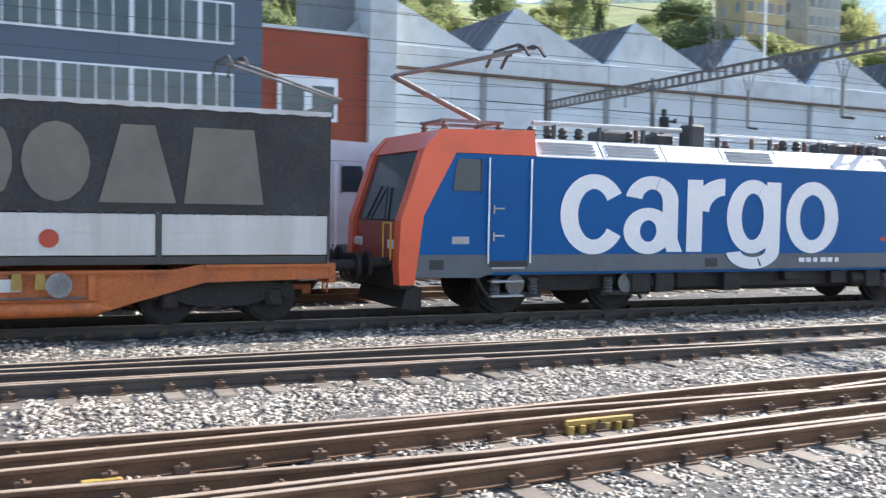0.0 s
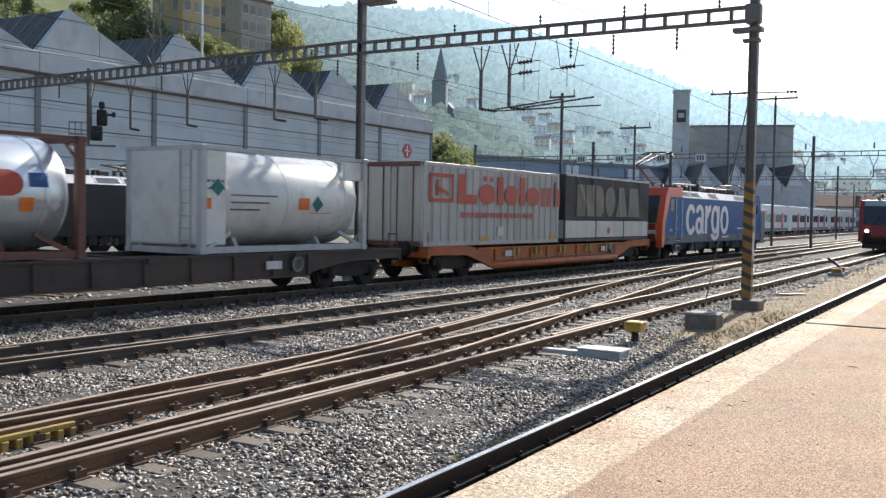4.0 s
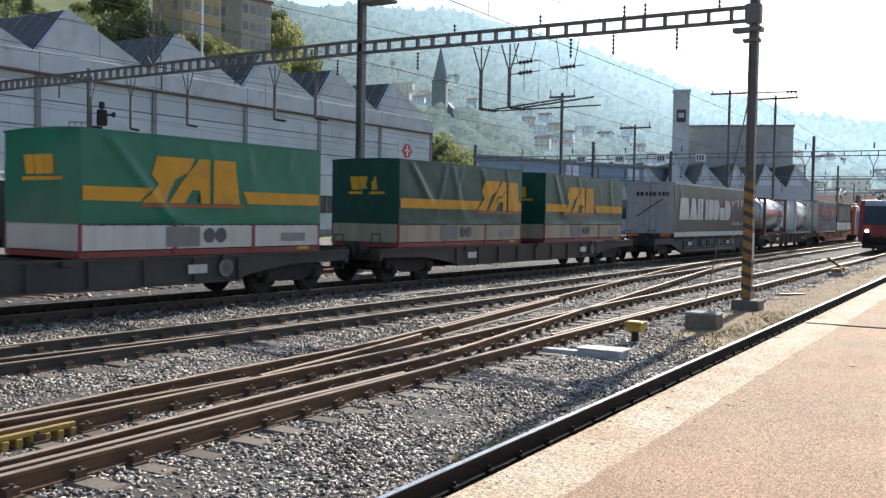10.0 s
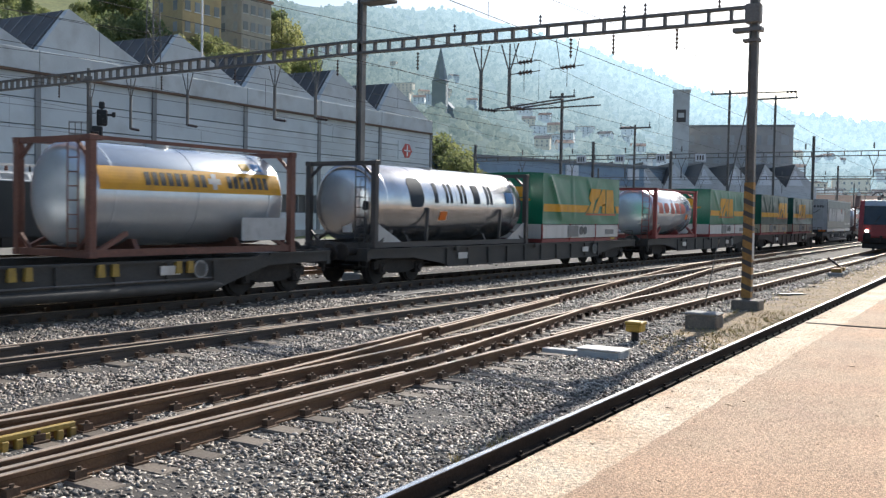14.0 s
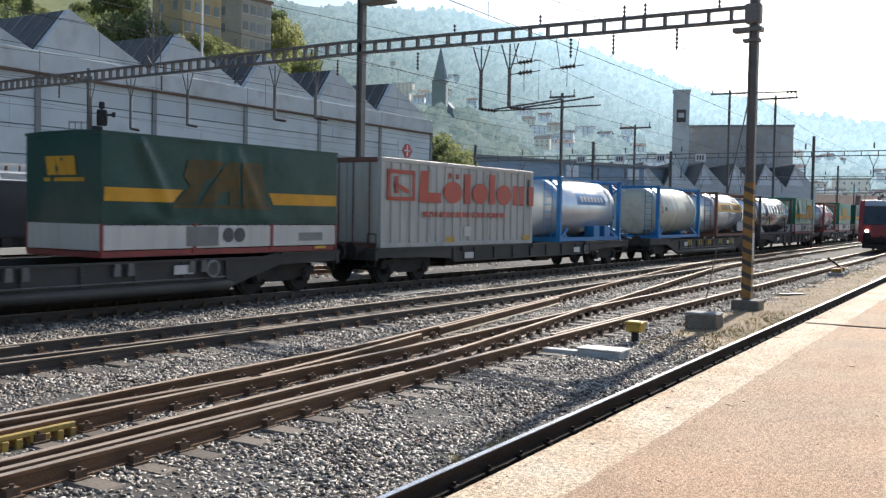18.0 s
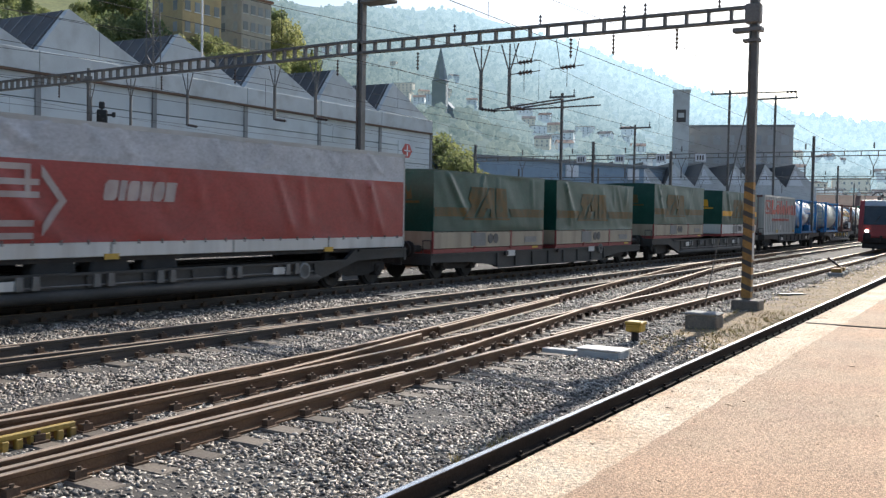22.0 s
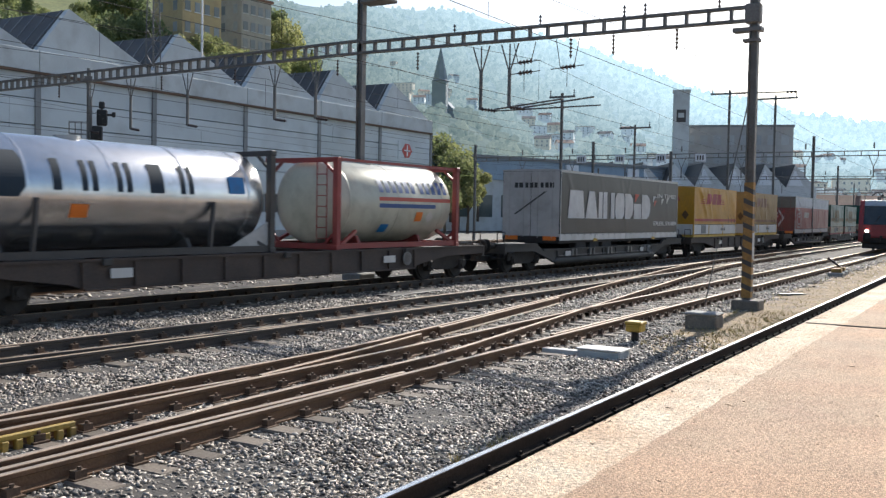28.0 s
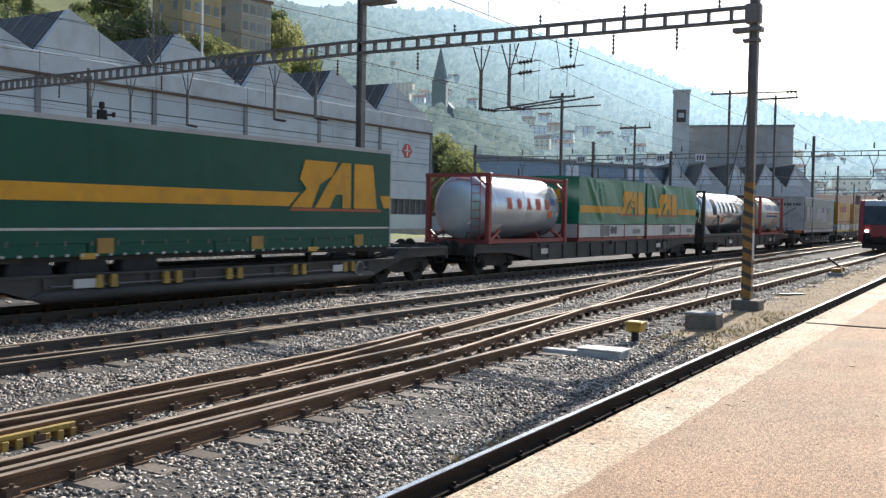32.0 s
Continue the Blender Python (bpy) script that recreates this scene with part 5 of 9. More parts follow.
def slack(x, z, k):
    """How far a sheet bulges out at (x, z): broad bellies, and long folds from the upper edge."""
    x0, x1, z0, z1, seed, amp = k
    e = max(0, min(x - x0, x1 - x, 0.4)) / 0.4 * max(0, min(z - z0, z1 - z, 0.13)) / 0.13
    f = amp * noise.noise(Vector((x * 0.7 + z * 0.6, z * 0.5, seed))) + 0.22 * amp * noise.noise(Vector((x * 2.6 + z * 2.0, z * 0.7 - x * 0.3, seed + 9)))
    v = (z1 - z) / (z1 - z0)
    for xt, run, w, hgt, low in creases(seed, x0, x1):
        d = (x - xt - run * v) / (w * (0.7 + 0.9 * v))
        if -2.5 < d < 2.5:
            f += amp * hgt * math.exp(-d * d) * max(0.0, min(1.0, (low - v) * 5))
    return f * e


def cloth(x0, x1, z0, z1, y, seed, amp=0.016, nx=72, nz=24, sag=0.0, axis="y"):
    s = Shape()
    vs = []
    k = (x0, x1, z0, z1, seed, amp)
    out = -1 if y < 0 else 1
    for i in range(nx + 1):
        for j in range(nz + 1):
            x, z = x0 + (x1 - x0) * i / nx, z0 + (z1 - z0) * j / nz
            f = out * slack(x, z, k)
            vs.append((x, y + f, z) if axis == "y" else (y + f, x, z))
    fs = [(i * (nz + 1) + j, (i + 1) * (nz + 1) + j, (i + 1) * (nz + 1) + j + 1, i * (nz + 1) + j + 1) for i in range(nx) for j in range(nz)]
    return s.add(vs, fs)


def box_body(root, L, z0, z1, hw, mat, roof_mat, seed, bands=None, amp=0.016):
    """Core of a covered load: near and far sheet, end sheets and roof, all parts."""
    core = Shape().box(-L / 2 + 0.03, L / 2 - 0.03, -hw + 0.035, hw - 0.035, z0, z1 - 0.03)
    part("inner_walls", core, roof_mat, root)
    for k, (a, b, m) in enumerate(bands or [(z0, z1, mat)]):
        part("side_sheet", cloth(-L / 2, L / 2, a, b, -hw, seed + k * 3.3, amp, int(L * 9)), m, root, smooth=True)
        SKIN.setdefault(root.name, []).append((-L / 2, L / 2, a, b, seed + k * 3.3, amp))
        part("side_sheet", cloth(-L / 2, L / 2, a, b, hw, seed + 5 + k, amp, 24, 8), m, root, smooth=True)
        part("rear_sheet", cloth(-hw, hw, a, b, -L / 2, seed + 2 + k, amp * 0.6, 16, 10, 0.0, "x"), m, root, smooth=True)
        part("front_sheet", cloth(-hw, hw, a, b, L / 2, seed + 4 + k, amp * 0.6, 8, 6, 0.0, "x"), m, root, smooth=True)
    rf = Shape()
    rf.prism([(-hw - 0.02, z1 - 0.05), (-hw - 0.02, z1), (-hw * 0.5, z1 + 0.03), (hw * 0.5, z1 + 0.03), (hw + 0.02, z1), (hw + 0.02, z1 - 0.05)], "x", -L / 2 - 0.02, L / 2 + 0.02)
    part("roof", rf, roof_mat, root)


def swap_body(rear, front, base, H, tarp, label, seed, board=M_WHITE, base_mat=M_FRAMERED, roof=None, logo=None, board_h=0.55, plates=True, amp=0.04):
    """A swap body: base frame with legs folded up, drop sides, tarpaulin above."""
    L, hw = front - rear, 1.275
    root = thing("swap_body", label, "swap body", group="loads of the freight train")
    s = Shape()
    s.box(-L / 2, L / 2, -hw + 0.02, -hw + 0.14, 0.0, 0.13)
    s.box(-L / 2, L / 2, hw - 0.14, hw - 0.02, 0.0, 0.13)
    for x in (-L / 2, -L / 6, L / 6, L / 2 - 0.12):
        s.box(x, x + 0.12, -hw + 0.14, hw - 0.14, 0.0, 0.12)
    part("base_frame", s, base_mat, root)
    z0 = 0.14 + board_h
    n = 3
    for sg in (-1, 1):
        for i in range(n):
            a, b = -L / 2 + L * i / n + 0.045, -L / 2 + L * (i + 1) / n - 0.045
            bd = part("drop_side", Shape().box(a, b, min(sg * hw, sg * (hw - 0.05)), max(sg * hw, sg * (hw - 0.05)), 0.15, z0 - 0.02, 0.012), board, root)
            if sg < 0:
                rb = Shape()
                for zz in (0.29, 0.42, 0.55):
                    rb.box(a + 0.05, b - 0.05, -hw - 0.009, -hw + 0.002, zz - 0.012, zz + 0.012)
                part("rib", rb, board, bd)
        for i in range(n + 1):
            x = -L / 2 + L * i / n
            part("post", Shape().box(x - 0.05 if i else x, x + 0.05 if i < n else x, min(sg * (hw + 0.006), sg * (hw - 0.06)), max(sg * (hw + 0.006), sg * (hw - 0.06)), 0.05, z0 + 0.02), base_mat, root)
    for sg in (-1, 1):
        part("end_board", Shape().box(min(sg * L / 2, sg * (L / 2 - 0.05)), max(sg * L / 2, sg * (L / 2 - 0.05)), -hw + 0.05, hw - 0.05, 0.14, z0, 0.01), board, root)
    box_body(root, L, z0, H, hw, tarp, roof or tarp, seed, amp=amp)
    if plates:
        part("grey_panel", Shape().box(-L * 0.2, -L * 0.2 + 0.95, -hw - 0.02, -hw - 0.008, 0.2, 0.64), M_BOARDGREY, root)
        for k, x in enumerate((-L * 0.03, -L * 0.03 + 0.36)):
            part("dark_disc", Shape().lathe([(-0.012, 0.17), (0.0, 0.17)], (x, -hw - 0.012, 0.44), "y", 20), M_BOARDDARK, root)
            if k == seed % 2:
                diamond(root, x, 0.44, 0.11, M_SILVER, -hw - 0.03)
        part("data_plate", Shape().box(L * 0.3, L * 0.42, -hw - 0.02, -hw - 0.006, 0.27, 0.48), M_CONC, root)
        part("yellow_plate", Shape().box(L * 0.38, L * 0.44, -hw - 0.016, -hw - 0.006, 0.06, 0.13), M_YELLOW, root)
    # cable and eyelets along the tarpaulin's hem
    s = Shape()
    for i in range(int(L / 0.3)):
        x = -L / 2 + 0.2 + i * 0.3
        s.box(x - 0.018, x + 0.018, -hw - 0.02, -hw - 0.004, z0 - 0.03, z0 + 0.015)
    tagged(part("tie_eyelet", s, M_STEEL, root), kind="stuff")
    if logo:
        logo(root, L, hw, z0, H)
    rides(root, (front + rear) / 2, base)
    return root


def logo_amber(root, L, hw, z0, H, at=0.0, rear=True, scale=1.0, ink=None, band=None):
    """Amber stripe, and three slanted amber marks with a rust-red foot."""
    y = -hw - 0.024
    ink = ink or M_AMBER
    band = band or ink
    zs, zt = z0 + (H - z0) * 0.25, z0 + (H - z0) * 0.40
    xm = at * L
    w, zl, zh = 2.6 * scale, z0 + (H - z0) * 0.24, z0 + (H - z0) * 0.76
    mark(root, [[(-L / 2 + 0.05, zs), (xm - w * 0.62, zs), (xm - w * 0.50, zt), (-L / 2 + 0.05, zt)]], band, y, "stripe")
    mark(root, [[(min(xm + w * 0.60, L / 2 - 0.3), zs), (L / 2 - 0.05, zs), (L / 2 - 0.05, zt), (min(xm + w * 0.54, L / 2 - 0.3), zt)]], band, y, "stripe")
    h = zh - zl
    d = w / 3

    def Q(*uv):
        return [(xm - w / 2 + u * w, zl + v * h) for u, v in uv]
    mark(root, [Q((-0.10, 0.0), (0.14, 0.0), (0.24, 0.5), (0.40, 0.7), (0.46, 1.0), (0.06, 1.0), (0.0, 0.6), (0.08, 0.4))], ink, y)
    mark(root, [Q((0.18, 0.0), (0.36, 0.0), (0.44, 0.3), (0.53, 0.3), (0.53, 0.0), (0.64, 0.0), (0.64, 1.0), (0.52, 1.0), (0.34, 0.52))], ink, y)
    mark(root, [Q((0.68, 0.0), (1.0, 0.0), (0.94, 1.0), (0.68, 1.0))], ink, y)
    mark(root, [[(xm - w * 0.62, zl - 0.09), (xm + w * 0.56, zl - 0.09), (xm + w * 0.56, zl - 0.02), (xm - w * 0.6, zl - 0.02)]], M_DULLAMBER if ink is M_DULLAMBER else M_RUSTRED, y, "underline")
    if rear:
        x = -L / 2 - 0.02
        for k, yy in enumerate((0.45, 0.12, -0.2)):
            mark(root, [[(yy - 0.28, zl + 0.55), (yy + 0.02, zl + 0.55), (yy + 0.10, zl + 0.95), (yy - 0.22, zl + 0.95)]], band, x, axis="x")
        mark(root, [[(-0.75, zl + 0.42), (0.6, zl + 0.42), (0.6, zl + 0.5), (-0.75, zl + 0.5)]], band, x, "stripe", axis="x")


def tank_container(rear, front, base, shell, frame_mat, label, extra, H=2.44, r=1.13, top_rail=True):
    """A tank in an open frame: two end frames, bottom and top rails, walkway, ladder, bands round the shell."""
    L, hw = front - rear, 1.22
    root = thing("tank_container", label, "tank container", group="loads of the freight train")
    zc = H / 2 + 0.06
    t = L / 2 - 0.06
    dome = 0.26
    prof = [(-t, 0.02)] + [(-t + dome * (1 - math.cos(a)), r * math.sin(a) ** 0.8) for a in [math.pi / 2 * k / 6 for k in range(1, 7)]]
    prof += [(-p, q) for p, q in prof[::-1]]
    tank = part("tank", Shape().lathe(prof, (0, 0, zc), "x", 40), shell, root, smooth=True)
    nb = max(3, int(L / 1.6))
    for i in range(nb):
        x = -L / 2 + 0.75 + (L - 1.5) * i / (nb - 1)
        part("band", Shape().lathe([(-0.03, r + 0.002), (-0.03, r + 0.008), (0.03, r + 0.008), (0.03, r + 0.002)], (x, 0, zc), "x", 40), shell, tank, smooth=True)
    for sg in (-1, 1):
        x = sg * (L / 2 - 0.07)
        s = Shape()
        for y in (-hw, hw):
            s.box(x - 0.085, x + 0.085, y - 0.085, y + 0.085, 0.0, H, 0.01)
        s.box(x - 0.06, x + 0.06, -hw, hw, 0.0, 0.15)
        s.box(x - 0.06, x + 0.06, -hw, hw, H - 0.13, H - 0.005)
        for y in (-1, 1):
            s.beam((x, y * hw, H - 0.5), (x, y * (hw - 0.5), H - 0.07), 0.07, 0.07)
            s.beam((x, y * hw, 0.5), (x, y * (hw - 0.5), 0.07), 0.07, 0.07)
            s.beam((x - sg * 0.05, y * hw, 0.07), (x - sg * 0.95, y * (hw - 0.1), 0.5), 0.09, 0.09)
        end = part("end_frame", s, frame_mat, root)
        for y in (-hw, hw):
            for z in (0.06, H - 0.06):
                part("corner_casting", Shape().box(x - 0.1, x + 0.1, y - 0.1, y + 0.1, z - 0.062, z + 0.062, 0.012), frame_mat, end)
    for sg in (-1, 1):
        part("bottom_rail", Shape().box(-L / 2 + 0.12, L / 2 - 0.12, sg * hw - 0.05, sg * hw + 0.05, 0.02, 0.17), frame_mat, root)
        if top_rail:
            part("top_rail", Shape().box(-L / 2 + 0.12, L / 2 - 0.12, sg * (hw - 0.02) - 0.035, sg * (hw - 0.02) + 0.035, H - 0.09, H - 0.015), frame_mat, root)
    s = Shape()
    s.box(-L / 2 + 0.3, L / 2 - 0.3, 0.05, 0.62, H - 0.04, H - 0.01)
    for i in range(int(L / 0.5)):
        x = -L / 2 + 0.35 + 0.5 * i
        s.box(x, x + 0.04, 0.05, 0.62, H - 0.012, H + 0.004)
    part("walkway", s, M_SILVER, root, "metal grating walkway")
    s = Shape()
    s.rod((-0.3, 0, zc + r - 0.05), (-0.3, 0, H + 0.03), 0.27, 20)
    s.rod((0.9, 0.1, zc + r - 0.05), (0.9, 0.1, H - 0.02), 0.12, 14)
    part("manhole", s, M_SILVER, root)
    lad = Shape()
    x = -L / 2 - 0.03
    for y in (-0.95, -0.6):
        lad.rod((x, y, 0.15), (x, y, H - 0.1), 0.018, 6)
    for i in range(7):
        lad.rod((x, -0.95, 0.3 + 0.29 * i), (x, -0.6, 0.3 + 0.29 * i), 0.014, 6)
    part("ladder", lad, frame_mat, root)
    part("outlet_valve", Shape().rod((-L / 2 + 0.2, 0, 0.35), (-L / 2 + 0.55, 0, 0.42), 0.13, 12).rod((-L / 2 + 0.3, 0, 0.38), (-L / 2 + 0.3, 0, 0.62), 0.05, 8), M_SILVER, root)
    for x in (-L / 4, L / 4):
        part("saddle", Shape().prism([(-0.9, 0.1), (0.9, 0.1), (0.75, 0.36), (-0.75, 0.36)], "x", x - 0.06, x + 0.06), frame_mat, root)
    extra(root, L, r, zc, H, hw)
    rides(root, (front + rear) / 2, base)
    return root


def on_shell(root, polys, mat, r, zc, name="mark", label=""):
    """Plain marks bent round the near side of the shell; (x, z) with z measured up the curve from its middle."""
    s = Shape()
    for p in polys:
        z0, z1 = min(q[1] for q in p), max(q[1] for q in p)
        n = max(1, int((z1 - z0) / 0.07))
        for i in range(n):
            c = band_cut(p, z0 + (z1 - z0) * i / n, z0 + (z1 - z0) * (i + 1) / n)
            if len(c) >= 3:
                s.add([(x, -(r + 0.012) * math.cos(z / r), zc + (r + 0.012) * math.sin(z / r)) for x, z in c], [tuple(range(len(c)))])
    return part(name, s, mat, root, label)


def shell_marks(root, row, x0, z0, h, mat, r, zc, gap=0.16, lean=0.0):
    x = x0
    for kind, w in row:
        for p in glyph(kind, x, x + w * h, z0, z0 + h, lean):
            on_shell(root, [p], mat, r, zc)
        x += (w + gap) * h


def shell_rect(root, x0, x1, z0, z1, mat, r, zc, name="plate", label=""):
    return on_shell(root, [[(x0, z0), (x1, z0), (x1, z1), (x0, z1)]], mat, r, zc, name, label)
def trailer(rear, front, base, H, label, bands, seed, mark_fn, rail_mat=M_WHITE, door_mat=M_SILVER, sill_h=0.26):
    """A curtain-sided semi-trailer standing in a pocket wagon: side rail, curtain, rear doors, axles."""
    L, hw = front - rear, 1.275
    root = thing("semi_trailer", label, "semi-trailer", group="loads of the freight train")
    for sg in (-1, 1):
        n = 4
        for i in range(n):
            a, b = -L / 2 + L * i / n, -L / 2 + L * (i + 1) / n
            part("side_rail", Shape().box(a + 0.02, b - 0.02, min(sg * hw, sg * (hw - 0.06)), max(sg * hw, sg * (hw - 0.06)), 0.0, sill_h, 0.01), rail_mat, root)
    part("floor", Shape().box(-L / 2 + 0.02, L / 2 - 0.02, -hw + 0.07, hw - 0.07, -0.1, 0.12), M_DARK, root)
    box_body(root, L, sill_h, H, hw, bands[0][2], M_SILVER, seed, [(sill_h + (H - sill_h) * a, sill_h + (H - sill_h) * b, m) for a, b, m in bands], 0.034 if len(bands) > 1 else 0.011)
    for y0, y1 in ((-hw + 0.03, -0.01), (0.01, hw - 0.03)):
        d = part("rear_door", Shape().box(-L / 2 - 0.035, -L / 2 - 0.014, y0, y1, 0.16, H - 0.06, 0.008), door_mat, root)
        s = Shape()
        for yy in (y0 + 0.3, y1 - 0.3):
            s.rod((-L / 2 - 0.05, yy, 0.1), (-L / 2 - 0.05, yy, H - 0.08), 0.014, 6)
        part("lock_bar", s, door_mat, d)
    part("rear_bumper", Shape().box(-L / 2 - 0.03, -L / 2 + 0.1, -hw + 0.02, hw - 0.02, -0.12, 0.15, 0.02), M_DARK, root)
    for y in (-0.85, 0.85):
        part("rear_plate", Shape().box(-L / 2 - 0.05, -L / 2 - 0.028, y - 0.28, y + 0.28, 0.0, 0.16), M_HAZARD, root, "orange and yellow reflective plate")
    for y in (-hw - 0.012, hw - 0.03):
        fr = Shape()
        for x in (-L / 2 + 0.0, L / 2 - 0.05):
            fr.box(x, x + 0.05, y, y + 0.042, 0.0, H)
        fr.box(-L / 2, L / 2, y, y + 0.042, H - 0.1, H - 0.02)
        part("body_frame", fr, M_SILVER, root)
    for x in (-L / 2 + 2.2, -L / 2 + 3.5, -L / 2 + 4.8):
        ax = part("axle", Shape().rod((x, -1.0, -0.32), (x, 1.0, -0.32), 0.07, 10), M_DARK, root)
        for y in (-1.0, 1.0):
            s = Shape().lathe([(-0.17, 0.3), (-0.17, 0.46), (-0.13, 0.5), (0.13, 0.5), (0.17, 0.46), (0.17, 0.3)], (x, y, -0.32), "y", 26)
            part("tyre", s, M_TYRE, ax, smooth=True)
            part("rim", Shape().lathe([(-0.12, 0.12), (-0.12, 0.3), (0.12, 0.3), (0.12, 0.12)], (x, y, -0.32), "y", 20), M_STEEL, ax)
    for y in (-0.9, 0.9):
        part("landing_leg", Shape().box(L / 2 - 3.2, L / 2 - 3.05, y - 0.06, y + 0.06, -0.75, -0.05), M_DARK, root)
    # strap buckles along the curtain's foot
    s = Shape()
    for i in range(int(L / 0.62)):
        x = -L / 2 + 0.4 + 0.62 * i
        s.box(x - 0.02, x + 0.02, -hw - 0.02, -hw - 0.004, sill_h - 0.05, sill_h + 0.05)
    tagged(part("strap_buckle", s, M_STEEL, root), kind="stuff")
    for x in (-L / 4, L / 4):
        part("yellow_plate", Shape().box(x - 0.18, x + 0.18, -hw - 0.02, -hw - 0.005, -0.06, 0.06), M_YELLOW, root)
    mark_fn(root, L, hw, sill_h, H)
    rides(root, (front + rear) / 2, base)
    return root


def printed(root, text, x0, x1, z0, z1, mat, y, name="lettering"):
    """Readable words in the built-in letters, fitted to a box on the near side."""
    cu = bpy.data.curves.new("word", "FONT")
    cu.body = text
    tmp = bpy.data.objects.new("word", cu)
    scene.collection.objects.link(tmp)
    me = bpy.data.meshes.new_from_object(tmp.evaluated_get(bpy.context.evaluated_depsgraph_get()))
    bpy.data.objects.remove(tmp)
    xs, ys = [v.co.x for v in me.vertices], [v.co.y for v in me.vertices]
    kx, kz = (x1 - x0) / (max(xs) - min(xs)), (z1 - z0) / (max(ys) - min(ys))
    s = Shape()
    for d in (-0.25, 0.25):
        s.add([(x0 + (v.co.x - min(xs)) * kx + d * 0.06, y - 0.004 - 0.001 * d, z0 + (v.co.y - min(ys)) * kz) for v in me.vertices], [tuple(f.vertices) for f in me.polygons])
    return part(name, s, mat, root, "white lettering")


def marks_white(root, L, hw, z0, H):
    """Eight broad white marks, a red flag and small writing near the front."""
    y = -hw - 0.02
    row = [("m", 1.05), ("a", 0.82), ("b", 0.27), ("n", 0.82), ("s", 0.68), ("d", 0.66), ("e", 0.6), ("d", 0.72)]
    h = 1.12
    zl = z0 + 0.62
    x = -L / 2 + 0.65
    for i, (k, w) in enumerate(row):
        hh = h * (0.62 if i == 6 else 1.0)
        for p in glyph(k, x, x + w * h * 1.32, zl, zl + hh):
            mark(root, [p], M_PRINT, y, "mark")
        if i == 6:
            mark(root, [[(x + 0.1, zl + hh + 0.04), (x + 0.1, zl + h), (x + 0.62, zl + h)]], M_REDPRINT, y, "flag_mark")
        x += (w * 1.32 + 0.07) * h
    for px, pz, m in ((x + 0.55, zl + 0.75, M_REDPRINT), (x + 1.5, zl + 0.85, M_PRINT), (x + 2.2, zl + 0.9, M_PRINT), (x + 0.4, zl + 0.95, M_PRINT)):
        mark(root, [[(px - 0.12, pz + 0.14), (px + 0.22, pz + 0.14), (px - 0.12, pz - 0.16)]], m, y, "flag_mark")
    printed(root, "...IN TIME!", x + 0.35, L / 2 - 0.35, zl + 1.02, zl + 1.22, M_PRINT, y)
    printed(root, "ITALIEN...SPANIEN", x + 0.35, L / 2 - 0.25, zl - 0.30, zl - 0.10, M_PRINT, y)
    bars(root, -1.0, 0.8, H - 0.7, H - 0.5, 8, M_BLACK, -L / 2 - 0.04, axis="x")
    mark(root, [[(-0.7, H - 0.85), (-0.6, H - 0.85), (0.75, H - 1.75), (0.65, H - 1.75)]], M_BLACK, -L / 2 - 0.04, "slanting_writing", axis="x")


def marks_amber(root, L, hw, z0, H):
    logo_amber(root, L, hw, z0 + 0.25, H + 0.1, 0.33, False, 1.25)
    y = -hw - 0.02
    mark(root, [[(-L / 2 + 0.1, z0 + 0.26), (L / 2 - 0.1, z0 + 0.26), (L / 2 - 0.1, z0 + 0.31), (-L / 2 + 0.1, z0 + 0.31)]], M_WHITE, y, "white_line")
    for i in range(int(L / 0.34)):
        x = -L / 2 + 0.2 + 0.34 * i
        part("curtain_hook", Shape().box(x - 0.03, x + 0.03, y - 0.012, y + 0.01, 0.0, 0.05), M_WHITE, root)
    for x in (-L * 0.22, L * 0.1, L * 0.39):
        part("yellow_panel", Shape().box(x - 0.2, x + 0.2, y - 0.014, y, 0.05, 0.36), M_STRIPEY_LOAD, root)


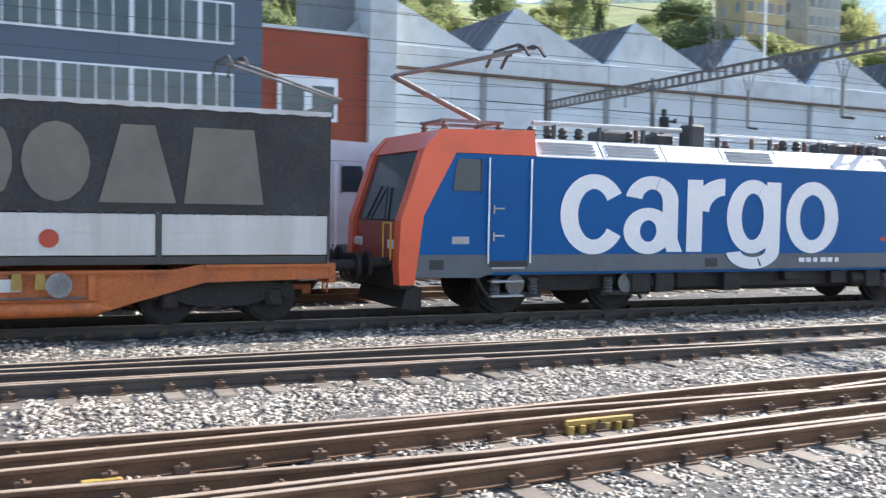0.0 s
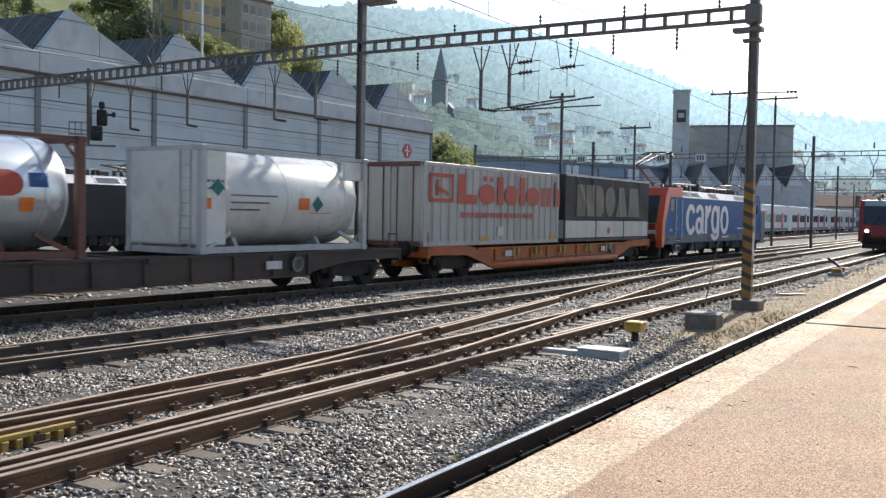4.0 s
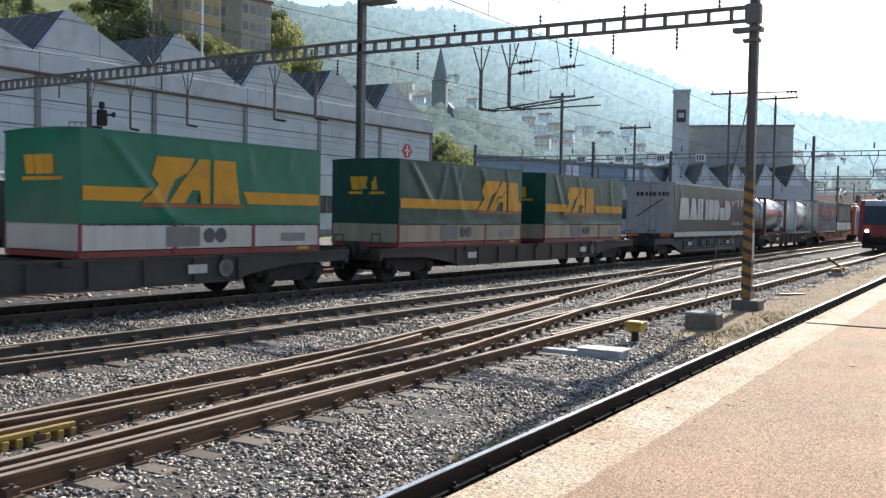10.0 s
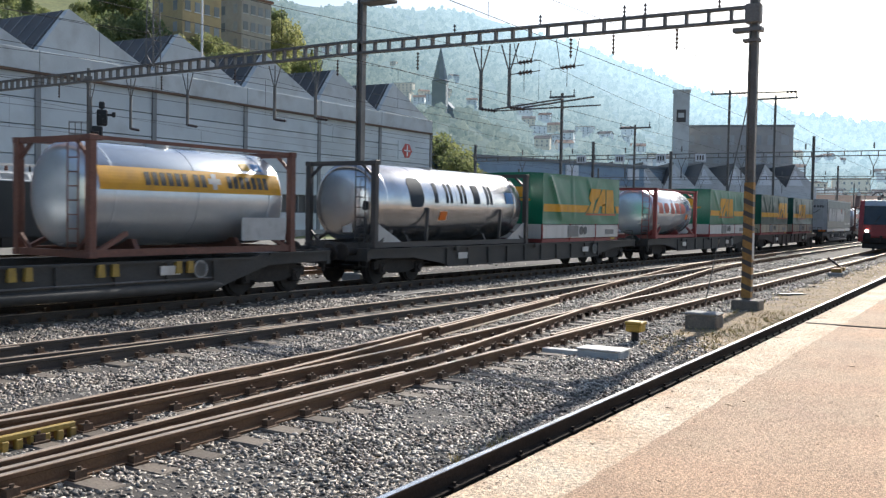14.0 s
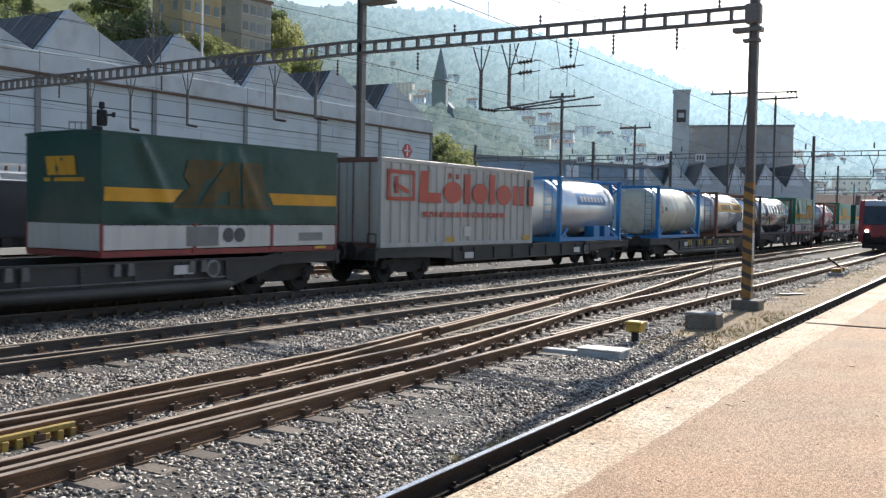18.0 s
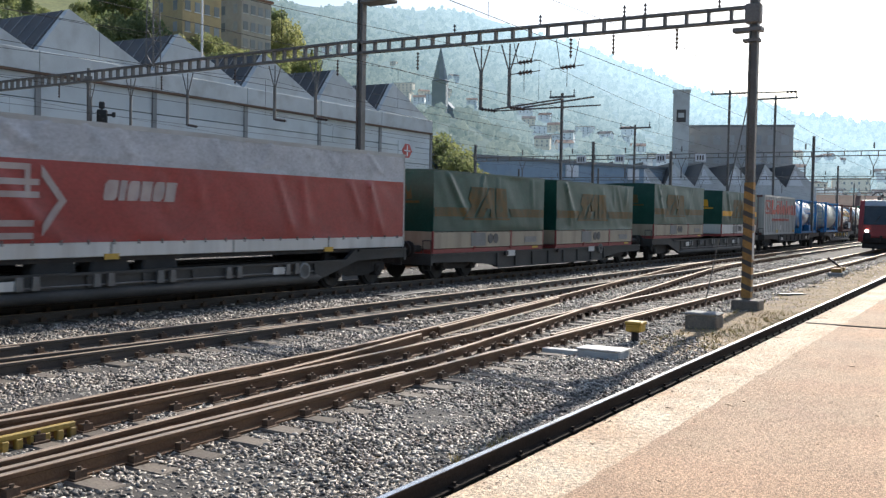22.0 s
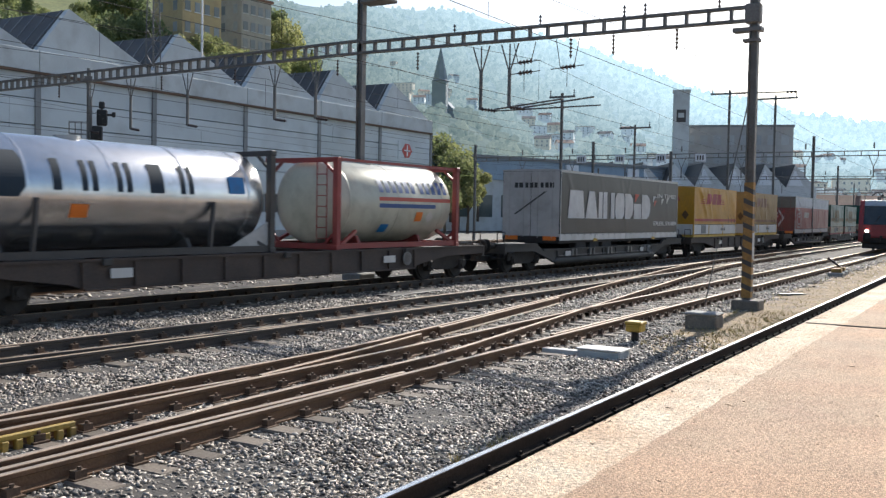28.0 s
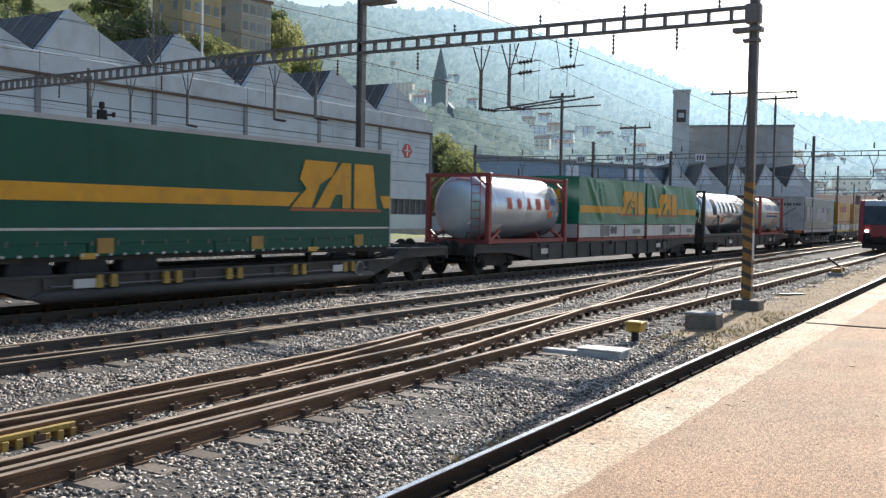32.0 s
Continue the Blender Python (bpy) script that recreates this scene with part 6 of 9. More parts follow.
def marks_loops(root, L, hw, z0, H):
    """White loops and an arrow beside white slanted marks."""
    y = -hw - 0.02
    for face in ("y", "x"):
        def put(polys, nm):
            polys = [[(-L / 2 + 0.4 + (a + L / 2 - 0.55) * 0.92, z0 + 0.08 + (b - z0 - 0.25) * 0.92) for a, b in p] for p in polys]
            if face == "y":
                mark(root, polys, M_FADED, y, nm)
            else:
                mark(root, [[(0.95 - (a + L / 2 - 0.5) * 0.78, b) for a, b in p] for p in polys], M_FADED, -L / 2 - 0.04, nm, axis="x")
        x, zb = -L / 2 + 0.55, z0 + 0.25
        t = 0.13
        rings = []
        for r0 in (0.62, 0.36):
            pts = [(math.cos(a), math.sin(a)) for a in [math.pi / 2 + math.pi * k / 8 for k in range(9)]]
            for k in range(8):
                (c0, s0), (c1_, s1) = pts[k], pts[k + 1]
                rings.append([(x + 0.62 + r0 * c0, zb + 0.62 + r0 * s0), (x + 0.62 + r0 * c1_, zb + 0.62 + r0 * s1), (x + 0.62 + (r0 - t) * c1_, zb + 0.62 + (r0 - t) * s1), (x + 0.62 + (r0 - t) * c0, zb + 0.62 + (r0 - t) * s0)])
            rings.append([(x + 0.62, zb + 0.62 - r0), (x + 1.35, zb + 0.62 - r0), (x + 1.35, zb + 0.62 - r0 + t), (x + 0.62, zb + 0.62 - r0 + t)])
            rings.append([(x + 0.62, zb + 0.62 + r0 - t), (x + 1.5, zb + 0.62 + r0 - t), (x + 1.5, zb + 0.62 + r0), (x + 0.62, zb + 0.62 + r0)])
        rings.append([(x + 0.2, zb + 1.42), (x + 1.3, zb + 1.42), (x + 1.3, zb + 1.55), (x + 0.2, zb + 1.55)])
        rings.append([(x + 1.17, zb + 0.9), (x + 1.3, zb + 0.9), (x + 1.3, zb + 1.42), (x + 1.17, zb + 1.42)])
        rings.append([(x + 1.55, zb + 0.05), (x + 2.15, zb + 0.8), (x + 1.95, zb + 0.8), (x + 1.55, zb + 0.3)])
        rings.append([(x + 1.55, zb + 1.55), (x + 2.15, zb + 0.8), (x + 1.95, zb + 0.8), (x + 1.55, zb + 1.3)])
        put(rings, "loop_mark")
    part("rear_top_sheet", Shape().box(-L / 2 - 0.06, -L / 2 - 0.036, -hw + 0.02, hw - 0.02, z0 + 1.58, H - 0.04, 0.006), M_ARCTOP, root, "brown-grey upper rear sheet")
    marks(root, [("s", 0.8), ("i", 0.4), ("s", 0.75), ("e", 0.7), ("s", 0.7), ("e", 0.7)], -L / 2 + 3.2, z0 + 0.85, 0.42, M_FADED, y, 0.08, 0.2)


def logo_dhl(root, L, hw, z0, H, ink=None):
    ink = ink or M_DHLR
    y = -hw - 0.024
    zl = z0 + (H - z0) * 0.55
    for k, (a, b) in enumerate(((0.0, 0.92), (1.0, 1.72), (1.8, 2.5))):
        x = -1.9 + a
        mark(root, glyph(("d", "h", "b")[k], x, -1.9 + b, zl, zl + 0.58, 0.35), ink, y)
    for i in range(3):
        mark(root, [[(-2.9 + 0.1 * i, zl + 0.02 + 0.1 * i), (-2.0, zl + 0.02 + 0.1 * i), (-1.98, zl + 0.06 + 0.1 * i), (-2.9 + 0.1 * i, zl + 0.06 + 0.1 * i)]], ink, y, "speed_line")
        mark(root, [[(0.62, zl + 0.02 + 0.1 * i), (1.45 - 0.1 * i, zl + 0.02 + 0.1 * i), (1.45 - 0.1 * i, zl + 0.06 + 0.1 * i), (0.62, zl + 0.06 + 0.1 * i)]], ink, y, "speed_line")
    mark(root, [[(-L / 2 + 0.1, z0 + 0.16), (L / 2 - 0.1, z0 + 0.16), (L / 2 - 0.1, z0 + 0.30), (-L / 2 + 0.1, z0 + 0.30)]], ink, y, "stripe")
    for i in range(3):
        x = L * 0.29 + i * 0.56
        mark(root, [[(x - 0.16, z0 + 0.58), (x + 0.02, z0 + 0.34), (x - 0.02, z0 + 0.14), (x + 0.2, z0 + 0.06), (x + 0.26, z0 + 0.2), (x + 0.12, z0 + 0.36)]], M_SMEAR, y - 0.003, "dark_smear")
        diamond(root, L * 0.12 + i * 0.3, 0.42, 0.12, M_BOARDDARK, y, "dark_diamond")
    part("board_patch", Shape().box(-L * 0.34, -L * 0.34 + 0.75, y, y + 0.014, 0.2, 0.64), M_BOARDGREY, root)
    for i in range(3):
        mark(root, [[(-0.8 + 0.65 * i - 0.2, z0 + 0.5), (-0.8 + 0.65 * i, z0 + 0.25), (-0.8 + 0.65 * i + 0.2, z0 + 0.5), (-0.8 + 0.65 * i, z0 + 0.75)]], M_SMEAR, -L / 2 - 0.02, "dark_diamond", axis="x")
    mark(root, [[(-0.5, H - 0.75), (0.6, H - 0.75), (0.7, H - 0.5), (-0.4, H - 0.5)]], ink, -L / 2 - 0.02, axis="x")


def ribbed_container(rear, front, base, label, seed, H=2.62):
    """A pale ribbed bulk container with rear doors, red marks and a web address as bars."""
    L, hw = front - rear, 1.25
    root = thing("bulk_container", label, "container", group="loads of the freight train")
    part("inner_walls", Shape().box(-L / 2 + 0.05, L / 2 - 0.05, -hw + 0.05, hw - 0.05, 0.08, H - 0.06), M_RIBBED, root)
    n = 19
    for sg in (-1, 1):
        for i in range(n):
            a, b = -L / 2 + 0.1 + (L - 0.2) * i / n, -L / 2 + 0.1 + (L - 0.2) * (i + 1) / n
            part("panel", Shape().box(a, b - 0.09, min(sg * (hw - 0.02), sg * (hw - 0.06)), max(sg * (hw - 0.02), sg * (hw - 0.06)), 0.14, H - 0.12), M_RIBBED, root)
            part("rib", Shape().prism([(b - 0.1, sg * (hw - 0.03)), (b - 0.075, sg * (hw + 0.02)), (b - 0.015, sg * (hw + 0.02)), (b + 0.01, sg * (hw - 0.03))], "z", 0.14, H - 0.12), M_RIBBED, root)
    for sg in (-1, 1):
        s = Shape()
        s.box(-L / 2, L / 2, min(sg * hw, sg * (hw - 0.08)) - 0.012, max(sg * hw, sg * (hw - 0.08)) + 0.012, 0.0, 0.15, 0.01)
        s.box(-L / 2, L / 2, min(sg * hw, sg * (hw - 0.08)) - 0.012, max(sg * hw, sg * (hw - 0.08)) + 0.012, H - 0.13, H, 0.01)
        part("side_rail", s, M_RIBBED, root)
        for x in (-L / 2, L / 2 - 0.12):
            part("corner_post", Shape().box(x, x + 0.12, min(sg * hw, sg * (hw - 0.12)) - 0.014, max(sg * hw, sg * (hw - 0.12)) + 0.014, 0.0, H, 0.01), M_RIBBED, root)
    s = Shape().box(-L / 2 + 0.02, L / 2 - 0.02, -hw + 0.06, hw - 0.06, H - 0.07, H - 0.02)
    for i in range(12):
        x = -L / 2 + 0.4 + (L - 0.8) * i / 11
        s.box(x - 0.05, x + 0.05, -hw + 0.1, hw - 0.1, H - 0.03, H + 0.01)
    part("roof", s, M_RIBBED, root)
    for y0, y1 in ((-hw + 0.13, -0.02), (0.02, hw - 0.13)):
        d = part("rear_door", Shape().box(-L / 2 - 0.01, -L / 2 + 0.06, y0, y1, 0.16, H - 0.15, 0.01), M_RIBBED, root)
        b = Shape()
        for yy in (y0 + 0.25, y1 - 0.25):
            b.rod((-L / 2 - 0.04, yy, 0.12), (-L / 2 - 0.04, yy, H - 0.12), 0.02, 6)
        part("lock_bar", b, M_FRAMERUST, d)
    part("end_frame", Shape().box(-L / 2 - 0.02, -L / 2 + 0.04, -hw + 0.12, hw - 0.12, 0.0, 0.14).box(-L / 2 - 0.02, -L / 2 + 0.04, -hw + 0.12, hw - 0.12, H - 0.14, H), M_FRAMERUST, root)
    y = -hw - 0.024
    mark(root, [[(q * 1.25 - 0.1, 1.12 * z - 0.2) for q, z in p] for p in [[(-3.4, 1.42), (-2.3, 1.42), (-2.3, 1.52), (-3.4, 1.52)], [(-3.4, 2.12), (-2.3, 2.12), (-2.3, 2.22), (-3.4, 2.22)], [(-3.4, 1.42), (-3.3, 1.42), (-3.3, 2.22), (-3.4, 2.22)], [(-2.4, 1.42), (-2.3, 1.42), (-2.3, 2.22), (-2.4, 2.22)],
                [(-3.15, 1.8), (-2.55, 1.6), (-2.55, 1.72), (-3.15, 1.92)], [(-3.1, 1.6), (-2.98, 1.6), (-2.98, 2.05), (-3.1, 2.05)]]], M_REDPRINT, y, "square_mark")
    x = -2.75
    for k, w, hh in (("b", 0.32, 1), ("b", 0.62, 0.32), ("o", 0.82, 0.72), ("b", 0.28, 1), ("o", 0.72, 0.72), ("b", 0.26, 1.05), ("o", 0.74, 0.72), ("b", 0.25, 0.72), ("n", 0.8, 0.72)):
        w *= 1.36
        for p in glyph(k, x, x + w, 1.36, 1.36 + 0.96 * hh, 0.08 if k == "b" and x < -2.7 else 0):
            mark(root, [p], M_REDPRINT, y)
        x += w - 0.06 if x < -2.7 else w + 0.13
    for q in (-1.1, -0.66):
        mark(root, [[(q, 2.14), (q + 0.18, 2.14), (q + 0.18, 2.3), (q, 2.3)]], M_REDPRINT, y, "dot_mark")
    bars(root, -2.5, 2.6, 0.92, 1.08, 16, M_REDPRINT, y)
    bars(root, L / 2 - 0.42, L / 2 - 0.28, 1.4, 2.3, 1, M_BLACK, y)
    for xx in (-2.1, 1.35):
        s = Shape().rod((xx, y - 0.02, 0.3), (xx, y - 0.02, 1.0), 0.02, 6).rod((xx + 0.02, y - 0.02, 1.75), (xx - 0.05, y - 0.02, 2.4), 0.02, 6)
        part("lashing_bar", s, M_WHITE, root)
    part("label_plate", Shape().box(-0.1, 0.28, y - 0.004, y + 0.01, 0.3, 0.62), M_WHITE, root)
    for xx in (-1.2, L / 2 - 0.75):
        part("yellow_plate", Shape().box(xx, xx + 0.5, y - 0.004, y + 0.01, 0.12, 0.3), M_YELLOW, root)
    rides(root, (front + rear) / 2, base)
    return root


def deco_red_text(mat, row, h, x0, gap=0.3):
    def fn(root, L, r, zc, H, hw):
        shell_marks(root, row, x0, -0.06, h, mat, r, zc, gap)
        shell_rect(root, -L / 2 + 0.85, -L / 2 + 1.45, -1.0, -0.62, M_WHITE, r, zc)
        shell_rect(root, L / 2 - 1.3, L / 2 - 1.0, -0.35, -0.08, M_HAZARD, r, zc, "hazard_plate")
        for k in range(2):
            x = L / 2 - 0.85 + 0.3 * k
            on_shell(root, [[(x - 0.12, -0.22), (x, -0.34), (x + 0.12, -0.22), (x, -0.1)]], M_WHITE if k else M_SILVER, r, zc, "hazard_plate")
        shell_rect(root, L / 2 - 1.1, L / 2 - 0.7, 0.12, 0.4, M_BLUEPRINT, r, zc, "small_label")
        for yy, zz, m in ((0.35, 1.0, M_HAZARD), (-0.1, 0.85, M_WHITE), (-0.4, 0.85, M_WHITE)):
            part("end_plate", Shape().box(-L / 2 + 0.1, -L / 2 + 0.13, yy - 0.14, yy + 0.14, zz - 0.16, zz + 0.16), m, root)
    return fn




def put_loads():
    hoyer_row = [("h", 1.1), ("o", 1.3), ("a", 1.2), ("e", 1.05), ("d", 1.2)]
    rin_row = [("s", 0.75), ("i", 0.26), ("n", 0.72), ("n", 0.72), ("e", 0.6), ("n", 0.72)]
    deck = 1.07
    # first wagon, orange
    flat_wagon(162.2, 142.4, M_ORANGE, "orange container wagon with yellow corner blocks, grimy sides", 0.40, pocket=True)
    swap_body(152.62, 161.5, deck, 2.66, M_GREYTARP, "sooty grey tarpaulin swap body with faded tan marks", 11, M_WHITE, M_FRAMEDARK,
              logo=lambda r, L, hw, z0, H: (marks(r, [("e", 0.62), ("e", 0.62), ("d", 0.66), ("o", 0.8), ("a", 0.95), ("m", 1.05)], -3.43, z0 + 0.16, 1.28, M_TANPRINT, -hw - 0.024, 0.1),
                                            mark(r, glyph("o", -0.36, -0.06, 0.28, 0.58), M_REDPRINT, -hw - 0.024, "red_disc"),
                                            part("roof_hem", Shape().add([(-L / 2 + L * i / 60, -hw - 0.035, H - (0.07 + 0.025 * ((i * 7) % 5) / 4) * k + 0.02) for k in (1, 0) for i in range(61)], [(i, i + 1, i + 62, i + 61) for i in range(60)]), M_PRINT, r, "pale ragged hem of the cover")), board_h=0.72, plates=False)
    ribbed_container(142.85, 152.1, deck, "pale ribbed bulk container with red marks, rust-streaked", 3)
    # white tank and grey tank
    flat_wagon(142.2, 122.4, M_BROWN, "brown container wagon with deep side sills")

    def white_deco(root, L, r, zc, H, hw):
        for sg in (-1, 1):
            part("end_panel", Shape().box(min(sg * L / 2, sg * (L / 2 - 0.85)), max(sg * L / 2, sg * (L / 2 - 0.85)), -hw, hw, 0.2, H - 0.08, 0.04) if sg < 0 else Shape().box(L / 2 - 0.9, L / 2, -hw, -hw + 0.1, H - 0.62, H - 0.1, 0.03), M_TANKWHITE, root)
        shell_rect(root, 0.4, 0.8, -0.25, 0.05, M_HAZARD, r, zc, "hazard_plate")
        on_shell(root, [[(0.9, -0.1), (1.12, -0.32), (1.34, -0.1), (1.12, 0.12)]], M_TEAL, r, zc, "hazard_plate")
        shell_rect(root, 0.85, 1.7, -0.34, -0.325, M_REDPRINT, r, zc, "thin_line")
        for k in range(3):
            shell_rect(root, -2.0, -0.4 - 0.3 * k, 0.05 - 0.17 * k, 0.09 - 0.17 * k, M_STEEL, r, zc, "small_writing")
        y = -hw - 0.004
        part("end_panel_plate", Shape().box(-L / 2 + 0.1, -L / 2 + 0.35, y - 0.012, y, 1.05, 1.3), M_HAZARD, root)
        diamond(root, -L / 2 + 0.55, 1.55, 0.2, M_TEAL, y - 0.01)
        bars(root, -L / 2 + 0.08, -L / 2 + 0.8, 1.66, 1.72, 5, M_STEEL, y)
        bars(root, -L / 2 + 0.08, -L / 2 + 0.8, 1.5, 1.54, 4, M_STEEL, y)
    tank_container(133.9, 139.95, deck, M_TANKWHITE, M_FRAMEGREY, "white tank container in a pale frame, orange and green hazard plates", white_deco, 2.5, 1.16)
    tank_container(124.85, 130.85, deck, M_TANKGREY, M_FRAMERUST, "grey tank container in a rusty brown frame, red marks", deco_red_text(M_REDPRINT, hoyer_row, 0.5, -1.75))
    # black curtain trailer
    flat_wagon(122.2, 103.9, M_WAGON, "grey pocket wagon with tapered corner blocks", 0.5, True, M_STEEL)
    trailer(107.3, 121.0, 1.12, 2.76, "black curtain-sided semi-trailer with broad white marks", [(0, 1, M_BLACKTARP)], 21, marks_white)
    # two green swap bodies
    flat_wagon(102.4, 82.2, M_BROWN, "brown container wagon with deep bellied sills")
    lg = logo_amber
    swap_body(93.17, 100.6, deck, 2.62, M_GREEN, "green tarpaulin swap body with amber stripe, dusty cream drop sides", 31, M_DUSTBOARD, logo=lambda *a: lg(*a, at=-0.08))
    swap_body(83.8, 91.3, deck, 2.62, M_GREEN, "green tarpaulin swap body with creased cover, dusty drop sides", 37, M_DUSTBOARD, logo=lambda *a: lg(*a, at=0.3))
    flat_wagon(82.0, 63.0, M_WAGON, "grey container wagon with deep sills")
    swap_body(73.0, 80.25, deck, 2.62, M_GREENBRIGHT, "bright green swap body with large amber marks, wrinkled", 41, logo=lambda *a: lg(*a, at=-0.08))
    tank_container(64.7, 70.7, deck, M_TANKGREY, M_FRAMERED, "grey tank container in a red frame with red marks", deco_red_text(M_REDPRINT, hoyer_row, 0.54, -2.15))
    flat_wagon(62.6, 41.6, M_WAGON, "grey container wagon with bellied sills and posts")
    swap_body(52.95, 60.2, deck, 2.62, M_GREENBRIGHT, "green swap body with slack creased tarpaulin, amber marks near its front", 47, logo=lambda *a: lg(*a, at=0.24))

    def rin_deco(root, L, r, zc, H, hw):
        x = -L / 2 + 1.9
        on_shell(root, glyph("s", x, x + 0.75, -0.1, 0.85), M_TANKBLUE, r, zc)
        shell_marks(root, [(q, 0.28 if i == 0 else 0.56) for i, (q, _) in enumerate(rin_row[1:])], x + 1.35, 0.05, 0.66, M_TANKBLUE, r, zc, 0.72)
        shell_rect(root, -1.0, -0.6, -0.5, -0.22, M_HAZARD, r, zc, "hazard_plate")
        shell_rect(root, L / 2 - 1.4, L / 2 - 0.9, 0.1, 0.5, M_FRAMEBLUE, r, zc, "small_label")
        for sg in (-1, 1):
            part("end_skirt", Shape().prism([(sg * (L / 2 - 0.15), 0.12), (sg * (L / 2 - 1.5), 0.12), (sg * (L / 2 - 0.15), 0.75)], "y", -hw + 0.0, -hw + 0.03), M_SILVER, root)
        for yy, zz, m in ((0.3, 1.5, M_HAZARD), (-0.2, 0.6, M_WHITE)):
            part("end_plate", Shape().box(-L / 2 + 0.1, -L / 2 + 0.13, yy - 0.16, yy + 0.16, zz - 0.16, zz + 0.16), m, root)
        bars(root, -0.95, 0.8, 1.1, 1.34, 6, M_BLACK, -L / 2 + 0.12, axis="x")
        for x in (-1.9, 2.6):
            part("shell_support", Shape().beam((x, -hw, 0.15), (x + 0.12, -hw + 0.02, 1.2), 0.08, 0.08), M_FRAMEDARK, root)
    tank_container(42.6, 51.75, deck, M_TANKSTEEL, M_FRAMEDARK, "long polished steel tank container with black marks, dark frame", rin_deco, 2.5, 1.17, False)
    # banded tank and cream tank
    flat_wagon(41.2, 22.3, M_WAGON, "grey pocket wagon with yellow corner blocks", 0.5, True)

    def band_deco(root, L, r, zc, H, hw):
        shell_rect(root, -L / 2 + 0.35, L / 2 - 0.35, 0.1, 0.62, M_AMBER, r, zc, "amber_band")
        for k in range(8):
            shell_rect(root, -1.5 + 0.21 * k + (0.12 if k > 5 else 0), -1.36 + 0.21 * k + (0.12 if k > 5 else 0), 0.22, 0.52, M_BLACK, r + 0.004, zc, "mark")
        for k in range(7):
            shell_rect(root, 0.9 + 0.2 * k, 1.04 + 0.2 * k, 0.22, 0.52, M_BLACK, r + 0.004, zc, "mark")
        shell_rect(root, 0.42, 0.56, 0.18, 0.56, M_WHITE, r + 0.006, zc, "cross_mark")
        shell_rect(root, 0.3, 0.68, 0.3, 0.44, M_WHITE, r + 0.007, zc, "cross_mark")
        part("notice_board", Shape().box(L / 2 - 1.8, L / 2 - 0.3, -hw - 0.03, -hw - 0.01, 0.3, 0.85), M_FRAMEGREY, root)
        shell_rect(root, L / 2 - 1.5, L / 2 - 1.2, 0.72, 0.95, M_YELLOW, r, zc, "small_label")
        shell_rect(root, L / 2 - 1.1, L / 2 - 0.8, 0.72, 0.95, M_FRAMEBLUE, r, zc, "small_label")
    tank_container(33.2, 39.25, deck, M_TANKGREY, M_FRAMERUST, "grey tank container with an amber band and dark marks, rusty frame", band_deco, 2.5)

    def cream_deco(root, L, r, zc, H, hw):
        shell_rect(root, L / 2 - 1.9, L / 2 - 0.9, 0.1, 0.55, M_FRAMEGREY, r, zc, "notice_board")
        on_shell(root, [[(L / 2 - 1.75, 0.02), (L / 2 - 1.5, 0.02), (L / 2 - 1.62, 0.26)]], M_YELLOW, r + 0.003, zc, "warning_label")
        shell_rect(root, -L / 2 + 1.2, -L / 2 + 1.5, 0.0, 0.2, M_TEAL, r, zc, "small_label")
        for k in range(4):
            shell_rect(root, -L / 2 + 0.75, -L / 2 + 0.9, -0.1 + 0.2 * k, 0.05 + 0.2 * k, M_REDPRINT, r, zc, "mark")
    tank_container(24.1, 30.2, deck, M_TANKCREAM, M_FRAMEBLUE, "cream tank container with dark bands in a blue frame", cream_deco, 2.55, 1.17)
    # blue frame tank and second ribbed container
    flat_wagon(20.8, 1.0, M_WAGON, "light grey container wagon with shallow sills", 0.72)

    def blue_deco(root, L, r, zc, H, hw):
        shell_rect(root, -1.1, 1.7, 0.15, 0.62, M_FRAMEBLUE, r, zc, "blue_sign")
        for k in range(7):
            shell_rect(root, -0.75 + 0.33 * k, -0.52 + 0.33 * k, 0.27, 0.5, M_PRINT, r + 0.004, zc, "mark")
        for x in (0.3, 1.4):
            part("spill_box", Shape().box(x, x + 0.6, -hw - 0.03, -hw + 0.4, 0.16, 0.62, 0.02), M_FRAMEBLUE, root)
    tank_container(13.4, 19.4, deck, M_TANKGREY, M_FRAMEBLUE, "steel tank container in a bright blue frame with a blue sign", blue_deco, 2.55, 1.15)
    ribbed_container(1.93, 11.2, deck, "pale grey ribbed bulk container with red marks", 5)
    # four green swap bodies on low wagons
    flat_wagon(0.6, -19.2, M_WAGON, "low grey pocket wagon under green swap bodies", 0.5, True, M_STEEL)
    swap_body(-7.5, -0.05, deck, 2.6, M_GREEN, "green swap body with a torn crease in its tarpaulin", 53, logo=lambda *a: lg(*a, at=-0.04, ink=M_DULLAMBER, band=M_AMBER))
    swap_body(-18.2, -10.8, deck, 2.62, M_GREEN, "dark green swap body with dull amber marks", 59, M_DUSTBOARD, logo=lambda *a: lg(*a, ink=M_DULLAMBER, at=-0.1))
    flat_wagon(-19.5, -37.9, M_WAGON, "low grey articulated wagon under green swap bodies", 0.42, top=0.83)
    swap_body(-28.6, -20.9, 0.84, 2.62, M_GREEN, "dark green swap body with dusty drop sides and white creases", 61, M_DUSTBOARD, logo=lambda *a: lg(*a, ink=M_DULLAMBER, at=-0.05))
    swap_body(-37.1, -29.65, 0.84, 2.62, M_GREEN, "dark green swap body with rust-red marks", 67, M_DUSTBOARD, logo=lambda *a: lg(*a, ink=M_DULLAMBER, at=-0.05))
    # red and grey trailer
    flat_wagon(-38.0, -57.0, M_WAGON, "grey low pocket wagon under the red trailer", 0.5, True, M_STEEL, 0.80)
